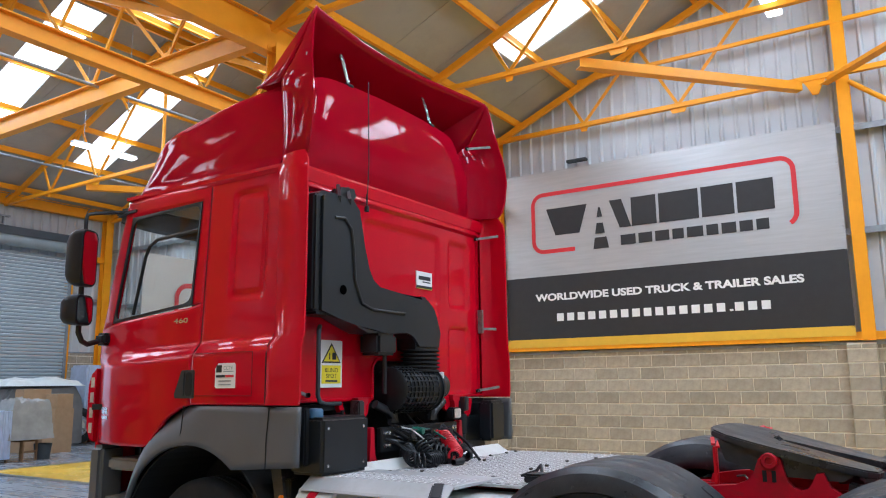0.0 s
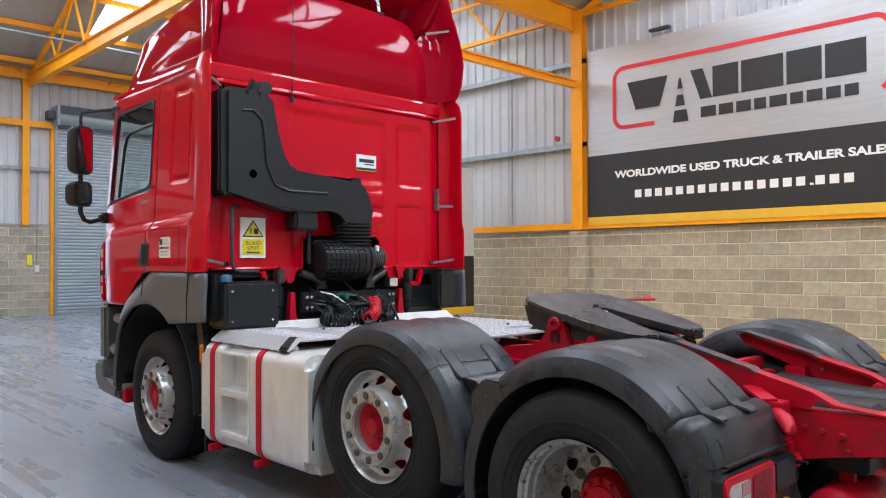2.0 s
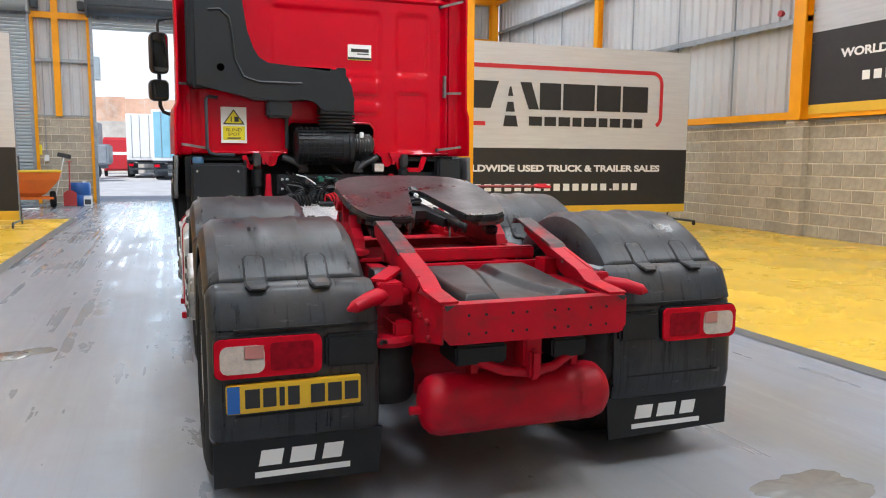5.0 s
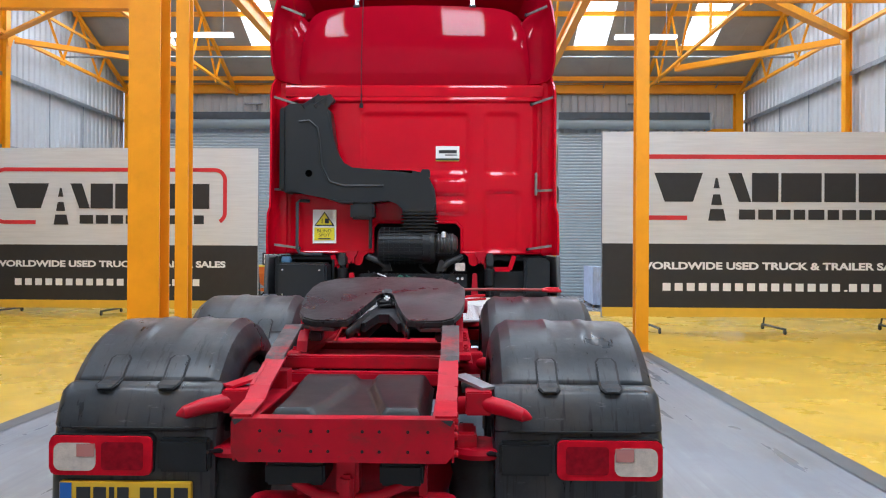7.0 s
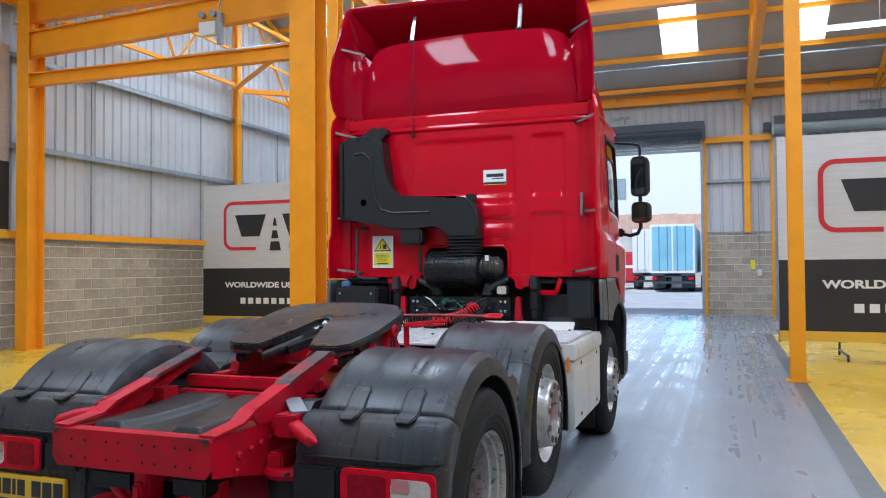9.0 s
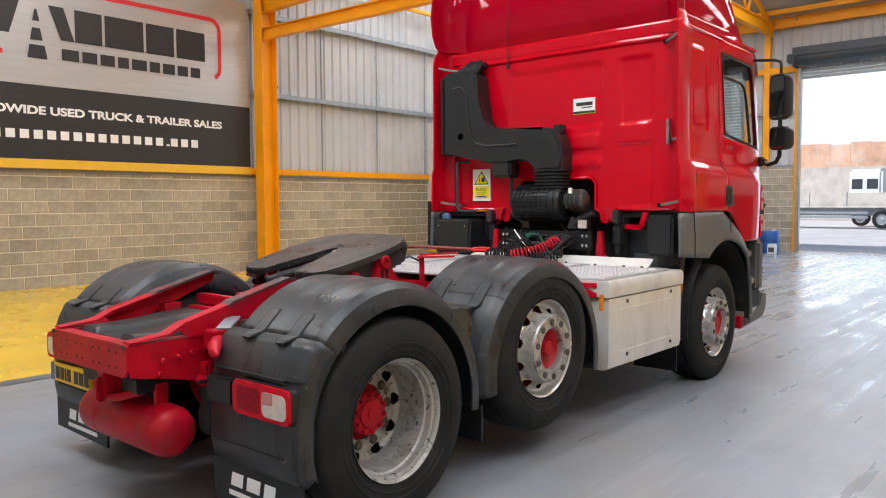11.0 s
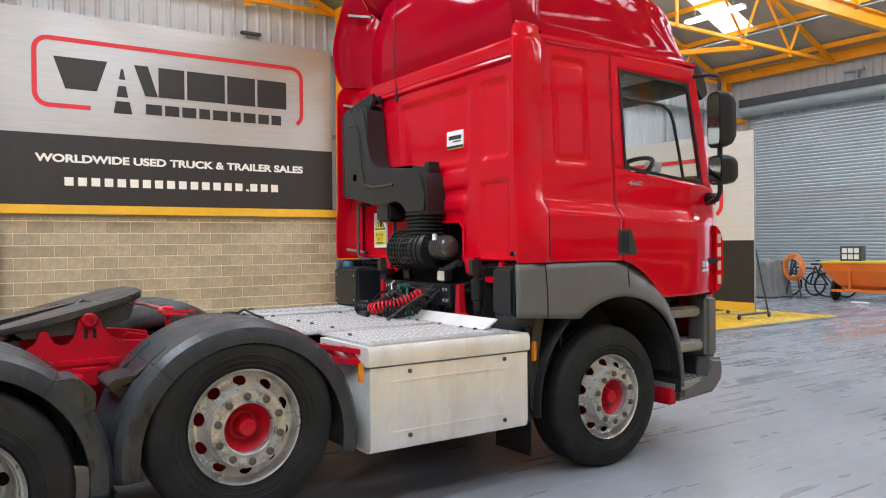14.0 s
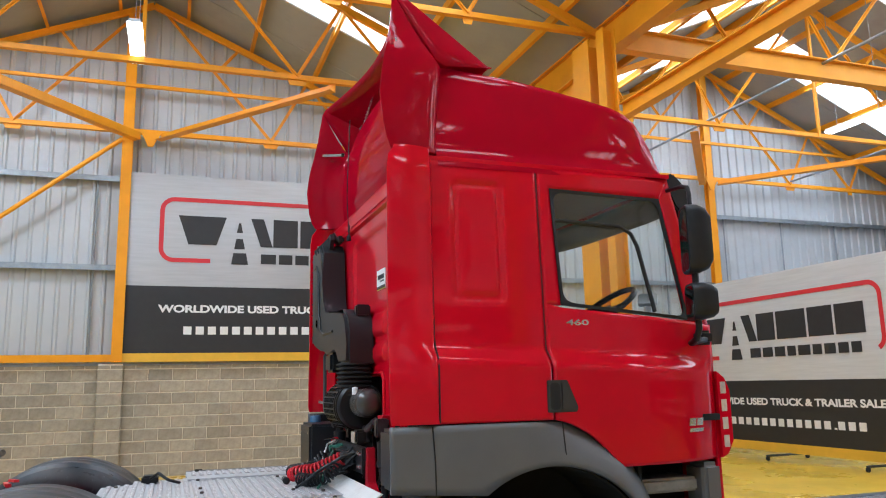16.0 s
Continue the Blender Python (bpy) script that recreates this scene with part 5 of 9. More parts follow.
for x0, x1 in ((-0.30, -0.08), (0.12, 0.28)):
    bm = bmesh.new()
    box(bm, x0, x1, -1.05, -0.85, 0.62, 0.70, 0.01)
    part("valve_block", bm, M["blackplastic"], truck)
bm = bmesh.new()
lathe(bm, [(-1.0, 0.08), (-0.4, 0.08), (-0.3, 0.2), (-0.15, 0.24), (0.15, 0.24), (0.3, 0.2), (0.4, 0.08), (1.0, 0.08)], 24, "x", (0, -0.23, 0.49))
part("axle", bm, M["redframe"], truck, "", True)
for y, z in ((1.06, 0.60), (3.68, 0.46)):
    bm = bmesh.new()
    lathe(bm, [(-1.0, 0.07), (1.0, 0.07)], 16, "x", (0, y, z))
    part("axle", bm, M["redframe"], truck, "", True)

# ---- fifth wheel ----
fw = new("fifth_wheel")
fw.parent = truck
fw["label"] = "greasy black coupling plate tilted back on red pedestals"
fw.matrix_local = pose(0, 0.46, 1.211, 13.5, 0, 0) @ Matrix.Scale(0.96, 4)
bm = bmesh.new()
half = [(0.0, 0.35), (0.20, 0.35), (0.34, 0.31), (0.43, 0.22), (0.46, 0.10), (0.46, -0.05), (0.452, -0.22), (0.435, -0.36), (0.40, -0.455), (0.34, -0.50), (0.20, -0.512), (0.155, -0.495), (0.12, -0.37), (0.072, -0.17), (0.055, -0.04), (0.03, 0.0), (0.0, 0.01)]
outl = half + [(-u, v) for u, v in half[-2:0:-1]]
prism(bm, outl, -0.004, 0.034, "z")
bmesh.ops.bevel(bm, geom=[e for e in bm.edges if abs(e.verts[0].co.z - e.verts[1].co.z) < 1e-5], offset=0.008, segments=2, affect="EDGES", clamp_overlap=True)
part("coupling_plate", bm, M["greasy"], fw, "grease-covered coupling plate")
for s in (1, -1):
    bm = bmesh.new()
    prism(bm, [(s * u, v) for u, v in ((0.405, -0.447), (0.345, -0.503), (0.225, -0.513), (0.20, -0.46), (0.36, -0.42))], -0.024, -0.006, "z")
    part("lobe_lip", bm, M["wornramp"], fw, "worn red underside lip of the plate")
    bm = bmesh.new()
    prism(bm, [(0.26, -0.003), (-0.40, -0.003), (-0.36, -0.05), (0.0, -0.12), (0.2, -0.10)], s * 0.41, s * 0.38)
    prism(bm, [(0.24, -0.003), (-0.34, -0.003), (-0.30, -0.06), (0.0, -0.09), (0.18, -0.08)], s * 0.24, s * 0.21)
    box(bm, min(s * .30, s * .37), max(s * .30, s * .37), -0.46, -0.38, -0.10, -0.05, 0.008)
    part("plate_rib", bm, M["greasy"], fw)
bm = bmesh.new()
prism(bm, [(-0.13, -0.30), (-0.09, -0.12), (-0.05, 0.0), (0.0, 0.05), (0.05, 0.0), (0.09, -0.12), (0.13, -0.30), (0.09, -0.32), (0.03, -0.16), (-0.03, -0.16), (-0.09, -0.32)], -0.095, -0.045, "z")
part("lock_jaw", bm, M["greasy"], fw, "greasy black locking jaw in the throat")
bm = bmesh.new()
rng = random.Random(3)
for sg in (1, -1):
    top, low = [], []
    for i in range(15):
        f = i / 14
        u, v = sg * (0.078 + 0.085 * f), -0.17 - 0.325 * f
        top.append(bm.verts.new((u, v + 0.004, -0.02)))
        low.append(bm.verts.new((u, v + 0.012, -0.075 - 0.035 * rng.random() * math.sin(math.pi * f))))
    for i in range(14):
        bm.faces.new((top[i], top[i + 1], low[i + 1], low[i]))
shell(part("grease_drip", bm, M["greasy"], fw, "dripping black grease on the plate edge", True), 0.012, 0)
bm = bmesh.new()
box(bm, -0.035, 0.035, -0.03, 0.03, -0.02, 0.045, 0.012, 2, pose(0.0, 0.035, 0.0, 25, 8, 10))
box(bm, -0.05, 0.04, -0.10, -0.02, -0.03, 0.012, 0.014, 2, pose(0.0, 0.04, 0.0, 12, -6, 0))
part("lock_lever", bm, M["greasy"], fw, "black lever at the throat of the plate", True)
bm = bmesh.new()
box(bm, -0.016, 0.018, -0.02, 0.012, -0.012, 0.012, 0.010, 3, pose(0.005, -0.03, 0.015, 40, 0, 15))
part("grease_lump", bm, M["whitebox"], fw, "pale lump of fresh grease", True)
bm = bmesh.new()
tube(bm, [(0.30, 0.25, -0.02), (0.6, 0.27, -0.020), (0.94, 0.27, -0.022)], 0.010, 8)
part("release_rod", bm, M["rustyred"], fw, "dull red rusty release rod", True)
bm = bmesh.new()
tube(bm, [(0.94, 0.275, -0.022), (0.97, 0.30, -0.022), (1.045, 0.30, -0.022), (1.05, 0.25, -0.022), (0.97, 0.25, -0.022), (0.94, 0.27, -0.022)], 0.010, 8)
part("release_handle", bm, M["hosered"], fw, "red release handle")
for s in (1, -1):
    bm = bmesh.new()
    prism(bm, [(0.10, 0.955), (0.95, 0.955), (0.94, 1.005), (0.80, 1.03), (0.62, 1.048), (0.56, 1.075), (0.525, 1.12), (0.505, 1.175), (0.485, 1.20), (0.45, 1.21), (0.415, 1.20), (0.398, 1.175), (0.39, 1.125), (0.375, 1.075), (0.35, 1.047), (0.318, 1.038), (0.285, 1.05), (0.262, 1.085), (0.245, 1.12), (0.215, 1.125), (0.19, 1.06), (0.12, 1.01)], s * 0.375, s * 0.43)
    pd = part("pedestal", bm, M["redframe"], truck, "red cast coupling pedestal with pivot boss")
    bm = bmesh.new()
    lathe(bm, [(s * 0.37, 0.04), (s * 0.450, 0.04), (s * 0.456, 0.034), (s * 0.456, 0.018), (s * 0.446, 0.016), (s * 0.446, 0.001)], 20, "x", (0, 0.45, 1.172))
    part("pivot_boss", bm, M["redframe"], pd)
    for y0, y1 in ((0.425, 0.445), (0.468, 0.488)):
        bm = bmesh.new()
        box(bm, min(s * 0.42, s * 0.4325), max(s * 0.42, s * 0.4325), y0, y1, 1.07, 1.125, 0.001)
        part("core_slot", bm, M["blackwell"], pd)
    bm = bmesh.new()
    box(bm, min(s * 0.36, s * 0.455), max(s * 0.36, s * 0.455), 0.06, 1.02, 0.93, 0.952, 0.004)
    part("pedestal_rail", bm, M["redframe"], pd)
    for y in (0.14, 0.28, 0.62, 0.76, 0.90):
        bm = bmesh.new()
        lathe(bm, [(0.95, 0.016), (0.966, 0.016), (0.968, 0.010), (0.978, 0.010), (0.978, 0.001)], 6, "z", (s * 0.445, y, 0))
        part("rail_bolt", bm, M["redframe"], pd)
bm = bmesh.new()
box(bm, -0.48, 0.48, 0.05, 1.15, 0.892, 0.912, 0.003)
box(bm, -0.48, 0.48, 0.55, 0.63, 0.912, 0.95, 0.006)
box(bm, 0.40, 0.47, 0.0, 1.6, 0.93, 0.96, 0.004)
box(bm, -0.47, -0.40, 0.0, 1.6, 0.93, 0.96, 0.004)
part("mounting_plate", bm, M["redframe"], truck)
bm = bmesh.new()
box(bm, 0.312, 0.346, 0.888, 0.912, 0.95, 1.172, 0.005)
hs = part("hose_stay", bm, M["hosered"], truck, "red bent steel stay beside the coupling plate")
for a, b in (((0.312, 0.880, 1.170), (0.575, 0.935, 1.184)), ((0.312, 0.905, 1.184), (0.570, 0.975, 1.204))):
    bm = bmesh.new()
    bar(bm, a, b, 0.024, 0.013)
    part("stay_tine", bm, M["hosered"], hs)
for k, (x, y, z) in enumerate(((0.30, 0.66, 0.98), (-0.33, 0.72, 0.98))):
    bm = bmesh.new()
    tube(bm, [(x, y, z - 0.05), (x + 0.03, y + 0.08, z + 0.03), (x + 0.12, y + 0.18, z + 0.01), (x + 0.10, y + 0.34, z - 0.04)], 0.007, 6)
    part("brake_pipe", bm, M["hosered" if k % 2 else "nut"], truck)

# ---- catwalk ----
bm = bmesh.new()
box(bm, -0.80, 0.55, 1.30, 2.72, 1.005, 1.02, 0.003)
deck = part("catwalk", bm, M["deckalu"], truck, "bright aluminium tread plate catwalk behind the cab")
for x0, x1 in ((-0.80, 0.20), (0.205, 1.05)):
    bm = bmesh.new()
    prism(bm, [(2.70, 1.014), (2.75, 1.040), (2.80, 1.072), (2.81, 1.078), (2.82, 1.075), (2.745, 1.02)], x0, x1)
    bmesh.ops.bevel(bm, geom=[e for e in bm.edges if abs(e.verts[0].co.x - e.verts[1].co.x) < 1e-5 and min(v.co.z for v in e.verts) > 1.03], offset=0.006, segments=2, affect="EDGES", clamp_overlap=True)
    part("deck_lip", bm, M["decklip"], deck, "white turned-up front edge")
bm = bmesh.new()
box(bm, 0.555, 1.19, 1.78, 2.80, 0.997, 1.012, 0.003)
part("deck_plate", bm, M["deckalu"], deck)
bm = bmesh.new()
box(bm, -1.12, -0.62, 1.85, 2.84, 1.022, 1.036, 0.003)
prism(bm, [(-1.13, 1.03), (-1.12, 1.045), (-1.20, 0.985), (-1.21, 0.97)], 1.85, 2.84, "y")
part("deck_plate", bm, M["deckalu"], deck)
# ribbed planks across the deck, each rib with worn grip teeth
for x0, x1, y0, y1, z in ((-0.78, 0.53, 1.33, 2.70, 1.020), (0.575, 1.17, 1.81, 2.70, 1.012), (-1.10, -0.81, 1.88, 2.82, 1.036)):
    bm = bmesh.new()
    prism(bm, [(-0.019, -0.002), (-0.014, 0.006), (0.014, 0.006), (0.019, -0.002)], x0, x1)
    i = 0
    while x0 + 0.02 + 0.030 * i < x1 - 0.02:
        box(bm, x0 + 0.011 + 0.030 * i, x0 + 0.028 + 0.030 * i, -0.013 + 0.010 * (i % 2), 0.003 + 0.010 * (i % 2), 0.004, 0.0080)
        i += 1
    for f in bm.faces:
        f.material_index = int(f.calc_center_median().z > 0.0062)
    first = part("deck_rib", bm, M["deckrib"], deck)
    first.data.materials.append(M["decktooth"])
    first.location = (0, y0 + 0.02, z)
    k = 1
    while y0 + 0.02 + 0.054 * k < y1 - 0.01:
        ob = new("deck_rib", first.data)
        ob.parent = deck
        ob.location = (0, y0 + 0.02 + 0.054 * k, z)
        k += 1
rng = random.Random(11)
for k in range(16):
    bm = bmesh.new()
    lathe(bm, [(0.0, 0.013), (0.012, 0.013), (0.015, 0.001)], 6, "z", (0, 0, 0))
    x = rng.uniform(-0.7, 1.1)
    ob = part("deck_bolt", bm, M["nut"], deck)
    ob.location = (x, rng.choice((1.40, 1.92, 2.46, 2.62)) if x < 0.53 else rng.choice((1.86, 2.30, 2.64)), 1.024 if x < 0.53 else 1.016)
bm = bmesh.new()
for a, b in (((0.60, 1.62, 0.965), (1.15, 1.75, 0.965)), ((0.60, 1.62, 0.90), (1.15, 1.75, 0.90)), ((0.62, 1.62, 0.97), (0.80, 1.68, 0.90)), ((0.80, 1.68, 0.97), (0.98, 1.72, 0.90)), ((0.98, 1.72, 0.97), (1.14, 1.75, 0.90)), ((0.4, 1.40, 0.97), (0.62, 1.62, 0.97))):
    bar(bm, a, b, 0.02, 0.03)
part("deck_support", bm, M["redframe"], truck)
# side box on the off side
bm = bmesh.new()
prism(bm, [(1.08, 0.39), (1.20, 0.39), (1.225, 0.40), (1.235, 0.44), (1.235, 0.875), (0.62, 0.875), (0.62, 0.45)], 1.76, 2.91, "y")
bmesh.ops.bevel(bm, geom=[e for e in bm.edges if e.calc_face_angle(0) > 0.7], offset=0.014, segments=3, affect="EDGES", clamp_overlap=True)
bx = part("side_box", bm, M["alu"], truck, "cream aluminium side box with stained face", True)
bm = bmesh.new()
prism(bm, [(0.62, 0.885), (1.245, 0.885), (1.25, 0.90), (1.25, 0.965), (1.235, 0.995), (0.62, 0.995)], 1.745, 2.92, "y")
bmesh.ops.bevel(bm, geom=[e for e in bm.edges if e.calc_face_angle(0) > 0.7], offset=0.008, segments=2, affect="EDGES", clamp_overlap=True)
part("lid", bm, M["alu"], bx, "overlapping box lid", True)
for y, z in ((2.02, 0.84), (2.72, 0.845), (2.02, 0.47), (2.72, 0.46)):
    bm = bmesh.new()
    lathe(bm, [(1.236, 0.014), (1.241, 0.014), (1.238, 0.008), (1.238, 0.001)], 12, "x", (0, y, z))
    part("fixing", bm, M["nut"], bx)
for z in (0.79, 0.50):
    bm = bmesh.new()
    box(bm, 1.234, 1.2385, 1.90, 2.80, z - 0.004, z + 0.004)
    part("pressed_line", bm, M["alu"], bx)
bm = bmesh.new()
box(bm, 0.75, 1.19, 2.92, 2.97, 0.55, 0.95, 0.01)
box(bm, 1.08, 1.18, 2.92, 3.0, 0.40, 0.62, 0.01)
part("box_bracket", bm, M["blackplastic"], truck)
# fuel tank on the near side
bm = bmesh.new()
for y0, y1 in ((1.60, 2.27), (2.60, 2.90)):
    prism(bm, [(u - 0.92, v + 0.62) for u, v in rounded(0.65, 0.70, 0.09, 6)], y0, y1, "y")
ends = [e for e in bm.edges if all(abs(v.co.y - 1.60) < 1e-4 for v in e.verts) or all(abs(v.co.y - 2.90) < 1e-4 for v in e.verts)]
bmesh.ops.bevel(bm, geom=ends, offset=0.045, segments=4, affect="EDGES", clamp_overlap=True)
o1 = [(u - 0.92, v + 0.62) for u, v in rounded(0.65, 0.70, 0.09, 6)]
steps = [(-1.245, 0.40), (-1.16, 0.40), (-1.15, 0.63), (-1.245, 0.63), (-1.245, 0.68), (-1.16, 0.68), (-1.15, 0.90), (-1.22, 0.90)]
prism(bm, [p for p in o1 if p[0] > -1.0 and p[1] < 0.5] + [p for p in o1 if p[0] > -1.0 and p[1] > 0.5] + [(-1.155, 0.97)] + steps[::-1] + [(-1.245, 0.36), (-1.218, 0.296), (-1.155, 0.27)], 2.27, 2.60, "y")
ft = part("fuel_tank", bm, M["alu"], truck, "aluminium fuel tank held by two red straps", True)
for y in (2.74, 2.14):
    bm = bmesh.new()
    o1 = [(u - 0.92, v + 0.62) for u, v in rounded(0.664, 0.714, 0.095, 6)]
    prism(bm, o1, y - 0.028, y + 0.028, "y")
    part("strap", bm, M["redframe"], ft, "red tank strap")
    bm = bmesh.new()
    box(bm, -1.27, -1.18, y - 0.02, y + 0.02, 0.235, 0.28, 0.004)
    part("strap_foot", bm, M["redframe"], ft)
bm = bmesh.new()
for z0, z1 in ((0.36, 0.40), (0.63, 0.68), (0.90, 0.92)):
    box(bm, -1.265, -1.244, 2.25, 2.62, z0, z1, 0.006)
for y0, y1 in ((2.25, 2.27), (2.60, 2.62)):
    box(bm, -1.256, -1.244, y0, y1, 0.36, 0.92, 0.003)
part("step_frame", bm, M["alu"], ft, "", True)
bm = bmesh.new()
lathe(bm, [(0.0, 0.055), (0.05, 0.052), (0.055, 0.045), (0.06, 0.001)], 20, "z", (0, 0, 0))
bmesh.ops.transform(bm, matrix=pose(-1.13, 1.95, 0.955, 0, -35, 0), verts=bm.verts)
part("filler_neck", bm, M["alu"], ft, "", True)
bm = bmesh.new()
box(bm, -0.07, 0.07, -0.04, 0.04, 0.0, 0.045, 0.014, 3, pose(-1.15, 1.93, 0.985, 0, -30, 20))
part("filler_cap", bm, M["blackplastic"], ft, "black filler cap", True)

# ---- cab ----
def cab_x(y, z):
    """Half width of the cab skin."""
    crease = 1.85 - 0.045 * (y - 3.0)
    k = smooth01((z - crease + 0.08) / 0.12)
    x = 1.276 * (1 - k) + (1.208 - 0.039 * (z - 1.8)) * k
    x -= 0.012 * smooth01((1.55 - z) / 0.4)
    return x - (0.20 - 0.10 * k) * max(0, (y - 4.35) / 0.7) ** 2.2


WIN = {"tl": (3.84, 2.815), "tr": (4.63, 2.80), "br": (4.785, 2.022), "bl": (3.87, 2.10)}
for s in (1, -1):
    # sleeper side with its pressed panel
    bm = bmesh.new()
    patch(bm, lambda t: (3.05 + 0.70 * t, 1.445), lambda t: (3.05 + 0.70 * t, 2.96), 44, 90,
          lambda y, z: (s * (cab_x(y, z) - press(y, z, (3.19, 3.53, 2.10, 2.84), 0.016, 0.03, 0.05) + press(y, z, (3.225, 3.495, 2.15, 2.80), 0.011, 0.02, 0.04)), y, z))
    shell(part("sleeper_side", bm, M["red"], truck, "red cab side with pressed panel", True), 0.02, out=(s, 0, 0))
    if s < 0:
        bm = bmesh.new()
        box(bm, -1.2785, -1.274, 3.19, 3.74, 1.50, 1.5035)
        box(bm, -1.2785, -1.274, 3.19, 3.1935, 1.5035, 1.765)
        box(bm, -1.2785, -1.274, 3.19, 3.74, 1.765, 1.7685)
        part("locker_shut_line", bm, M["redgap"], truck)
        bm = bmesh.new()
        prism(bm, [(3.335, 1.548), (3.505, 1.548), (3.515, 1.558), (3.515, 1.672), (3.487, 1.702), (3.345, 1.702), (3.335, 1.692)], -1.281, -1.274)
        st = part("camera_sticker", bm, M["whiteprint"], truck, "white camera warning sticker")
        for y0, y1, z0, z1, mt in ((3.455, 3.505, 1.645, 1.690, "blackprint"), (3.35, 3.44, 1.648, 1.653, "girt"), (3.345, 3.42, 1.614, 1.629, "redprint"), (3.425, 3.505, 1.614, 1.629, "blackprint"), (3.37, 3.48, 1.588, 1.596, "girt"), (3.37, 3.48, 1.566, 1.572, "girt")):
            bm = bmesh.new()
            box(bm, -1.2825, -1.2812, y0, y1, z0, z1)
            part("sticker_bar", bm, M[mt], st)
        words("CCTV", 0.024, 0.085, Matrix(((0, 0, -1, -1.2826), (-1, 0, 0, 3.395), (0, 1, 0, 1.672), (0, 0, 0, 1))), M["girt"], st)
    # door
    bm = bmesh.new()
    skin = lambda y, z: (s * cab_x(y, z), y, z)
    low = line((3.765, 1.445), (3.86, 1.42), (3.98, 1.36), (4.09, 1.27), (4.18, 1.165), (4.98, 1.165))
    ys = sorted({3.765 + 1.2 * i / 40 for i in range(41)})
    lowz = lambda y: float(np.interp(y, [3.765, 3.86, 3.98, 4.09, 4.18, 4.98], [1.445, 1.42, 1.36, 1.27, 1.165, 1.165]))
    midz = lambda y: float(np.interp(y, [3.765, 3.885, 4.76, 4.98], [2.11, 2.085, 2.02, 1.99]))
    patch(bm, lambda t: (3.765 + 1.215 * t, lowz(3.765 + 1.215 * t)), lambda t: (3.765 + 1.215 * t, midz(3.765 + 1.215 * t)), 48, 40, skin)
    patch(bm, line((3.765, 2.11), (3.765, 2.94)), line(WIN["bl"], WIN["tl"]), 24, 4, skin)
    patch(bm, line((3.765, 2.94), (4.70, 2.94)), line(WIN["tl"], WIN["tr"]), 20, 4, skin)
    patch(bm, line(WIN["br"], WIN["tr"]), line((4.965, 1.995), (4.72, 2.94)), 24, 6, skin)
    patch(bm, line(WIN["tr"], WIN["tr"]), line((4.70, 2.94), (4.72, 2.94)), 2, 4, skin)
    bmesh.ops.remove_doubles(bm, verts=bm.verts, dist=0.0008)
    door = shell(part("door", bm, M["red"], truck, "red cab door", True), 0.03, out=(s, 0, 0))
    # dark window surround and glass
    q = [WIN["tl"], WIN["tr"], WIN["br"], WIN["bl"]]
    cy_, cz_ = sum(p[0] for p in q) / 4, sum(p[1] for p in q) / 4
    inset = lambda p, d: (p[0] + (d if p[0] < cy_ else -d), p[1] + (d if p[1] < cz_ else -d))
    bm = bmesh.new()
    ring = []
    soft = []
    for i in range(4):
        c, before, after = (Vector(inset(q[k % 4], 0.02)) for k in (i, i + 3, i + 1))
        a, b = c + (before - c).normalized() * 0.075, c + (after - c).normalized() * 0.075
        for k in range(7):
            f = k / 6
            soft.append(tuple(a * (1 - f) ** 2 + c * 2 * f * (1 - f) + b * f * f))
    for pts, o in (([q[i] for i in range(4) for _ in range(7)], 0.002), (soft, -0.003)):
        ring.append([bm.verts.new((s * (cab_x(*p) + o), *p)) for p in pts])
    for i in range(28):
        bm.faces.new((ring[0][i], ring[0][(i + 1) % 28], ring[1][(i + 1) % 28], ring[1][i]))
    bmesh.ops.remove_doubles(bm, verts=bm.verts, dist=1e-5)
    shell(part("window_seal", bm, M["blackplastic"], door), 0.012, 0)
    bm = bmesh.new()
    bm.faces.new([bm.verts.new((s * (cab_x(*p) - 0.012), *p)) for p in q])
    gl = part("window_pane", bm, M["glass"], door, "clear side window")
    gl.visible_shadow = False
    # sliding pane frame
    fr = [(3.87, 2.62), (4.32, 2.60), (4.40, 2.56), (4.44, 2.48), (4.53, 2.07)]
    bm = bmesh.new()
    tube(bm, [(s * (cab_x(y, z) - 0.008), y, z) for y, z in fr], 0.013, 6)
    part("pane_frame", bm, M["blackplastic"], door)
    # handle
    bm = bmesh.new()
    prism(bm, [(3.715, 1.665), (3.845, 1.665), (3.91, 1.51), (3.90, 1.485), (3.715, 1.485)], s * (cab_x(3.8, 1.58) - 0.01), s * (cab_x(3.8, 1.58) + 0.006))
    bmesh.ops.bevel(bm, geom=list(bm.edges), offset=0.004, segments=2, affect="EDGES", clamp_overlap=True)
    part("door_handle", bm, M["handlegrey"], door, "dark grey door handle with a black finger pocket")
    bm = bmesh.new()
    xp = cab_x(3.8, 1.58)
    prism(bm, [(3.763 + v, 1.575 + u) for u, v in rounded(0.150, 0.062, 0.022, 4)], s * (xp + 0.003), s * (xp + 0.0072))
    part("handle_recess", bm, M["blackwell"], door)
    bm = bmesh.new()
    prism(bm, [(3.802, 1.652), (3.835, 1.650), (3.888, 1.512), (3.880, 1.500), (3.80, 1.500), (3.81, 1.56)], s * (xp + 0.004), s * (xp + 0.013))
    bmesh.ops.bevel(bm, geom=list(bm.edges), offset=0.004, segments=2, affect="EDGES", clamp_overlap=True)
    part("handle_grip", bm, M["handlegrey"], door)
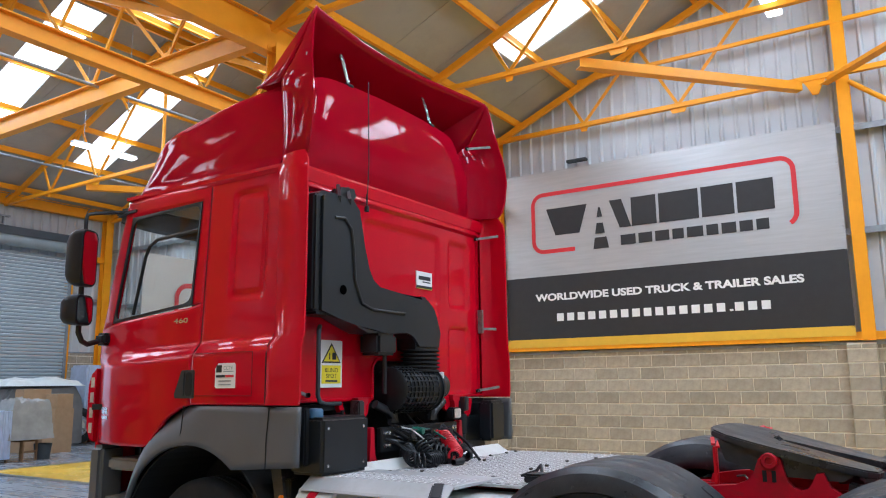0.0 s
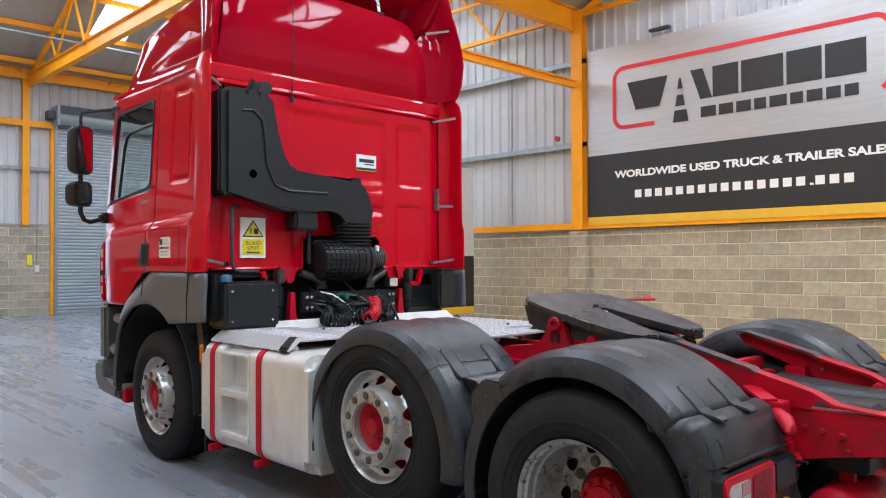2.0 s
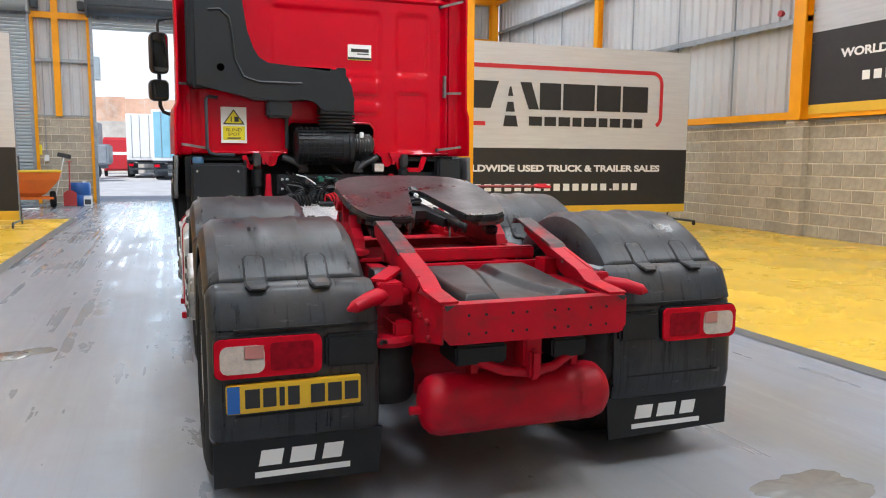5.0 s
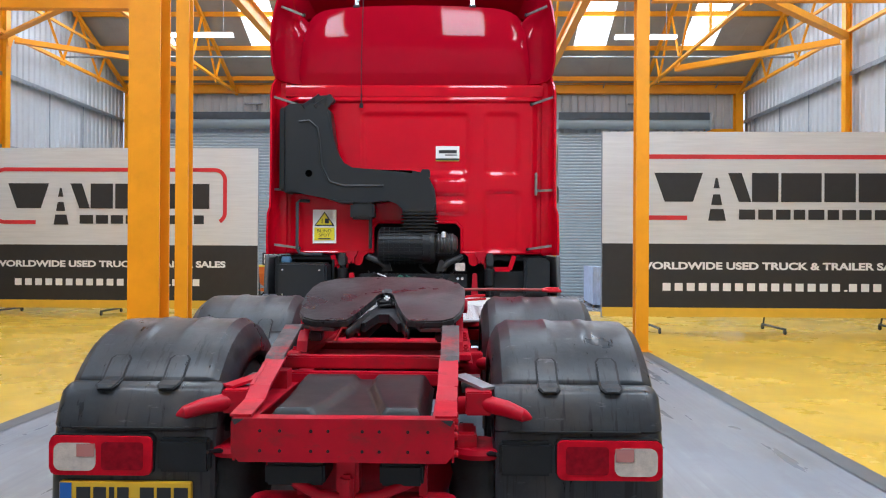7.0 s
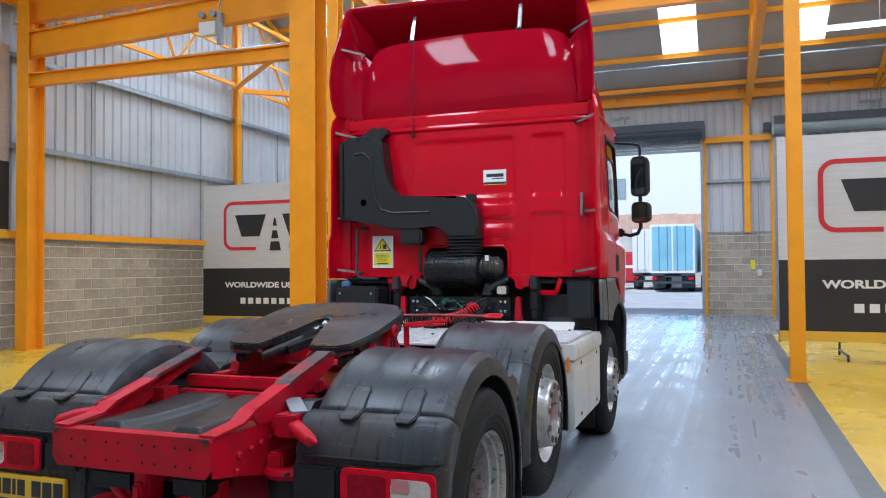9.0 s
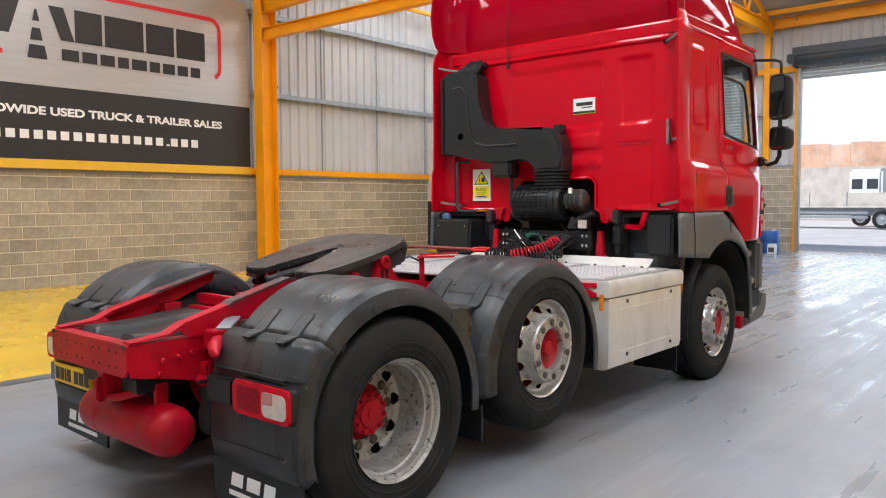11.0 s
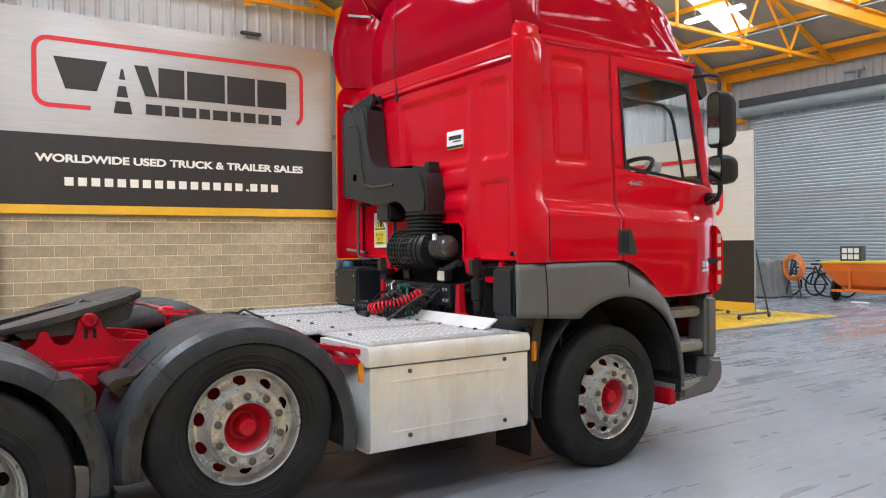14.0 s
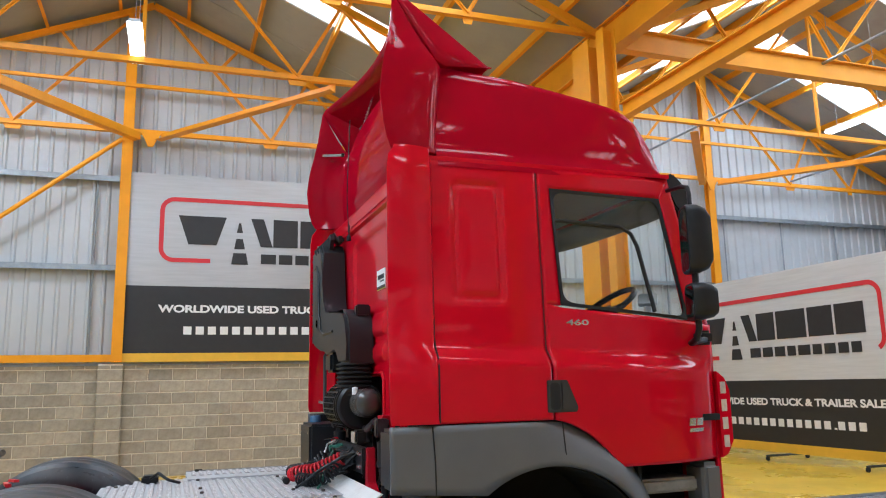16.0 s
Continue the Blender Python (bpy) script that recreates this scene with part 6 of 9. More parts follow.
    # badges as plain bars
    for y0, y1, z0, z1 in ((4.685, 4.745, 1.375, 1.42), (4.755, 4.815, 1.375, 1.42), (4.685, 4.815, 1.338, 1.36)):
        bm = bmesh.new()
        rows = [[bm.verts.new((s * (cab_x(y0 + (y1 - y0) * i / 6, z) + o), y0 + (y1 - y0) * i / 6 + 0.006 * (z > z0), z)) for z, o in ((z0, -0.004), (z0, 0.004), (z1, 0.004), (z1, -0.004))] for i in range(7)]
        for a, b in zip(rows, rows[1:]):
            for i in range(4):
                bm.faces.new((a[i], a[(i + 1) % 4], b[(i + 1) % 4], b[i]))
        bm.faces.new(rows[0])
        bm.faces.new(rows[-1][::-1])
        part("badge_bar", bm, M["chrome"], door)
    up = Matrix(((0, 0, s, s * (cab_x(3.97, 2.0) + 0.005)), (s, 0, 0, 3.972), (0, 1, 0, 1.999), (0, 0, 0, 1)))
    words("460", 0.034, 0.150, up, M["chrome"], door, "power_figures", 0.02)
    # shut lines
    bm = bmesh.new()
    tube(bm, [(s * (cab_x(3.757, z) - 0.004), 3.757 + (0.03 * smooth01((1.84 - z) / 0.15)), z) for z in [1.44 + 1.5 * i / 30 for i in range(31)]], 0.0045, 5)
    part("shut_line", bm, M["redgap"], truck)
    bm = bmesh.new()
    tube(bm, [(s * (cab_x(3.07, z) - 0.0), 3.075, z) for z in [1.45 + 1.5 * i / 30 for i in range(31)]], 0.005, 5)
    part("shut_line", bm, M["blackwell"], truck)
    # grey arch panel
    bm = bmesh.new()
    gx = lambda y, z: (s * (1.282 + 0.008 * smooth01((1.4 - z) / 0.2) - 0.05 * max(0, (y - 4.2) / 0.3)), y, z)
    patch(bm, line((2.80, 1.10), (3.3324, 1.0632)), line((2.80, 1.437), (3.0192, 1.437)), 14, 8, gx)
    rows = []
    for k in range(41):
        a = radians(126 - 128 * k / 40)
        c, sn = math.cos(a), math.sin(a)
        ro = 0.937 / sn if a > math.pi / 2 else 0.755 + 0.182 * sn
        roll = smooth01((math.pi / 2 - a + 0.15) / 0.5)
        row = []
        for j in range(9):
            f = j / 8
            x, y, z = gx((3.735 + 0.685 * c) * (1 - f) + (3.70 + ro * c) * f, (0.505 + 0.69 * sn) * (1 - f) + (0.50 + ro * sn) * f)
            row.append(bm.verts.new((x - s * roll * (0.085 * (j / 8) ** 2.2 - 0.02 * (1 - j / 8)), y, z)))
        rows.append(row)
    for a, b in zip(rows, rows[1:]):
        for j in range(8):
            bm.faces.new((a[j], b[j], b[j + 1], a[j + 1]))
    bmesh.ops.remove_doubles(bm, verts=bm.verts, dist=0.003)
    shell(part("wheel_arch_panel", bm, M["greypanel"], truck, "grey plastic wheel arch panel", True), 0.03, out=(s, 0, 0))
    for yy in (3.03, 3.80):
        bm = bmesh.new()
        tube(bm, [(s * 1.283, yy, 1.435), (s * 1.291, yy + 0.01, 1.25), (s * 1.291, yy + 0.012, 1.085 if yy < 3.3 else 1.205)], 0.004, 5)
        part("panel_joint", bm, M["blackwell"], truck)
    # entry steps
    bm = bmesh.new()
    prism(bm, [(4.44, 0.36), (4.84, 0.39), (4.93, 0.47), (4.95, 0.54), (4.94, 0.65), (4.80, 0.66), (4.78, 0.50), (4.46, 0.46)], s * 1.10, s * 1.235)
    bmesh.ops.bevel(bm, geom=[e for e in bm.edges if all(abs(abs(v.co.x) - 1.235) < 1e-4 for v in e.verts)], offset=0.025, segments=3, affect="EDGES", clamp_overlap=True)
    st = part("step_housing", bm, M["greypanel"], truck, "grey plastic entry step housing", True)
    bm = bmesh.new()
    box(bm, min(s * 1.0, s * 1.20), max(s * 1.0, s * 1.20), 4.79, 4.93, 0.655, 1.15, 0.03, 3)
    part("step_column", bm, M["greypanel"], st, "", True)
    bm = bmesh.new()
    box(bm, min(s * 0.8, s * 0.84), max(s * 0.8, s * 0.84), 4.30, 4.9, 0.4, 1.17)
    box(bm, min(s * 0.8, s * 1.2), max(s * 0.8, s * 1.2), 4.33, 4.35, 0.60, 1.17)
    part("step_back", bm, M["blackwell"], st)
    for z, d in ((0.515, 1.228), (0.80, 1.165), (1.065, 1.135)):
        bm = bmesh.new()
        box(bm, min(s * 0.86, s * d), max(s * 0.86, s * d), 4.38, 4.80, z - 0.085, z, 0.018, 3)
        part("step_tread", bm, M["tread"], st, "worn ribbed step tread")
    for i in range(6):
        for j in range(3):
            bm = bmesh.new()
            box(bm, min(s * (1.05 + 0.06 * j), s * (1.085 + 0.06 * j)), max(s * (1.05 + 0.06 * j), s * (1.085 + 0.06 * j)), 4.46 + 0.055 * i, 4.49 + 0.055 * i, 0.514, 0.517)
            part("tread_hole", bm, M["blackwell"], st)
    bm = bmesh.new()
    box(bm, min(s * 0.9, s * 1.2), max(s * 0.9, s * 1.2), 4.34, 4.42, 0.34, 0.46, 0.01)
    part("step_bracket", bm, M["redframe"], truck)
    # headlight/grille edge
    bm = bmesh.new()
    prism(bm, [(4.985, 1.17), (4.985, 1.70), (5.04, 1.66), (5.075, 1.58), (5.075, 1.27), (5.03, 1.19)], s * 1.02, s * 1.145)
    gr = part("corner_deflector", bm, M["red"], truck, "red corner air deflector")
    for z in (1.225, 1.335, 1.445, 1.555):
        bm = bmesh.new()
        box(bm, min(s * 1.06, s * 1.148), max(s * 1.06, s * 1.148), 4.998, 5.05, z, z + 0.085, 0.006)
        part("corner_lens", bm, M["lamp_clear"], gr, "pale corner lamp lens")
    # rear side fairing
    bm = bmesh.new()
    sec = [(1.206, 3.078), (1.236, 3.06), (1.256, 3.0), (1.264, 2.92), (1.262, 2.84), (1.252, 2.800), (1.236, 2.802), (1.234, 2.86), (1.226, 2.94), (1.19, 2.985), (1.14, 3.0)]
    zs = [1.447, 1.455, 1.49, 1.6, 1.80, 1.86, 2.2, 2.6, 2.85, 2.93, 2.975, 3.0]
    rows = []
    for z in zs:
        pull = 0.03 * smooth01((z - 2.88) / 0.12)
        lowpull = 0.012 * smooth01((1.47 - z) / 0.03)
        row = []
        for i, (x, y) in enumerate(sec):
            k = smooth01((z - 1.77) / 0.12) * (0.064 if i < 3 else 0.03) - (0.05 if i < 3 else 0.022) if i < 8 else 0
            row.append(bm.verts.new((s * (x - k - pull * (1 if i < 9 else 0)), y + lowpull + (0.05 * smooth01((z - 2.9) / 0.1) if i in (4, 5, 6) else 0), z)))
        rows.append(row)
    for a, b in zip(rows, rows[1:]):
        for j in range(len(sec) - 1):
            bm.faces.new((a[j], a[j + 1], b[j + 1], b[j]))
    part("side_fairing", bm, M["red"], truck, "red rear side fairing", True)
    # upper side wing between roof deflector and spoiler
    bm = bmesh.new()
    wing = [(2.985, 1.135, 3.125, 1.205, 2.835), (3.03, 1.133, 3.127, 1.222, 2.81), (3.12, 1.131, 3.13, 1.236, 2.785), (3.30, 1.130, 3.14, 1.240, 2.765),
            (3.44, 1.129, 3.155, 1.234, 2.78), (3.54, 1.128, 3.166, 1.224, 2.80), (3.60, 1.127, 3.12, 1.214, 2.815), (3.68, 1.124, 3.06, 1.198, 2.83),
            (3.76, 1.120, 3.005, 1.176, 2.847), (3.84, 1.120, 2.96, 1.165, 2.855), (3.92, 1.118, 2.912, 1.142, 2.868), (3.99, 1.110, 2.880, 1.116, 2.876)]
    rows = []
    for z, xf, yf, xr, yr in wing:
        high = smooth01((z - 3.5) / 0.2)
        sec = [(xf - 0.05 * (1 - high) - 0.01, yf + 0.03 * (1 - high)), (xf, yf)]
        for f, o in ((0.06, 0.006), (0.2, 0.010), (0.45, 0.012), (0.7, 0.009), (0.9, 0.004)):
            sec.append((xf + (xr - xf) * f ** 0.75 + o * (1 - 0.8 * high), yf + (yr - yf) * f))
        inner = [(xr - 0.03, yr + 0.10), (xr - 0.09, yr + 0.20), (1.02, 3.075), (0.93, 3.10)]
        tuck = [(xr + (xf - xr) * f - 0.02, yr + (yf - yr) * f) for f in (0.3, 0.6, 0.9, 1.0)]
        sec += [(xr, yr), (xr - 0.016, yr + 0.002)] + [(p[0] + (t_[0] - p[0]) * high, p[1] + (t_[1] - p[1]) * high) for p, t_ in zip(inner, tuck)]
        rows.append([bm.verts.new((s * u, v, z)) for u, v in sec])
    for a, b in zip(rows, rows[1:]):
        for j in range(len(rows[0]) - 1):
            bm.faces.new((a[j], a[j + 1], b[j + 1], b[j]))
    bm.faces.new(rows[0])
    part("upper_side_fairing", bm, M["redfairing"], truck, "red side wing below the roof spoiler", True)
    # small stays
    for a, b in (((1.0, 3.04, 3.60), (1.2, 2.87, 3.64)), ((1.05, 2.995, 2.79), (1.225, 2.86, 2.83)), ((1.10, 2.99, 2.02), (1.225, 2.90, 2.02)), ((1.02, 2.985, 1.50), (1.22, 2.88, 1.53))):
        bm = bmesh.new()
        bar(bm, (s * a[0], a[1], a[2]), (s * b[0], b[1], b[2]), 0.010, 0.020)
        part("fairing_stay", bm, M["staysteel"], truck)
        bm = bmesh.new()
        lathe(bm, [(-0.012, 0.016), (0.008, 0.016), (0.012, 0.001)], 10, "y", (s * a[0], a[1] - 0.01, a[2]))
        part("stay_fixing", bm, M["blackplastic"], truck)
    bm = bmesh.new()
    box(bm, min(s * 1.08, s * 1.10), max(s * 1.08, s * 1.10), 2.95, 3.0, 1.98, 2.18, 0.003)
    part("stay_plate", bm, M["staysteel"], truck)

# back panel
CUT = (-0.36, 0.43, 1.30, 1.735)


def back_y(x, z):
    y = 3.0
    for rect, d in (((-0.47, 0.50, 2.17, 2.72), 0.02), ((0.63, 0.95, 2.16, 2.72), 0.02), ((0.16, 0.49, 1.97, 2.13), -0.022), ((0.16, 0.49, 1.80, 1.93), -0.022), ((0.62, 0.95, 1.47, 2.02), 0.02)):
        y += press(x, z, rect, d, 0.03, 0.045)
    y -= 0.022 * smooth01((z - 2.80) / 0.02) * smooth01((2.865 - z) / 0.012)
    y += 0.02 * smooth01((abs(x) - 1.05) / 0.06)
    return y


bm = bmesh.new()
nx, nz = 116, 72
gx_ = [-1.15 + 2.3 * i / nx for i in range(nx + 1)]
gz_ = [1.46 + 1.42 * j / nz for j in range(nz + 1)]
grid = {}
for i, x in enumerate(gx_):
    for j, z in enumerate(gz_):
        grid[i, j] = bm.verts.new((x, back_y(x, z), z))
for i in range(nx):
    for j in range(nz):
        x, z = (gx_[i] + gx_[i + 1]) / 2, (gz_[j] + gz_[j + 1]) / 2
        if CUT[0] < x < CUT[1] and z < CUT[3] and not (min(x - CUT[0], CUT[1] - x) + (CUT[3] - z) < 0.05):
            continue
        bm.faces.new((grid[i, j], grid[i + 1, j], grid[i + 1, j + 1], grid[i, j + 1]))
bmesh.ops.delete(bm, geom=[v for v in bm.verts if not v.link_faces], context="VERTS")
shell(part("cab_back", bm, M["red"], truck, "red pressed cab back panel", True), 0.025, out=(0, -1, 0))
# edge lip of the cut-out and the lower brackets
bm = bmesh.new()
cutline = [(CUT[0], 1.46), (CUT[0], CUT[3] - 0.05), (CUT[0] + 0.05, CUT[3]), (CUT[1] - 0.05, CUT[3]), (CUT[1], CUT[3] - 0.05), (CUT[1], 1.46)]
tube(bm, [(x, 2.995, z) for x, z in cutline], 0.012, 8)
tube(bm, [(-1.13, 2.995, 1.465), (CUT[0], 2.995, 1.465)], 0.012, 8)
tube(bm, [(CUT[1], 2.995, 1.465), (1.13, 2.995, 1.465)], 0.012, 8)
part("panel_lip", bm, M["red"], truck, "", True)
for x in (-0.49, 0.54):
    bm = bmesh.new()
    prism(bm, [(x - 0.10, 1.47), (x + 0.10, 1.47), (x + 0.05, 1.43), (x + 0.04, 1.37), (x + 0.015, 1.35), (x - 0.015, 1.35), (x - 0.04, 1.37), (x - 0.05, 1.43)], 2.96, 2.99, "y")
    part("cab_lock_bracket", bm, M["red"], truck)
bm = bmesh.new()
for a, b in (((0.62, 2.985, 1.44), (0.66, 2.985, 1.32)), ((0.66, 2.985, 1.32), (0.86, 2.985, 1.32)), ((0.86, 2.985, 1.32), (0.90, 2.985, 1.44))):
    bar(bm, a, b, 0.04, 0.035, up=(0, 1, 0))
part("cab_floor_frame", bm, M["red"], truck)
bm = bmesh.new()
for a, b in (((-0.72, 2.985, 1.44), (-0.68, 2.985, 1.34)), ((-0.68, 2.985, 1.34), (-0.58, 2.985, 1.34))):
    bar(bm, a, b, 0.04, 0.035, up=(0, 1, 0))
part("cab_floor_frame", bm, M["red"], truck)
# roof, floor, front and interior
bm = bmesh.new()
box(bm, -1.165, 1.165, 3.0, 4.72, 2.94, 2.965)
prism(bm, [(2.986, 2.86), (3.03, 2.86), (3.06, 2.95), (3.0, 2.962), (2.985, 2.955), (2.980, 2.94)], -1.15, 1.15)
part("cab_roof", bm, M["red"], truck)
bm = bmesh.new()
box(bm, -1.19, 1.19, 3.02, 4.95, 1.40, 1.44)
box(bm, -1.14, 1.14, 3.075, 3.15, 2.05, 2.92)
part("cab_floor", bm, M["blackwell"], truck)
bm = bmesh.new()
box(bm, -1.14, 1.14, 3.03, 4.68, 2.90, 2.93)
box(bm, -1.12, 1.12, 3.05, 3.55, 2.45, 2.52, 0.02)
part("headliner", bm, M["headliner"], truck)
bm = bmesh.new()
patch(bm, line((-1.10, 2.0), (1.10, 2.0)), line((-1.06, 2.93), (1.06, 2.93)), 12, 6, lambda x, z: (x, 5.06 - 0.34 * (z - 2.0) - 0.10 * (x / 1.1) ** 2, z))
ws = part("windscreen", bm, M["glass"], truck, "clear windscreen")
ws.visible_shadow = False
bm = bmesh.new()
patch(bm, line((-1.12, 0.75), (1.12, 0.75)), line((-1.10, 2.0), (1.10, 2.0)), 16, 12, lambda x, z: (x, 5.08 - 0.10 * (x / 1.1) ** 4, z))
shell(part("front_panel", bm, M["red"], truck, "red cab front panel", True), 0.03, 0)
bm = bmesh.new()
box(bm, -1.06, 1.06, 4.86, 5.12, 0.40, 0.78, 0.05, 3)
part("front_bumper", bm, M["greypanel"], truck, "grey front bumper", True)
bm = bmesh.new()
patch(bm, line((-1.1, 2.80), (1.1, 2.80)), line((-1.08, 2.97), (1.08, 2.97)), 16, 4, lambda x, z: (x, 5.02 - 0.6 * (z - 2.80) - 0.16 * (x / 1.1) ** 4, z))
shell(part("sun_visor", bm, M["blackplastic"], truck, "dark exterior sun visor", True), 0.012, 0)
bm = bmesh.new()
box(bm, -1.1, 1.1, 4.45, 4.95, 1.75, 2.03, 0.06, 3)
part("dashboard", bm, M["blackplastic"], truck, "", True)
bm = bmesh.new()
ring = [(0.225 * math.cos(k * math.tau / 24), 0.225 * math.sin(k * math.tau / 24), 0) for k in range(25)]
tube(bm, [pose(0.62, 4.53, 2.15, 35, 0, 0) @ Vector(p) for p in ring], 0.02, 8)
tube(bm, [(0.62, 4.53, 2.15), (0.62, 4.66, 1.96)], 0.035, 8)
tube(bm, [pose(0.62, 4.53, 2.15, 35, 0, 0) @ Vector(p) for p in ((-0.22, 0, 0), (0, -0.02, -0.02), (0.22, 0, 0))], 0.018, 8)
part("steering_wheel", bm, M["blackplastic"], truck, "", True)
bm = bmesh.new()
box(bm, -0.07, 0.07, -0.02, 0.02, -0.045, 0.045, 0.01, 2, pose(0.58, 4.90, 2.215, -20, 0, 40))
box(bm, -0.02, 0.02, -0.02, 0.02, -0.24, -0.04, 0.006, 2, pose(0.58, 4.90, 2.215, 0, 0, 40))
part("dash_unit", bm, M["lampbody"], truck, "pale unit on a stalk above the dashboard", True)
for x in (-0.62, 0.62):
    bm = bmesh.new()
    box(bm, x - 0.24, x + 0.24, 3.62, 4.1, 1.70, 1.86, 0.05, 3)
    box(bm, x - 0.23, x + 0.23, 3.56, 3.70, 1.80, 2.42, 0.05, 3, pose(0, 0, 0, 0, 0, 0))
    box(bm, x - 0.13, x + 0.13, 3.58, 3.68, 2.44, 2.60, 0.04, 3)
    part("cab_seat", bm, M["seat"], truck, "dark cloth cab seat", True)

# roof fairing
bm = bmesh.new()
secs = [(3.13, 1.118, 3.60), (3.30, 1.118, 3.60), (3.70, 1.116, 3.577), (4.0, 1.112, 3.537), (4.25, 1.104, 3.502), (4.42, 1.090, 3.476), (4.52, 1.072, 3.450), (4.60, 1.058, 3.40), (4.66, 1.048, 3.33), (4.72, 1.042, 3.24), (4.78, 1.036, 3.13), (4.83, 1.03, 3.02), (4.86, 1.03, 2.935)]
rows = []
for y, w, top in secs:
    half = [(w + 0.052, 2.905), (w + 0.050, 2.935), (w + 0.036, 2.965), (w + 0.014, 3.005), (w + 0.003, 3.04), (w, 3.06)]
    half += [(w - 0.075 * f ** 1.3, 3.06 + (top - 0.10 - 3.06) * f) for f in (0.12, 0.25, 0.4, 0.55, 0.7, 0.85, 1.0)]
    half += [(w - 0.165 + 0.09 * math.cos(radians(p)), top - 0.10 + 0.10 * math.sin(radians(p))) for p in (18, 36, 54, 72, 90)]
    wc = w - 0.165
    half += [(wc * (1 - f), top + 0.09 * (1 - (1 - f) ** 2)) for f in (0.1, 0.2, 0.35, 0.5, 0.65, 0.8, 0.9)]
    if top < 3.35:
        k = (top - 2.905) / (3.35 - 2.905)
        flat = [(u, 2.905 + (min(v, 3.06) - 2.905) if v <= 3.06 else 3.06 + (v - 3.06) * (3.35 - 3.06) / max(0.05, top - 3.06)) for u, v in half] if top > 3.12 else half
        half = [(u, 2.905 + (v - 2.905) * k) for u, v in flat] if top > 3.12 else [(u, 2.905 + (top - 2.905) * i / (len(half) - 1)) for i, (u, v) in enumerate(half)]
    full = [(1, u, v) for u, v in half] + [(1, 0.0, half[-1][1] + 0.002)] + [(-1, u, v) for u, v in half[::-1]]
    bow = smooth01((y - 4.1) / 0.6)
    rows.append([bm.verts.new((sg * u, y + 0.14 * (1 - min(1, u / w) ** 2) * bow, v)) for sg, u, v in full])
for a, b in zip(rows, rows[1:]):
    for k in range(len(a) - 1):
        bm.faces.new((a[k], a[k + 1], b[k + 1], b[k]))
part("roof_fairing", bm, M["redfairing"], truck, "dark red high roof air deflector", True)
# its closed back
bm = bmesh.new()
rows = []
for j in range(17):
    v = j / 16
    z = 3.05 + 0.65 * v
    w = 1.045 - 0.075 * v
    row = []
    for i in range(41):
        u = -1 + i / 20
        drop = (0.04 * u * u + 0.09 * abs(u) ** 12) * smooth01((v - 0.5) / 0.5)
        y = 3.0 - 0.16 * v * (1 - v) + 0.07 * v + 0.04 * abs(u) ** 14 + 0.02 * u * u
        row.append(bm.verts.new((w * u, y, z - drop)))
    rows.append(row)
under = [bm.verts.new((v.co.x * 0.94, 3.075, 2.885)) for v in rows[0]]
lip = [bm.verts.new((v.co.x * 0.97, v.co.y + 0.08, v.co.z + 0.012)) for v in rows[-1]]
for a, b in zip([under] + rows, rows + [lip]):
    for i in range(40):
        bm.faces.new((a[i], a[i + 1], b[i + 1], b[i]))
part("fairing_back", bm, M["redfairing"], truck, "dark red rounded back of the roof deflector", True)
# roof spoiler: a wedge hollowed towards the middle of its rear edge, with sloping ends
bm = bmesh.new()
rows = []
for j in range(13):
    v = j / 12
    row = []
    for i in range(37):
        u = (i - 18) / 16
        q = max(-1, min(1, u))
        w = 0.93 + 0.165 * v
        y = (3.60 - 0.03 * q * q) * (1 - v) + (3.07 - 0.18 * q * q) * v
        z = (3.70 - 0.045 * q * q) * (1 - v) + (4.06 - 0.025 * q ** 4 - 0.02 * q * q) * v
        x = q * w
        if abs(u) > 1:
            f = (abs(u) - 1) * 8
            ex = [(0.96, 3.58, 3.645), (1.122, 3.17, 3.545), (1.115, 2.878, 3.985)]
            cx, cy, cz = Vector(ex[0]).lerp(Vector(ex[1]), v / 0.55) if v < 0.55 else Vector(ex[1]).lerp(Vector(ex[2]), (v - 0.55) / 0.45)
            sx = 1 if u > 0 else -1
            x, y, z = x + (sx * cx - x) * f, y + (cy - y) * f, z + (cz - z) * f
        row.append(bm.verts.new((x, y, z)))
    rows.append(row)
for a, b in zip(rows, rows[1:]):
    for i in range(36):
        bm.faces.new((a[i], a[i + 1], b[i + 1], b[i]))
sp = shell(part("roof_spoiler", bm, M["redfairing"], truck, "dark red fixed roof spoiler", True), 0.012, 0)
for x in (-0.53, 0.52):
    bm = bmesh.new()
    bar(bm, (x, 3.09, 3.68), (x, 3.17, 3.955), 0.035, 0.008)
    for k in range(6):
        lathe(bm, [(-0.001, 0.0075), (0.0, 0.001)], 8, "y", (x, 3.088 + 0.0075 * k, 3.705 + 0.0258 * k))
    part("spoiler_stay", bm, M["chrome"], sp, "drilled steel stay")
    bm = bmesh.new()
    lathe(bm, [(-0.03, 0.02), (0.03, 0.02)], 10, "x", (x, 3.09, 3.69))
    part("stay_pivot", bm, M["blackplastic"], sp)

# aerial
bm = bmesh.new()
tube(bm, [(-0.468, 2.965, 2.78), (-0.468, 2.95, 3.1), (-0.462, 2.96, 3.45), (-0.455, 2.97, 3.72)], 0.004, 5)
lathe(bm, [(2.755, 0.018), (2.79, 0.016), (2.80, 0.006), (2.88, 0.007)], 10, "z", (-0.468, 2.965, 0))
part("aerial", bm, M["blackplastic"], truck, "thin black aerial")
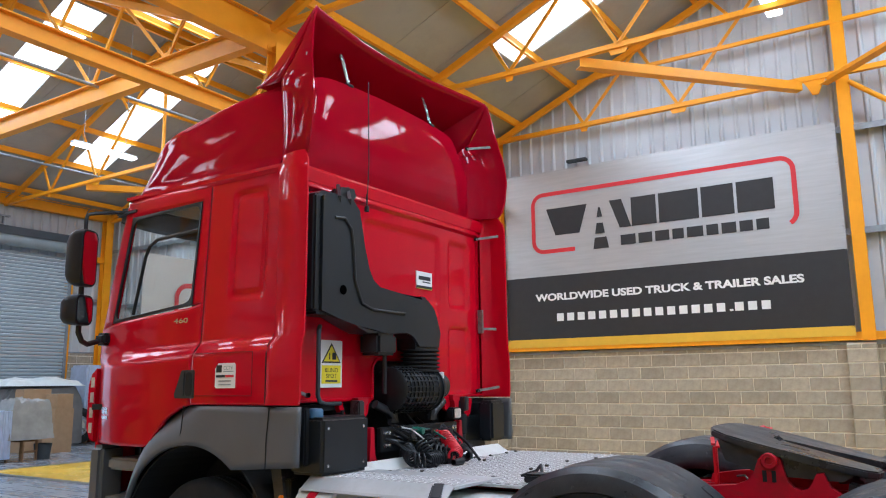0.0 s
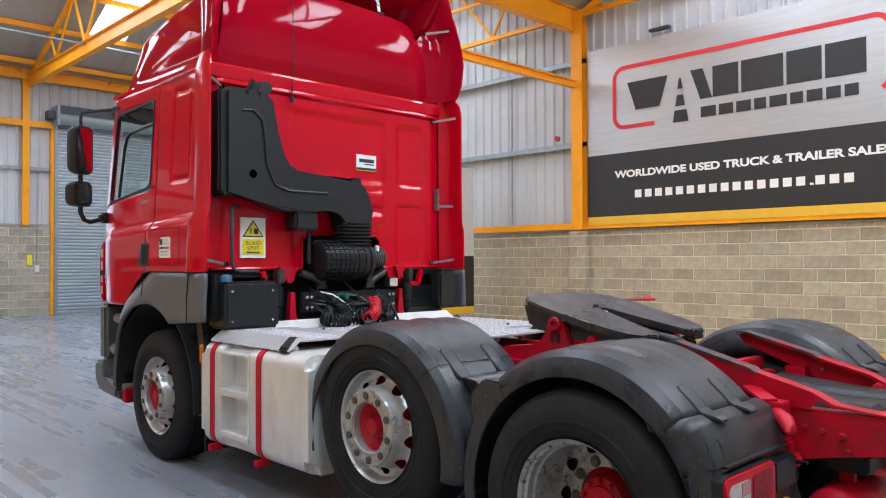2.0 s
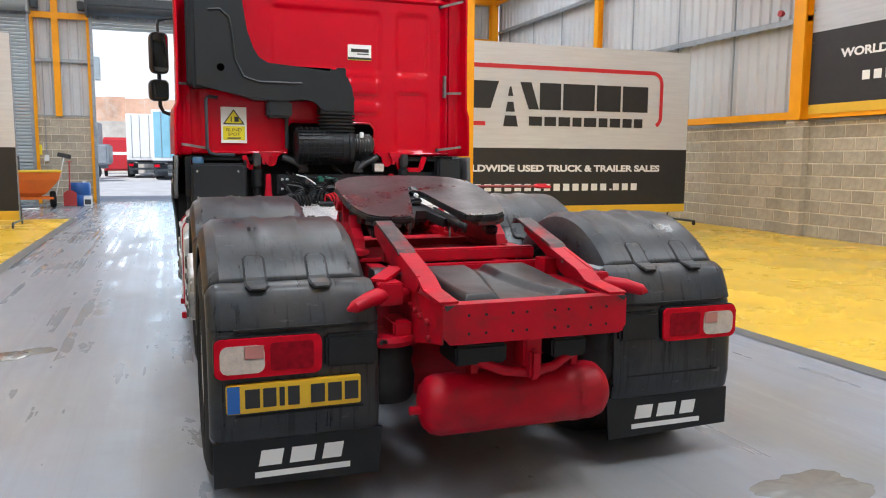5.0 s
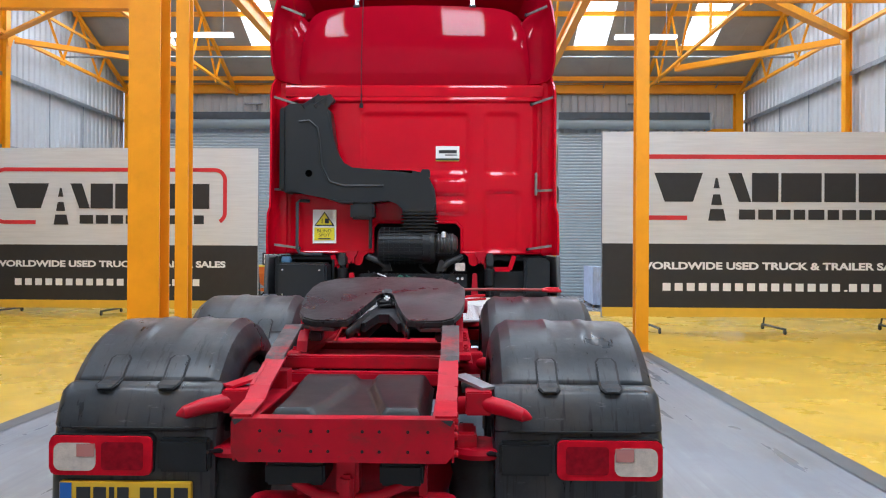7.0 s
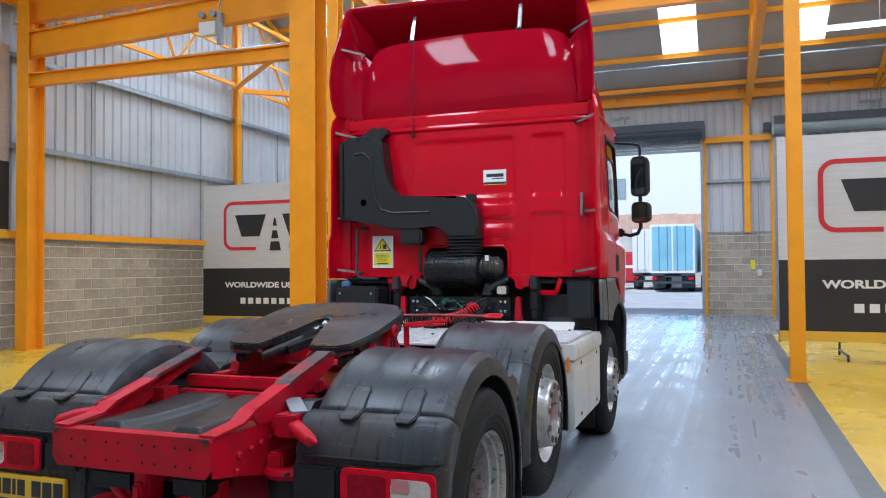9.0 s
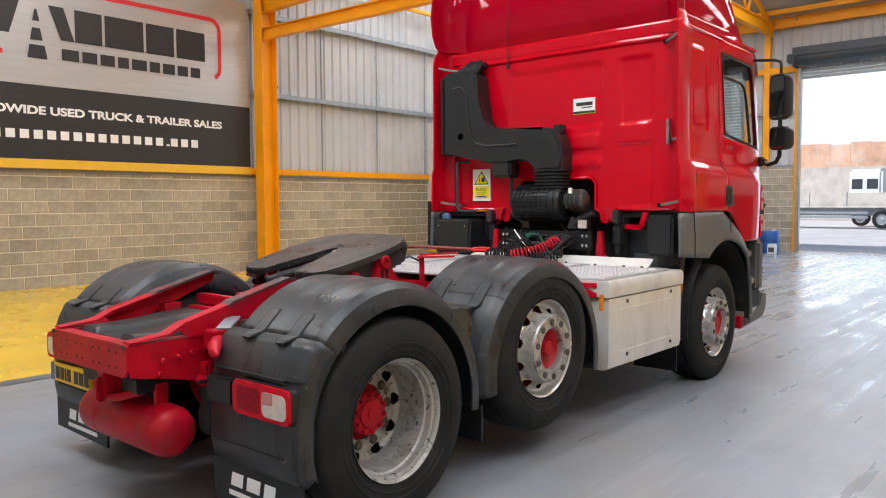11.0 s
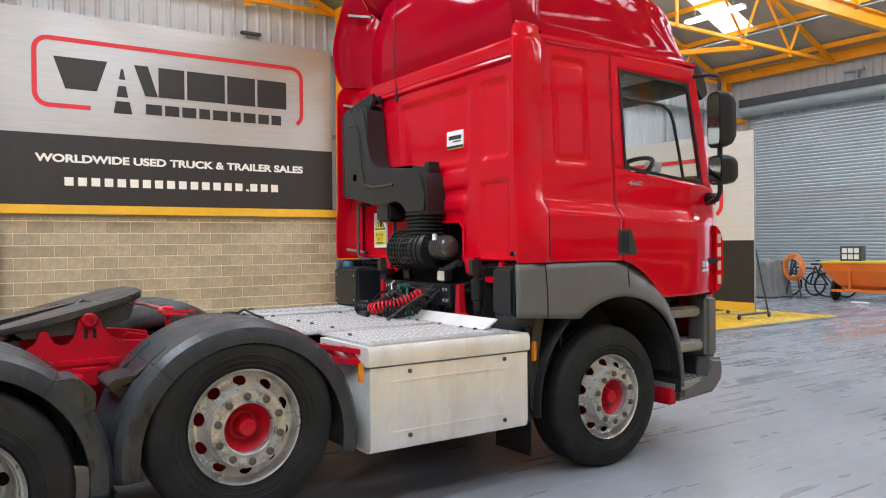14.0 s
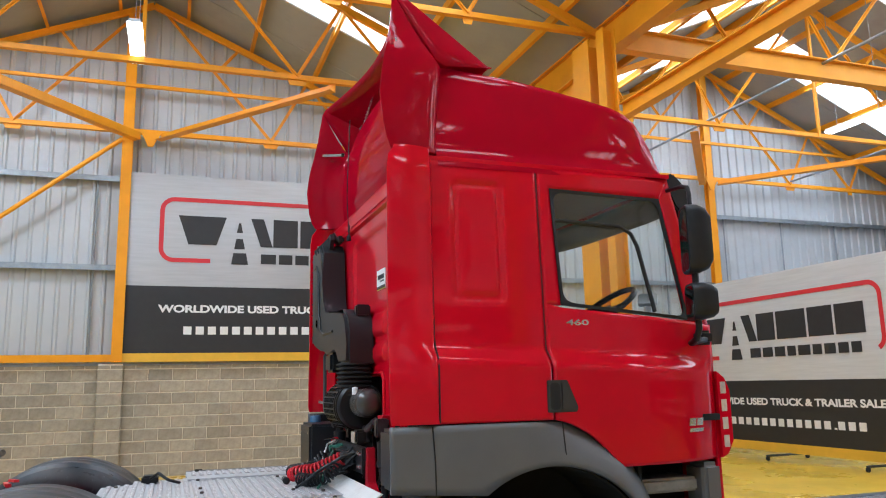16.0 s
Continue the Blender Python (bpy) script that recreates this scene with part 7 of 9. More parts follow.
# stickers and sign
bm = bmesh.new()
box(bm, 0.197, 0.408, 3.012, 3.03, 2.286, 2.42)
stk = part("company_sticker", bm, M["whiteprint"], truck, "small white company sticker")
for x0, x1, z0, z1, mt in ((0.225, 0.385, 2.355, 2.385, "blackprint"), (0.28, 0.385, 2.335, 2.345, "darkmetal"), (0.197, 0.408, 2.290, 2.310, "blackprint"), (0.197, 0.408, 2.286, 2.291, "signyellow")):
    bm = bmesh.new()
    box(bm, x0, x1, 3.0105, 3.013, z0, z1)
    part("sticker_bar", bm, M[mt], stk)
bm = bmesh.new()
box(bm, -0.90, -0.69, 2.985, 3.0, 1.545, 1.845)
sg = part("blind_spot_sign", bm, M["whiteprint"], truck, "yellow and white blind spot warning sign")
bm = bmesh.new()
box(bm, -0.885, -0.705, 2.9825, 2.986, 1.57, 1.685)
part("sign_field", bm, M["signyellow"], sg)
bm = bmesh.new()
prism(bm, [(-0.885, 1.70), (-0.705, 1.70), (-0.795, 1.828)], 2.9825, 2.986, "y")
part("sign_triangle_edge", bm, M["blackprint"], sg)
bm = bmesh.new()
prism(bm, [(-0.868, 1.71), (-0.722, 1.71), (-0.795, 1.812)], 2.981, 2.983, "y")
part("sign_triangle", bm, M["signyellow"], sg)
bm = bmesh.new()
box(bm, -0.79, -0.755, 2.979, 2.9815, 1.722, 1.765)
part("sign_pictogram", bm, M["blackprint"], sg)
bm = bmesh.new()
box(bm, -0.82, -0.812, 2.979, 2.9815, 1.722, 1.765)
part("sign_pictogram", bm, M["blackprint"], sg)
for tx, z in (("BLIND", 1.655), ("SPOT", 1.618)):
    words(tx, 0.026, 0.125 if tx == "BLIND" else 0.10, pose(-0.795, 2.9815, z, 90, 0, 0), M["blackprint"], sg)
bm = bmesh.new()
box(bm, -0.85, -0.74, 2.9805, 2.9825, 1.58, 1.592)
part("sign_bar", bm, M["darkmetal"], sg)

# ---- air intake on the cab back ----
DUCT = [(-1.12, 1.985), (-1.12, 2.735), (-1.08, 2.76), (-0.80, 2.77), (-0.72, 2.70), (-0.685, 2.45), (-0.66, 2.30), (-0.61, 2.225), (-0.53, 2.18), (0.0, 2.18), (0.08, 2.165), (0.15, 2.11), (0.19, 2.03), (0.205, 1.93), (0.205, 1.80), (-0.085, 1.80), (-0.09, 1.88), (-0.13, 1.915), (-0.22, 1.915), (-0.42, 1.895), (-0.62, 1.895), (-0.74, 1.93), (-0.90, 1.985)]
bm = bmesh.new()
prism(bm, DUCT, 2.80, 2.985, "y")
bmesh.ops.bevel(bm, geom=[e for e in bm.edges if all(abs(v.co.y - 2.80) < 1e-5 for v in e.verts)], offset=0.024, segments=4, affect="EDGES", clamp_overlap=True)
du = part("air_intake_duct", bm, M["duct"], truck, "dark grey moulded air intake duct", True)
bm = bmesh.new()
tube(bm, [(-0.99, 2.797, 2.60), (-0.90, 2.796, 2.61), (-0.83, 2.796, 2.55), (-0.81, 2.796, 2.44), (-0.79, 2.796, 2.22), (-0.72, 2.796, 2.08), (-0.60, 2.796, 2.045), (-0.25, 2.797, 2.045)], 0.010, 8)
part("moulded_rib", bm, M["duct"], du, "", True)
# flat black disc: shade inside the hole is put into its colour
bm = bmesh.new()
lathe(bm, [(2.799, 0.031), (2.796, 0.030), (2.7985, 0.027), (2.7985, 0.001)], 24, "y", (-0.902, 0, 2.15))
part("drain_hole", bm, M["void"], du, "", True)
bm = bmesh.new()
box(bm, -1.165, -1.105, 2.81, 2.98, 2.0, 2.73, 0.015)
for z in [2.05 + 0.09 * i for i in range(8)]:
    box(bm, -1.122, -1.115, 2.797, 2.805, z, z + 0.01)
part("intake_grille", bm, M["blackplastic"], du, "", True)
for x in (-0.86, -0.76):
    bm = bmesh.new()
    bar(bm, (x - 0.09, 2.80, 2.72), (x + 0.03, 2.92, 2.84), 0.022, 0.06)
    part("duct_lug", bm, M["duct"], du)
bm = bmesh.new()
prism(bm, [(-0.93, 2.74), (-0.78, 2.70), (-0.70, 2.80), (-0.72, 2.85), (-0.84, 2.84)], 2.87, 2.90, "y")
part("duct_lug", bm, M["duct"], du)
bm = bmesh.new()
box(bm, -0.85, -0.70, 2.92, 2.98, 2.78, 2.84, 0.015)
part("duct_bracket", bm, M["duct"], du)
bm = bmesh.new()
box(bm, 0.07, 0.15, 2.88, 2.98, 2.12, 2.20, 0.01)
part("duct_bracket", bm, M["duct"], du)
bm = bmesh.new()
box(bm, -0.54, -0.33, 2.80, 2.97, 1.755, 1.90, 0.02)
tube(bm, [(-0.37, 2.88, 1.76), (-0.37, 2.88, 1.50)], 0.016, 8)
part("dust_box", bm, M["duct"], du, "", True)
bm = bmesh.new()
prof = []
for i in range(9):
    z = 1.81 - 0.029 * i
    prof += [(z, 0.136), (z - 0.007, 0.160), (z - 0.015, 0.160), (z - 0.022, 0.134)]
rings = []
for z, r in prof:
    rings.append([bm.verts.new((0.06 + u * r / 0.15, 2.885 + v * r / 0.15, z)) for u, v in rounded(0.30, 0.20, 0.08, 4)])
for a, b in zip(rings, rings[1:]):
    for k in range(len(a)):
        bm.faces.new((a[k], a[(k + 1) % len(a)], b[(k + 1) % len(a)], b[k]))
part("bellows", bm, M["rubber"], du, "black ribbed rubber bellows")
bm = bmesh.new()
lathe(bm, [(-0.30, 0.001), (-0.30, 0.13), (-0.285, 0.15), (-0.10, 0.155), (0.18, 0.155), (0.20, 0.14), (0.20, 0.001)], 40, "x", (0, 2.90, 1.525))
fl = part("air_filter", bm, M["blackplastic"], truck, "black ribbed air filter canister", True)
for k in range(26):
    a = k * math.tau / 26
    bm = bmesh.new()
    box(bm, -0.28, 0.10, -0.004, 0.004, 0.15, 0.163, m=Matrix.Translation((0, 2.90, 1.525)) @ Matrix.Rotation(a, 4, "X"))
    part("filter_rib", bm, M["blackplastic"], fl)
for u in (-0.25, -0.205, -0.16, -0.115, -0.07, -0.025, 0.02, 0.09, 0.15):
    bm = bmesh.new()
    lathe(bm, [(u, 0.153), (u, 0.163), (u + 0.008, 0.163), (u + 0.008, 0.153)], 40, "x", (0, 2.90, 1.525))
    part("filter_ring", bm, M["blackplastic"], fl)
bm = bmesh.new()
prof = [(0.20, 0.08)]
for i in range(6):
    u = 0.22 + 0.025 * i
    prof += [(u, 0.082), (u + 0.006, 0.092), (u + 0.012, 0.092), (u + 0.018, 0.080)]
lathe(bm, prof + [(0.375, 0.075), (0.392, 0.058), (0.40, 0.03), (0.402, 0.001)], 28, "x", (0, 2.91, 1.545))
part("filter_hose", bm, M["flexhose"], fl, "grey ribbed flexible hose", True)
bm = bmesh.new()
lathe(bm, [(1.60, 0.018), (1.645, 0.018), (1.65, 0.001)], 10, "z", (0.275, 2.84, 0))
part("hose_cap", bm, M["whiteprint"], fl, "", True)
# grab rail
bm = bmesh.new()
tube(bm, [(-0.93, 2.97, 1.92), (-1.0, 2.90, 1.92), (-1.02, 2.89, 1.90), (-1.02, 2.89, 1.50), (-1.0, 2.89, 1.46), (-0.95, 2.89, 1.445), (-0.80, 2.90, 1.445)], 0.014, 8)
part("grab_rail", bm, M["darkmetal"], truck, "thin dark grab rail", True)
# engine back, plus black sheet added as shade for the hollow below the cab
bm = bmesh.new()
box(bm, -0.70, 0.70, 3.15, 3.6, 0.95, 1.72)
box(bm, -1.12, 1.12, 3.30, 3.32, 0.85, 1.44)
part("engine_block", bm, M["blackwell"], truck, "dark engine and a black sheet standing in for shade under the cab")
for k in range(7):
    bm = bmesh.new()
    a, b = random.uniform(-0.3, 0.35), random.uniform(1.15, 1.45)
    tube(bm, [(a, 3.14, b), (a + random.uniform(-.1, .1), 3.02, b - 0.05), (a + random.uniform(-.2, .2), 2.98, b - 0.2)], random.choice((0.02, 0.03, 0.014)), 8)
    part("engine_pipe", bm, M["greasy"], truck, "", True)
# near side fluid tank with blue cap
bm = bmesh.new()
box(bm, -1.16, -0.73, 2.72, 2.98, 1.045, 1.375, 0.02, 3)
tk = part("fluid_tank", bm, M["duct"], truck, "dark plastic fluid tank with blue cap", True)
bm = bmesh.new()
lathe(bm, [(1.37, 0.045), (1.41, 0.045), (1.425, 0.035), (1.428, 0.001)], 18, "z", (-1.10, 2.83, 0))
part("tank_cap", bm, M["bluecap"], tk, "blue cap", True)
for x, z in ((-1.11, 1.31), (-0.79, 1.31), (-1.11, 1.10), (-0.79, 1.10)):
    bm = bmesh.new()
    lathe(bm, [(2.721, 0.010), (2.716, 0.009), (2.714, 0.001)], 10, "y", (x, 0, z))
    part("tank_screw", bm, M["chrome"], tk)
bm = bmesh.new()
box(bm, -1.2, -1.155, 2.82, 3.0, 1.10, 1.43, 0.01)
part("tank_side", bm, M["blackplastic"], tk)
# off side dark mud wall
bm = bmesh.new()
box(bm, 0.98, 1.20, 2.82, 2.95, 1.10, 1.42, 0.02)
box(bm, 0.66, 1.18, 3.05, 3.08, 0.98, 1.30, 0.01)
part("mud_wall", bm, M["duct"], truck)
# cab suspension struts and mounting plates
for s in (1, -1):
    xx = -0.62 if s < 0 else 0.68
    bm = bmesh.new()
    lathe(bm, [(1.00, 0.012), (1.03, 0.024), (1.10, 0.024), (1.105, 0.032), (1.17, 0.034), (1.18, 0.046), (1.32, 0.046), (1.33, 0.030), (1.42, 0.030)], 18, "z", (xx, 2.93, 0))
    part("cab_damper", bm, M["blackplastic"], truck, "", True)
    bm = bmesh.new()
    box(bm, xx - 0.03, xx + 0.03, 2.87, 2.95, 1.35, 1.46, 0.008)
    part("cab_catch", bm, M["greasy"], truck)
    bm = bmesh.new()
    xh = xx + 0.075 * (1 if s < 0 else -1)
    prism(bm, [(xh - 0.055, 1.475), (xh + 0.055, 1.475), (xh + 0.045, 1.435), (xh + 0.03, 1.425), (xh + 0.026, 1.375), (xh + 0.008, 1.365), (xh, 1.395), (xh - 0.010, 1.365), (xh - 0.028, 1.375), (xh - 0.032, 1.425), (xh - 0.045, 1.435)], 2.92, 2.97, "y")
    part("cab_hook", bm, M["redframe"], truck, "red forked hook under the cab back")
    bm = bmesh.new()
    xr = -0.53 if s < 0 else 0.55
    prism(bm, [(xr - 0.022, 1.285), (xr + 0.018, 1.285), (xr + 0.024, 1.12), (xr + 0.03, 1.08), (xr + 0.11, 1.045), (xr + 0.12, 1.01), (xr - 0.06, 1.01), (xr - 0.03, 1.08)], 2.85, 2.90, "y")
    bmesh.ops.bevel(bm, geom=list(bm.edges), offset=0.005, segments=2, affect="EDGES", clamp_overlap=True)
    part("cab_tower", bm, M["redframe"], truck, "red cab mounting tower")
    bm = bmesh.new()
    tube(bm, [(s * 0.22 + 0.02, 2.93, 1.31), (s * 0.30 + 0.02, 2.92, 1.38), (s * 0.42 + 0.02, 2.94, 1.43)], 0.03, 10)
    prism(bm, [(s * 0.24 - 0.03, 1.30), (s * 0.24 + 0.06, 1.30), (s * 0.24 + 0.03, 1.40), (s * 0.24, 1.40)], 2.90, 2.93, "y")
    part("pipe_stub", bm, M["greasy"], truck, "", True)
bm = bmesh.new()
box(bm, -0.46, 0.48, 2.84, 2.88, 1.12, 1.28, 0.006)
hb = part("coupling_bracket", bm, M["blackplastic"], truck, "black bracket with hose couplings")
for x in (-0.42, -0.38, 0.40, 0.44):
    for z in (1.16, 1.24):
        bm = bmesh.new()
        lathe(bm, [(2.84, 0.014), (2.825, 0.013), (2.822, 0.001)], 10, "y", (x, 0, z))
        part("bracket_bolt", bm, M["chrome"], hb)
for i, (x, z, mt) in enumerate(((-0.22, 1.22, "greasy"), (-0.10, 1.24, "hosegreen"), (0.02, 1.23, "blackplastic"), (0.14, 1.21, "hosered"), (0.26, 1.22, "greasy"))):
    bm = bmesh.new()
    lathe(bm, [(2.84, 0.03), (2.80, 0.03), (2.79, 0.024), (2.75, 0.022), (2.748, 0.001)], 14, "y", (x, 0, z))
    part("hose_coupling", bm, M[mt], hb, "", True)
bm = bmesh.new()
for k in range(16):
    x0, x1 = random.uniform(-0.35, 0.35), random.uniform(-0.4, 0.4)
    z0 = random.uniform(1.1, 1.3)
    tube(bm, [(x0, 2.83, z0), ((x0 * 2 + x1) / 3, 2.76, z0 - random.uniform(0, .08)), ((x0 + 2 * x1) / 3, 2.77, z0 - random.uniform(0, .1)), (x1, 2.84, z0 - random.uniform(-.04, .1))], random.choice((0.006, 0.009, 0.012)), 6)
part("hose_tangle", bm, M["blackplastic"], truck)
bm = bmesh.new()
box(bm, 0.37, 0.47, 2.80, 2.87, 1.30, 1.385, 0.012)
wl = part("work_lamp", bm, M["blackplastic"], truck)
bm = bmesh.new()
prism(bm, [(0.42 + u, 1.3425 + v) for u, v in rounded(0.082, 0.068, 0.012)], 2.792, 2.80, "y")
part("lamp_lens", bm, M["lamp_clear"], wl, "square clear work lamp")


def coil(path, r, wire, turns, material, name, label):
    """A coiled hose wound round a path of points."""
    pts = [Vector(p) for p in path]
    ds = [0]
    for a, b in zip(pts, pts[1:]):
        ds.append(ds[-1] + (b - a).length)
    out, n = [], turns * 12
    for i in range(n + 1):
        d = ds[-1] * i / n
        k = max(j for j in range(len(pts) - 1) if ds[j] <= d + 1e-9)
        f = (d - ds[k]) / (ds[k + 1] - ds[k])
        p = pts[k].lerp(pts[k + 1], f)
        ax = (pts[min(k + 1, len(pts) - 1)] - pts[k]).normalized()
        if f > 0.5 and k + 2 < len(pts):
            ax = ax.lerp((pts[k + 2] - pts[k + 1]).normalized(), f - 0.5).normalized()
        u = ax.cross(Vector((0, 0.3, 1))).normalized()
        v = ax.cross(u)
        a = i / 12 * math.tau
        out.append(p + u * r * math.cos(a) + v * r * math.sin(a))
    bm = bmesh.new()
    tube(bm, out, wire, 6)
    return part(name, bm, material, truck, label, True)


coil([(0.20, 2.78, 1.20), (0.16, 2.72, 1.17), (0.08, 2.62, 1.12), (-0.02, 2.53, 1.10), (-0.10, 2.50, 1.08)], 0.04, 0.0078, 15, M["hosered"], "coiled_hose", "red coiled air hose")
coil([(-0.25, 2.78, 1.14), (-0.32, 2.70, 1.09), (-0.40, 2.62, 1.08), (-0.36, 2.54, 1.075), (-0.22, 2.56, 1.075)], 0.042, 0.0078, 17, M["blackplastic"], "coiled_hose", "black coiled electric cable")
coil([(0.10, 2.66, 1.07), (0.0, 2.60, 1.068), (-0.10, 2.58, 1.07), (-0.20, 2.62, 1.085), (-0.16, 2.74, 1.15)], 0.038, 0.0075, 16, M["blackplastic"], "coiled_hose", "black coiled electric cable")
coil([(-0.10, 2.74, 1.20), (-0.14, 2.66, 1.12), (-0.06, 2.56, 1.078), (0.06, 2.60, 1.075), (0.02, 2.72, 1.11)], 0.045, 0.008, 17, M["blackplastic"], "coiled_hose", "black coiled electric cable")
coil([(0.22, 2.74, 1.16), (0.27, 2.66, 1.09), (0.18, 2.57, 1.07), (0.08, 2.52, 1.072)], 0.036, 0.007, 14, M["blackplastic"], "coiled_hose", "black coiled electric cable")
for x0, z0, x1, y1, mt, r in ((-0.42, 1.20, -0.30, 2.50, "blackplastic", 0.011), (0.33, 1.24, 0.20, 2.48, "blackplastic", 0.010), (-0.05, 1.26, 0.30, 2.60, "hosegreen", 0.008), (-0.30, 1.28, 0.05, 2.66, "whiteprint", 0.006)):
    bm = bmesh.new()
    tube(bm, [(x0, 2.83, z0), (x0 * 0.8 + x1 * 0.2, 2.76, z0 - 0.02), ((x0 + x1) / 2, (2.76 + y1) / 2, z0 - 0.10), (x1 * 0.8 + x0 * 0.2, y1 + 0.04, 1.06), (x1, y1, 1.035)], r, 7)
    part("loose_cable", bm, M[mt], truck, "", True)
bm = bmesh.new()
lathe(bm, [(-0.05, 0.02), (0.0, 0.022), (0.05, 0.026), (0.06, 0.018), (0.061, 0.001)], 14, "x", (-0.12, 2.46, 1.05))
part("hose_plug", bm, M["blackplastic"], truck, "", True)
bm = bmesh.new()
box(bm, -0.72, -0.58, 1.55, 1.66, 1.02, 1.075, 0.012)
tube(bm, [(-0.6, 1.6, 1.05), (-0.5, 1.66, 1.10), (-0.44, 1.72, 1.06), (-0.48, 1.8, 1.03)], 0.01, 6)
part("hose_plug", bm, M["blackplastic"], truck, "", True)

# ---- mirrors ----
for s, mx, my in ((1, 1.41, 4.675), (-1, 1.385, 4.87)):
    mr = new("mirror_arm")
    mr.parent = truck
    mr["label"] = "black door mirrors on a tubular arm"
    bm = bmesh.new()
    box(bm, min(s * 1.12, s * 1.22), max(s * 1.12, s * 1.22), 4.82, 4.93, 1.865, 1.955, 0.02, 3)
    tube(bm, [(s * 1.20, 4.88, 1.90), (s * 1.30, my + 0.02, 1.87), (s * (mx - 0.03), my, 1.89), (s * mx, my, 1.95), (s * mx, my, 2.04)], 0.02, 10)
    part("arm_tube", bm, M["blackplastic"], mr, "", True)
    bm = bmesh.new()
    tube(bm, [(s * mx, my, 2.66), (s * mx, my, 2.78), (s * (mx - 0.01), my, 2.82), (s * (mx - 0.07), my, 2.84), (s * 1.10, 4.72, 2.87)], 0.014, 8)
    part("arm_tube", bm, M["blackplastic"], mr, "", True)
    bm = bmesh.new()
    tube(bm, [(s * mx, my, 2.2), (s * mx, my, 2.32)], 0.02, 8)
    part("arm_tube", bm, M["blackplastic"], mr, "", True)
    for cx, cz, w, h, nm in ((mx, 2.49, 0.175, 0.42, "main_mirror"), (mx + 0.01, 2.11, 0.185, 0.22, "wide_mirror")):
        bm = bmesh.new()
        rings = []
        for y, k in ((my - 0.05, 0.97), (my - 0.04, 1.0), (my + 0.02, 1.0), (my + 0.07, 0.9), (my + 0.10, 0.7)):
            rings.append([bm.verts.new((s * cx + u * k, y, cz + v * k)) for u, v in rounded(w, h, 0.05, 5)])
        for a, b in zip(rings, rings[1:]):
            for i in range(len(a)):
                bm.faces.new((a[i], a[(i + 1) % len(a)], b[(i + 1) % len(a)], b[i]))
        bm.faces.new(rings[0])
        bm.faces.new(rings[-1])
        bmesh.ops.transform(bm, matrix=Matrix.Translation((s * cx, my, 0)) @ Matrix.Rotation(radians(s * -20), 4, "Z") @ Matrix.Translation((-s * cx, -my, 0)), verts=bm.verts)
        hs = part(nm, bm, M["blackplastic"], mr, "black mirror housing", True)
        bm = bmesh.new()
        bm.faces.new([bm.verts.new((s * cx + u, my - 0.0525, cz + v)) for u, v in rounded(w - 0.03, h - 0.035, 0.04, 5)])
        bmesh.ops.transform(bm, matrix=Matrix.Translation((s * cx, my, 0)) @ Matrix.Rotation(radians(s * -20), 4, "Z") @ Matrix.Translation((-s * cx, -my, 0)), verts=bm.verts)
        part("mirror_glass", bm, M["mirror"], mr, "silvered mirror glass")
    bm = bmesh.new()
    if s < 0:
        box(bm, -1.17, -1.05, 4.55, 4.86, 2.80, 2.90, 0.04, 3)
        part("kerb_mirror", bm, M["blackplastic"], mr, "black kerb view mirror", True)
    else:
        prism(bm, [(4.70, 2.97), (4.80, 3.0), (4.90, 2.90), (4.95, 2.76), (4.86, 2.70), (4.79, 2.78)], 1.0, 1.11)
        bmesh.ops.bevel(bm, geom=list(bm.edges), offset=0.012, segments=2, affect="EDGES", clamp_overlap=True)
        part("visor_end", bm, M["blackplastic"], mr, "black moulded end of the sun visor", True)

# ---- block piers along the side walls ----
def pilaster(x, inward, y):
    p = thing("block_pier", "buff concrete block pier standing proud of the wall", "pier", "block piers", "structure")
    bm = bmesh.new()
    box(bm, min(x, x + inward * 0.137), max(x, x + inward * 0.137), y - 0.215, y + 0.215, 0, BLK_SIDE + 0.03)
    part("pier_core", bm, M["mortar"], p)
    if inward < 0:
        block_wall(p, (x - 0.14, y + 0.22, 0), -90, 0.44, BLK_SIDE, (0, 1))
        block_wall(p, (x, y + 0.22, 0), 180, 0.14, BLK_SIDE, (0, 1))
        block_wall(p, (x - 0.14, y - 0.22, 0), 0, 0.14, BLK_SIDE, (0, 1))
    else:
        block_wall(p, (x + 0.14, y - 0.22, 0), 90, 0.44, BLK_SIDE, (0, 1))
        block_wall(p, (x, y - 0.22, 0), 0, 0.14, BLK_SIDE, (0, 1))
        block_wall(p, (x + 0.14, y + 0.22, 0), 180, 0.14, BLK_SIDE, (0, 1))


for y in (0.85, YV + 0.02):
    pilaster(XR, -1, y)
for y in (0.62,):
    pilaster(XL, 1, y)


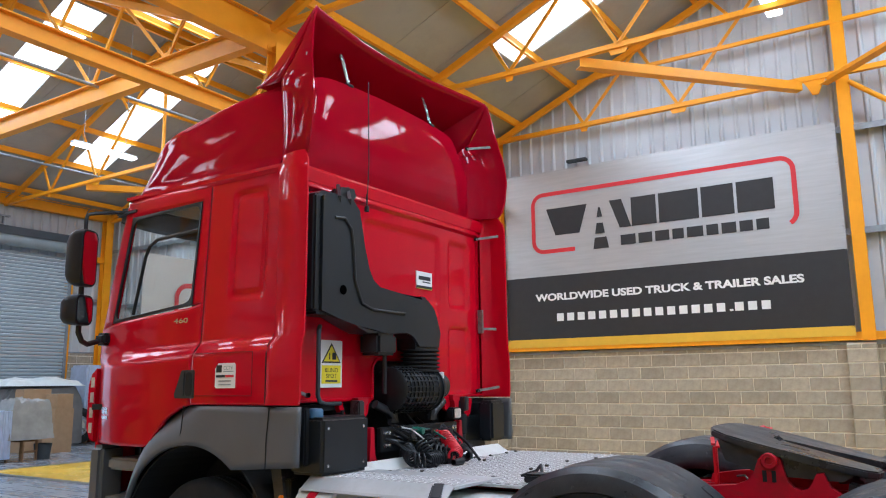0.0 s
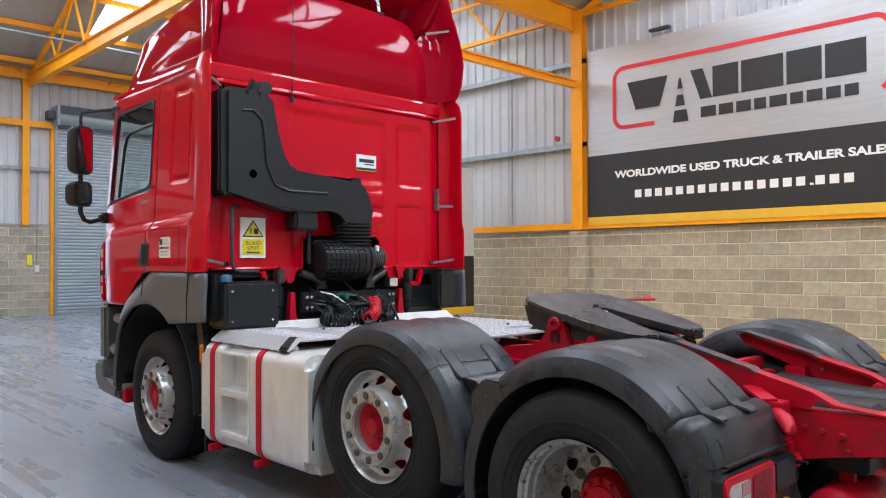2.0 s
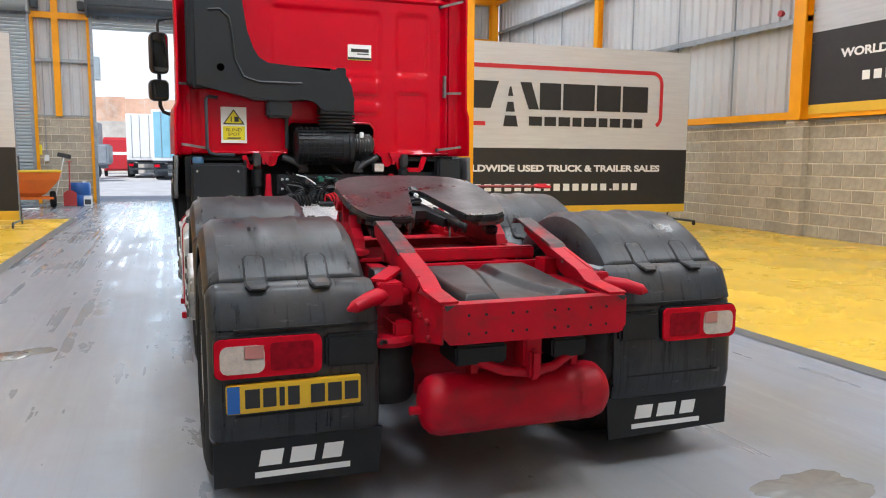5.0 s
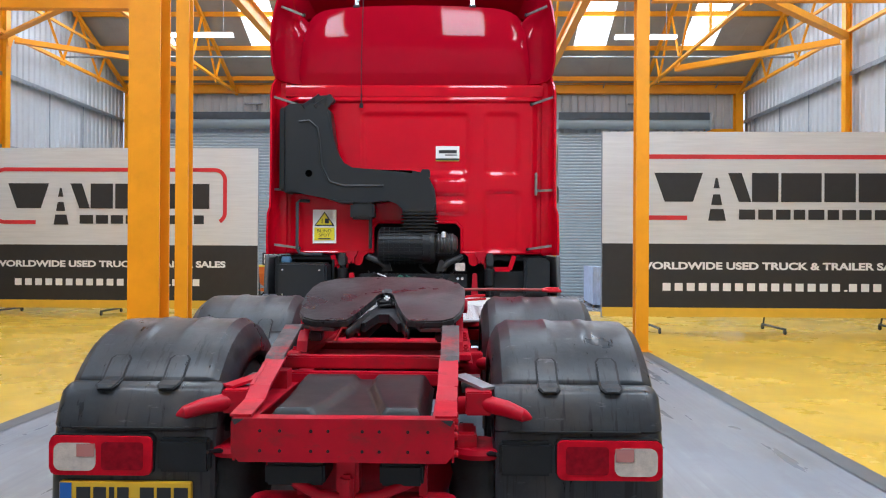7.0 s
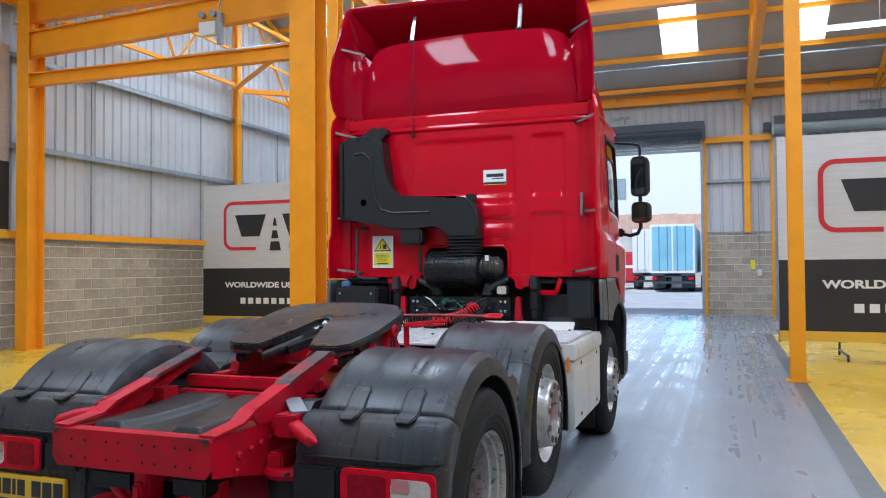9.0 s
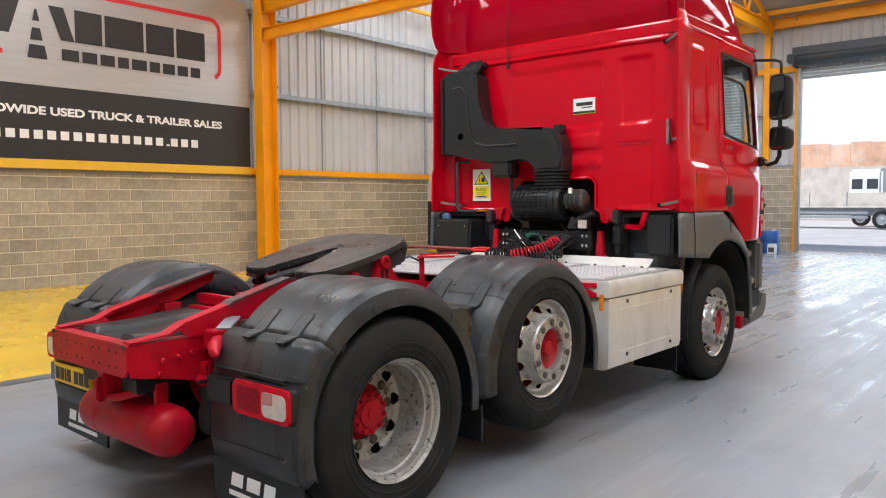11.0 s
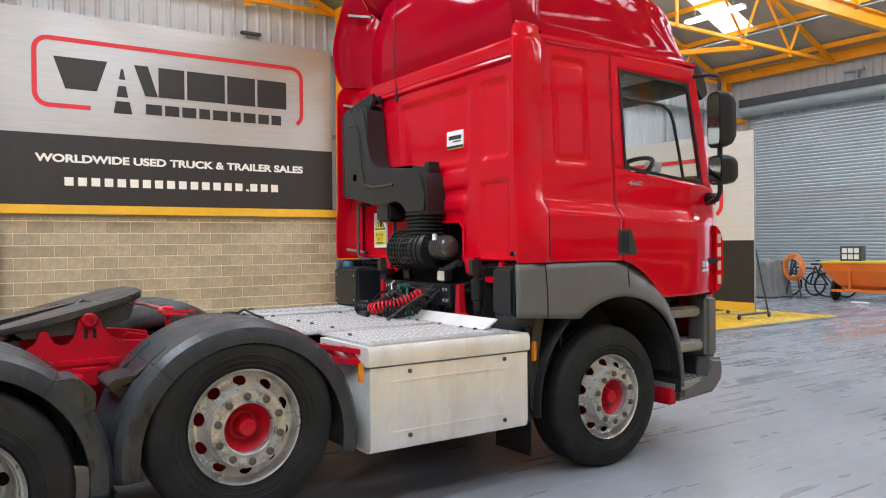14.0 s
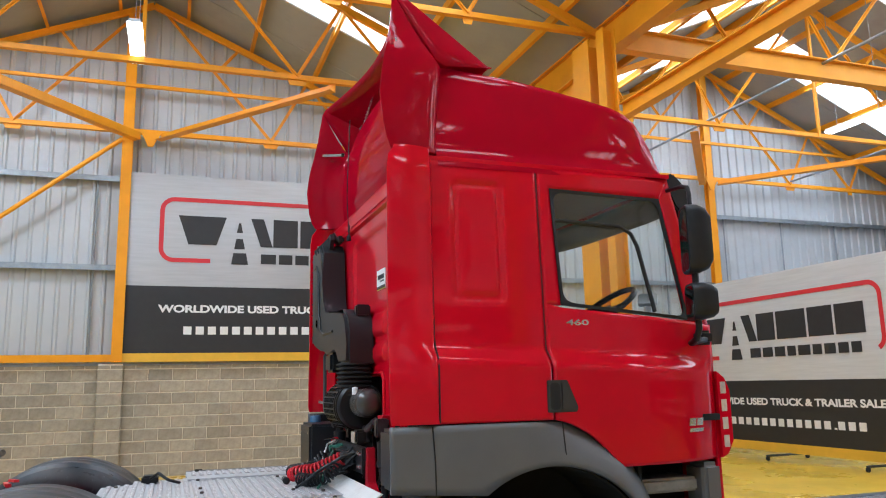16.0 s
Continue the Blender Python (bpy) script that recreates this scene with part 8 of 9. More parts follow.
# ---- printed banners and boards ----
def print_on(root, w, h, strip, silver="silverprint"):
    """The print, in the plane y = 0 of root facing -y, from (0, 0) to (w, h)."""
    def pane(name, outline, material, d, label=""):
        bm = bmesh.new()
        prism(bm, [(u * w, v * h) for u, v in outline], -d, -d + 0.0015, "y")
        return part(name, bm, material, root, label)

    def rect(u0, u1, v0, v1):
        return [(u0, v0), (u1, v0), (u1, v1), (u0, v1)]

    bm = bmesh.new()
    nx, nz = 48, 20
    rows = []
    for j in range(nz + 1):
        v = 0.395 + 0.605 * j / nz
        row = []
        for i in range(nx + 1):
            u = i / nx
            sag = 0.006 * noise.noise((u * 3, v * 2, w)) * smooth01(u / 0.05) * smooth01((1 - u) / 0.05)
            row.append(bm.verts.new((u * w, sag, v * h)))
        rows.append(row)
    for a, b in zip(rows, rows[1:]):
        for i in range(nx):
            bm.faces.new((a[i], a[i + 1], b[i + 1], b[i]))
    part("silver_field", bm, M[silver], root, "brushed silver print", True)
    pane("black_field", rect(0, 1, strip, 0.395), M["blackprint"], 0.002, "matt black print")
    pane("yellow_strip", rect(0, 1, 0, strip), M["yellow_sheet"], 0.002, "yellow bottom strip")
    d = 0.010
    # open red frame with rounded corners
    t = 0.0065
    asp = w / h
    r = 0.035

    def arc(cu, cv, a0, a1):
        return [(cu + r * math.cos(radians(a)), cv + r * asp * math.sin(radians(a))) for a in np.linspace(a0, a1, 7)]
    u0, u1, v0, v1 = 0.103, 0.889, 0.535, 0.865
    path = [(0.245, v0)] + arc(u0 + r, v0 + r * asp, 270, 180) + arc(u0 + r, v1 - r * asp, 180, 90) + arc(u1 - r, v1 - r * asp, 90, 0) + [(u1, v0 + r * asp)] + arc(u1 - r, v0 + r * asp, 0, -60)
    bm = bmesh.new()
    prev = None
    for i, (u, v) in enumerate(path):
        a, b = path[max(i - 1, 0)], path[min(i + 1, len(path) - 1)]
        dx, dz = (b[0] - a[0]) * w, (b[1] - a[1]) * h
        L = math.hypot(dx, dz)
        nx_, nz_ = -dz / L * t * w, dx / L * t * w
        pair = [bm.verts.new((u * w + q * nx_, -d, v * h + q * nz_)) for q in (-1, 1)]
        if prev:
            bm.faces.new((prev[0], pair[0], pair[1], prev[1]))
        prev = pair
    part("red_outline", bm, M["redprint"], root, "open red rounded outline")
    # company mark as plain dark shapes
    lo, hi = 0.622, 0.778
    shapes = [[(0.150, hi), (0.290, hi), (0.262, lo), (0.180, lo)],
              [(0.363, hi), (0.402, hi), (0.430, lo), (0.394, lo)],
              rect(0.432, 0.508, lo, hi), rect(0.516, 0.632, lo, hi), rect(0.640, 0.730, lo, hi), rect(0.738, 0.836, lo, hi),
              [(0.321, 0.695), (0.339, 0.695), (0.333, 0.750), (0.327, 0.750)],
              [(0.314, 0.605), (0.346, 0.605), (0.340, 0.662), (0.320, 0.662)],
              [(0.306, 0.520), (0.357, 0.520), (0.350, 0.583), (0.312, 0.583)]]
    for sh in shapes:
        pane("mark_shape", sh, M["blackprint"], d)
    u = 0.395
    for i, k in enumerate((1.2, 1.1, 1.1, 0.9, 1.2, 0.9, 1.05, 0.95, 0.9)):
        ww = 0.0435 * k
        pane("mark_block", rect(u, u + ww - 0.006, 0.527, 0.581), M["blackprint"], d)
        u += ww + 0.003
    ww, u = (0.822 - 0.173) / 19.2, 0.173
    for i in range(19):
        k = 0.4 if i == 15 else 1.0
        pane("address_block", rect(u + ww * 0.06, u + ww * (0.34 if i == 15 else 0.74), 0.141, 0.141 + (0.042 if i != 15 else 0.010)), M["whiteprint"], d)
        u += ww * k * 1.03
    words("WORLDWIDE USED TRUCK & TRAILER SALES", 0.041 * h, 0.79 * w, pose(0.497 * w, -d, 0.276 * h, 90, 0, 0), M["whiteprint"], root, "slogan_lettering", 0.04)


def wall_banner(x, y, z, turn, w, h):
    b = thing("wall_banner", "large silver and black company banner hung on the wall", "banner", "wall banners")
    b.matrix_world = pose(x, y, z, 0, 0, turn)
    print_on(b, w, h, 0.045)
    bm = bmesh.new()
    box(bm, 0, w, 0.004, 0.016, 0, h)
    part("backing_sheet", bm, M["silverprint"], b)
    for u in (0.4, 0.98):
        for k in range(7):
            bm = bmesh.new()
            lathe(bm, [(-0.012, 0.012), (-0.004, 0.016), (0.0, 0.016)], 10, "y", (0.03 if u < 0.5 else w - 0.03, 0, 0.15 + k * (h - 0.3) / 6))
            part("eyelet", bm, M["chrome"], b)


wall_banner(XR - 0.13, 7.43, 2.275, -90, 6.52, 3.70)
wall_banner(XL + 0.13, 0.74, 2.19, 90, 6.72, 3.79)
for x, y in ((XR - 0.05, 5.75), (XL + 0.05, 5.6)):
    bm = bmesh.new()
    box(bm, x - 0.06, x + 0.06, y - 0.22, y + 0.22, 6.10, 6.16, 0.01)
    tagged(part("banner_light_bracket", bm, M["darkmetal"]), "small dark bracket above the wall banner", "bracket")


def stand_board(x0, x1, y0, y1, z0, z1):
    b = thing("banner_board", "wheeled display board with stretched silver and black print", "display board", "display boards")
    L = math.hypot(x1 - x0, y1 - y0)
    b.matrix_world = pose(x0, y0, 0, 0, 0, math.degrees(math.atan2(y1 - y0, x1 - x0)))
    sub = new("print_panel")
    sub.parent = b
    sub.matrix_local = pose(0, 0, z0)
    sub["label"] = "silver and black company print"
    h = z1 - z0
    print_on(sub, L, h, 0.05, "boardprint")
    bm = bmesh.new()
    box(bm, 0, L, 0.008, 0.05, z0, z1)
    part("panel_core", bm, M["boardprint"], b)
    for u in (0.0, L):
        bm = bmesh.new()
        tube(bm, [(u, 0.03, z0 - 0.02), (u, 0.03, z1)], 0.02, 8)
        part("frame_tube", bm, M["girt"], b)
    for u in (0.15 * L, 0.5 * L, 0.85 * L, L - 0.05):
        bm = bmesh.new()
        tube(bm, [(u, -0.45, 0.1), (u, 0.6, 0.1)], 0.022, 8)
        tube(bm, [(u, 0.55, 0.1), (u, 0.06, 1.6)], 0.018, 8)
        part("foot_frame", bm, M["darkmetal"], b)
        for v in (-0.43, 0.58):
            bm = bmesh.new()
            lathe(bm, [(u - 0.015, 0.001), (u - 0.015, 0.045), (u + 0.015, 0.045), (u + 0.015, 0.001)], 16, "x", (0, v, 0.05))
            part("castor", bm, M["blackplastic"], b)


stand_board(3.09, 9.5, 10.5, 10.5, 0.28, 3.73)
stand_board(-10.94, -4.17, 13.5, 13.5, 0.14, 3.80)

# ---- clutter along the front wall ----
M["puddle"] = mat("dirty_water_film", (0.19, 0.183, 0.172), 0.20, vary=0.15, scale=6, bump=0.05, bump_scale=12)
M["orangeplastic"] = mat("orange_hopper_paint", (0.75, 0.16, 0.01), 0.4, vary=0.08, scale=3)
M["yellowlid"] = mat("yellow_lid", (0.75, 0.52, 0.03), 0.45)
M["blueplastic"] = mat("blue_drum", (0.02, 0.10, 0.35), 0.4, vary=0.1)
M["cloth_blue"] = mat("pale_blue_cloth", (0.42, 0.48, 0.62), 0.9, vary=0.12, scale=5)
M["cloth_grey"] = mat("grey_dust_sheet", (0.30, 0.30, 0.29), 0.85, vary=0.2, scale=3)
M["card"] = mat("brown_cardboard", (0.38, 0.25, 0.14), 0.85, vary=0.1)
M["wood"] = mat("worn_wood", (0.24, 0.13, 0.06), 0.6, vary=0.2, scale=12)
M["whitecover"] = mat("white_cover", (0.62, 0.66, 0.65), 0.6, vary=0.06)
M["tarp"] = mat("dark_grey_tarpaulin", (0.16, 0.16, 0.16), 0.6, vary=0.2, scale=3)
M["hoseorange"] = mat("orange_cable", (0.75, 0.24, 0.05), 0.5)

sp_ = thing("salt_spreader", "orange towed salt spreader with yellow lid", "spreader")
sp_.matrix_world = pose(-5.05, 19.6, 0, 0, 0, 12)
bm = bmesh.new()
rings = [[bm.verts.new((u * a, v * b, z)) for u, v in ((-1, -1), (1, -1), (1, 1), (-1, 1))] for z, a, b in ((0.30, 0.35, 0.22), (0.42, 0.55, 0.35), (0.78, 0.85, 0.52), (0.98, 0.9, 0.55))]
for p, q in zip(rings, rings[1:]):
    for i in range(4):
        bm.faces.new((p[i], p[(i + 1) % 4], q[(i + 1) % 4], q[i]))
bm.faces.new(rings[0][::-1])
bm.faces.new(rings[-1])
part("hopper", bm, M["orangeplastic"], sp_)
bm = bmesh.new()
box(bm, -0.92, 0.92, -0.58, 0.58, 0.98, 1.03, 0.01)
part("lid", bm, M["yellowlid"], sp_, "yellow hopper lid")
bm = bmesh.new()
for a, b in (((-0.7, -0.4, 0.28), (0.7, -0.4, 0.28)), ((0, -0.5, 0.3), (-0.2, -1.1, 0.34)), ((-0.25, -0.42, 0.3), (-0.25, -0.55, 0.9)), ((-0.7, 0.3, 0.28), (0.7, 0.3, 0.28))):
    bar(bm, a, b, 0.06, 0.06)
part("frame", bm, M["orangeplastic"], sp_)
for s in (-1, 1):
    bm = bmesh.new()
    lathe(bm, [(s * 0.72 - 0.07, 0.08), (s * 0.72 - 0.07, 0.20), (s * 0.72 - 0.04, 0.23), (s * 0.72 + 0.04, 0.23), (s * 0.72 + 0.07, 0.20), (s * 0.72 + 0.07, 0.08)], 24, "x", (0, 0, 0.23))
    wh = part("wheel", bm, M["rubber"], sp_, "", True)
    bm = bmesh.new()
    lathe(bm, [(s * 0.72 - 0.05, 0.001), (s * 0.72 - 0.05, 0.12), (s * 0.72 + 0.05, 0.12), (s * 0.72 + 0.05, 0.001)], 18, "x", (0, 0, 0.23))
    part("rim", bm, M["girt"], wh)
cr = thing("crate", "dark crate with white bottles standing on the spreader", "crate")
cr.matrix_world = pose(-5.35, 19.55, 1.03, 0, 0, 12)
bm = bmesh.new()
box(bm, -0.25, 0.25, -0.2, 0.2, 0, 0.38, 0.01)
part("case", bm, M["darkmetal"], cr)
for i in range(3):
    for j in range(2):
        bm = bmesh.new()
        box(bm, -0.2 + 0.14 * i, -0.09 + 0.14 * i, -0.207, -0.2, 0.05 + 0.16 * j, 0.17 + 0.16 * j)
        part("bottle", bm, M["whitebox"], cr)

dr = thing("blue_drum", "blue plastic drum by the block pier", "drum")
dr.location = (-3.75, 20.6, 0)
bm = bmesh.new()
lathe(bm, [(0, 0.001), (0, 0.27), (0.06, 0.29), (0.3, 0.29), (0.32, 0.28), (0.34, 0.29), (0.6, 0.29), (0.66, 0.26), (0.66, 0.001)], 28, "z")
part("drum_body", bm, M["blueplastic"], dr, "", True)
bm = bmesh.new()
lathe(bm, [(0.66, 0.05), (0.7, 0.05), (0.7, 0.001)], 12, "z", (0.12, 0, 0))
part("bung", bm, M["whitebox"], dr)


def shovel(x, y, colour, label, lean):
    s_ = thing("shovel", label, "shovel", "shovels")
    s_.matrix_world = pose(x, y, 0, lean, 0, 0)
    bm = bmesh.new()
    prism(bm, [(-0.17, 0.02), (0.17, 0.02), (0.17, 0.38), (0.06, 0.46), (-0.06, 0.46), (-0.17, 0.38)], -0.01, 0.01, "y")
    part("blade", bm, M[colour], s_)
    bm = bmesh.new()
    tube(bm, [(0, 0, 0.42), (0, 0, 1.25)], 0.018, 8)
    tube(bm, [(-0.07, 0, 1.27), (0.07, 0, 1.27)], 0.016, 8)
    part("shaft", bm, M[colour], s_)


shovel(-3.95, 20.0, "redbox", "red plastic snow shovel leaning on the drum", -8)
br = thing("broom", "broom with pale shaft leaning by the door jamb", "broom")
br.matrix_world = pose(-4.45, 20.6, 0, -12, 12, 0)
bm = bmesh.new()
tube(bm, [(0, 0, 0.02), (0, 0, 1.45)], 0.015, 8)
part("shaft", bm, M["whitebox"], br)
bm = bmesh.new()
box(bm, -0.18, 0.18, -0.03, 0.03, 1.43, 1.55, 0.01)
part("head", bm, M["blackplastic"], br)
cn = thing("canister", "small white canister on the floor", "canister")
cn.location = (-3.5, 20.1, 0)
bm = bmesh.new()
box(bm, -0.11, 0.11, -0.09, 0.09, 0, 0.30, 0.02)
part("body", bm, M["whitebox"], cn)
bm = bmesh.new()
box(bm, -0.08, 0.08, -0.095, -0.09, 0.06, 0.2)
part("label_patch", bm, M["darkmetal"], cn)
ro = thing("rope_coil", "pale rope coil lying on the floor", "rope")
ro.location = (-4.75, 18.7, 0.02)
bm = bmesh.new()
tube(bm, [(0.2 * math.cos(a) * (1 + 0.1 * math.sin(3 * a)), 0.1 * math.sin(a), 0.008 * (a / math.tau)) for a in np.linspace(0, 6 * math.pi, 60)], 0.014, 6)
part("rope", bm, M["whitebox"], ro)


def bicycle(x, y, turn):
    b = thing("bicycle", "dark bicycle leaning against the shutter", "bicycle", "bicycles")
    b.matrix_world = pose(x, y, 0, 0, 8, turn)
    for u in (-0.5, 0.5):
        bm = bmesh.new()
        tube(bm, [(0, u + 0.33 * math.cos(a), 0.34 + 0.33 * math.sin(a)) for a in np.linspace(0, math.tau, 33)], 0.027, 8)
        part("wheel", bm, M["rubber"], b)
        bm = bmesh.new()
        for k in range(8):
            a = k * math.pi / 8
            tube(bm, [(0, u + 0.32 * math.cos(a), 0.34 + 0.32 * math.sin(a)), (0, u - 0.32 * math.cos(a), 0.34 - 0.32 * math.sin(a))], 0.003, 4)
        part("spokes", bm, M["girt"], b)
    bm = bmesh.new()
    for p, q in (((-0.5, 0.34), (-0.05, 0.34)), ((-0.5, 0.34), (-0.18, 0.82)), ((-0.18, 0.85), (-0.05, 0.34)), ((-0.16, 0.78), (0.36, 0.82)), ((-0.05, 0.34), (0.38, 0.74)), ((0.36, 0.95), (0.5, 0.34))):
        tube(bm, [(0, *p), (0, *q)], 0.023, 8)
    tube(bm, [(-0.25, 0.34, 0.98), (0.25, 0.34, 0.98)], 0.014, 8)
    box(bm, -0.06, 0.06, -0.3, -0.06, 0.88, 0.93, 0.015)
    part("frame", bm, M["blackplastic"], b)


bicycle(-6.55, 20.6, 80)
bicycle(-6.95, 20.2, 112)
rl_ = thing("cable_reel", "orange cable coil hanging on a dark stand", "cable reel")
rl_.matrix_world = pose(-6.95, 19.5, 0, 0, 0, 10)
bm = bmesh.new()
for k in range(12):
    r = 0.20 + 0.022 * (k % 5)
    tube(bm, [(r * math.cos(a) + 0.012 * math.sin(3 * a + k), 0.018 * k - 0.1, 0.82 + 1.3 * r * math.sin(a) + 0.015 * math.cos(2 * a + k)) for a in np.linspace(0, math.tau, 28)], 0.013, 6)
part("cable", bm, M["hoseorange"], rl_)
bm = bmesh.new()
for a, b in (((-0.2, 0, 0.02), (0, 0, 1.2)), ((0.2, 0, 0.02), (0, 0, 1.2)), ((-0.35, 0, 0.02), (0.35, 0, 0.02)), ((0, -0.3, 0.02), (0, 0.3, 0.02))):
    bar(bm, a, b, 0.04, 0.04, up=(0, 1, 0))
part("stand", bm, M["darkmetal"], rl_)


def heap(name, label, x, y, w, d, h, material, seed, turn=0, category="cover", base=0.0, crumple=0.05):
    """A draped cover over stacked goods."""
    o = thing(name, label, category)
    o.matrix_world = pose(x, y, base, 0, 0, turn)
    bm = bmesh.new()
    n = 44
    rows = []
    for j in range(n + 1):
        row = []
        for i in range(n + 1):
            u, v = -1 + 2 * i / n, -1 + 2 * j / n
            e = smooth01((1 - max(abs(u), abs(v))) / 0.22)
            fold = crumple * (noise.noise((u * 5 + seed, v * 5, seed)) + 0.6 * abs(noise.noise((u * 11, v * 11 + seed, 5)))) + (0.06 + 2 * crumple) * noise.noise((u * 1.6 + seed, v * 1.6, 3))
            row.append(bm.verts.new((u * w / 2 * (1 + 0.06 * noise.noise((u * 7, v * 7, seed))), v * d / 2, max(0.01, (h + fold) * (0.04 + 0.96 * e)))))
        rows.append(row)
    for a, b in zip(rows, rows[1:]):
        for i in range(n):
            bm.faces.new((a[i], a[i + 1], b[i + 1], b[i]))
    part("drape", bm, material, o, "", True)
    return o


heap("covered_goods", "goods under a dark grey tarpaulin by the shutter", -7.85, 19.2, 1.5, 1.1, 0.98, M["tarp"], 4)
heap("dust_sheet", "crumpled grey dust sheet over furniture", 4.80, 16.90, 1.0, 0.8, 0.86, M["cloth_grey"], 9, base=0.42, crumple=0.065)
# covered cabinet with a pale blue cloth
cb = thing("draped_table", "table draped with a pale blue cloth", "table")
cb.matrix_world = pose(4.22, 17.65, 0, 0, 0, 87) @ Matrix.Diagonal((1.5, 0.45, 1.0, 1.0))
bm = bmesh.new()
cols = []
for k in range(161):
    s_ = k / 160
    per = [(-0.75, -0.4), (0.75, -0.4), (0.75, 0.4), (-0.75, 0.4), (-0.75, -0.4)]
    seg = min(3, int(s_ * 4))
    f = s_ * 4 - seg
    u = per[seg][0] + (per[seg + 1][0] - per[seg][0]) * f
    v = per[seg][1] + (per[seg + 1][1] - per[seg][1]) * f
    w = 0.014 * math.sin(k * 1.1) + 0.02 * math.sin(k * 0.43 + math.sin(k * 0.17))
    cols.append([bm.verts.new((u * (1 + w * t), v * (1 + 2 * w * t), z)) for z, t in ((1.08, 0), (0.85, 0.7), (0.08, 1.4))])
for a, b in zip(cols, cols[1:]):
    for j in range(2):
        bm.faces.new((a[j], b[j], b[j + 1], a[j + 1]))
bm.faces.new([bm.verts.new(p) for p in ((-0.75, -0.4, 1.08), (0.75, -0.4, 1.08), (0.75, 0.4, 1.08), (-0.75, 0.4, 1.08))])
part("cloth", bm, M["cloth_blue"], cb, "", True)
for u in (-0.7, 0.7):
    for v in (-0.35, 0.35):
        bm = bmesh.new()
        box(bm, u - 0.03, u + 0.03, v - 0.03, v + 0.03, 0, 1.06)
        part("leg", bm, M["wood"], cb)
cv = thing("covered_car", "low vehicle under a grey and white cover", "covered vehicle")
cv.matrix_world = pose(6.75, 20.3, 0, 0, 0, 4)
bm = bmesh.new()
prof = [(-1.25, 0.0), (-1.2, 1.1), (-0.95, 1.62), (0.85, 1.66), (1.15, 1.2), (1.2, 0.0)]
prism(bm, prof, -0.7, 0.7, "y")
bmesh.ops.bevel(bm, geom=list(bm.edges), offset=0.08, segments=3, affect="EDGES", clamp_overlap=True)
part("grey_cover", bm, M["tarp"], cv, "", True)
heap("white_cover", "white padded cover laid over the covered vehicle", 6.70, 20.3, 2.3, 1.6, 0.17, M["whitecover"], 6, 4, base=1.60, crumple=0.03)
for x, y, z, w, d, h, r in ((6.42, 18.30, 0, 0.5, 0.46, 1.05, 3), (6.10, 18.95, 1.03, 0.66, 0.5, 0.50, -6), (6.42, 18.30, 1.05, 0.46, 0.40, 0.36, 9), (6.12, 18.95, 0, 0.76, 0.6, 1.03, 0)):
    c = thing("cardboard_box", "brown cardboard box in the stack", "box", "cardboard boxes")
    c.matrix_world = pose(x, y, z, 0, 0, r)
    bm = bmesh.new()
    box(bm, -w / 2, w / 2, -d / 2, d / 2, 0, h, 0.006)
    part("carton", bm, M["card"], c)
    bm = bmesh.new()
    box(bm, -w / 2 + 0.005, w / 2 - 0.005, -0.03, 0.03, h, h + 0.002)
    part("tape", bm, M["whitecover"], c)
ch = thing("wooden_chair", "small brown wooden chair under the sheet", "chair")
ch.matrix_world = pose(4.78, 16.85, 0, 0, 0, 20) @ Matrix.Diagonal((1.0, 1.0, 0.9, 1.0))
for u in (-0.2, 0.2):
    for v in (-0.2, 0.2):
        bm = bmesh.new()
        box(bm, u - 0.02, u + 0.02, v - 0.02, v + 0.02, 0, 0.45)
        part("leg", bm, M["wood"], ch)
bm = bmesh.new()
box(bm, -0.23, 0.23, -0.23, 0.23, 0.45, 0.48, 0.01)
part("seat", bm, M["wood"], ch)
bm = bmesh.new()
box(bm, -0.2, 0.2, -0.21, -0.19, 0.2, 0.24)
part("stretcher", bm, M["wood"], ch)
bk = thing("bucket", "dark grey metal bucket on the floor", "bucket")
bk.location = (5.22, 16.8, 0)
bm = bmesh.new()
lathe(bm, [(0.0, 0.001), (0.0, 0.15), (0.34, 0.19), (0.34, 0.17), (0.05, 0.14), (0.05, 0.001)], 22, "z")
part("pail", bm, M["darkmetal"], bk, "", True)
st_ = thing("stacked_sheet", "pale grey wrapped pallet stack by the shutter", "pallet stack")
st_.location = (8.95, 20.9, 0)
bm = bmesh.new()
box(bm, -0.5, 0.5, -0.45, 0.45, 0.12, 2.2, 0.06)
part("wrapped_load", bm, M["cloth_blue"], st_)
bm = bmesh.new()
for u in (-0.42, 0, 0.42):
    box(bm, u - 0.05, u + 0.05, -0.45, 0.45, 0, 0.12)
part("pallet", bm, M["wood"], st_)

sw = thing("spare_wheel", "spare lorry wheel standing by the goods", "wheel")
sw.matrix_world = pose(8.0, 20.05, 0.51, 0, 0, 240)
for nm in ("tyre", "rim"):
    o = new(nm, STEER[nm])
    o.parent = sw

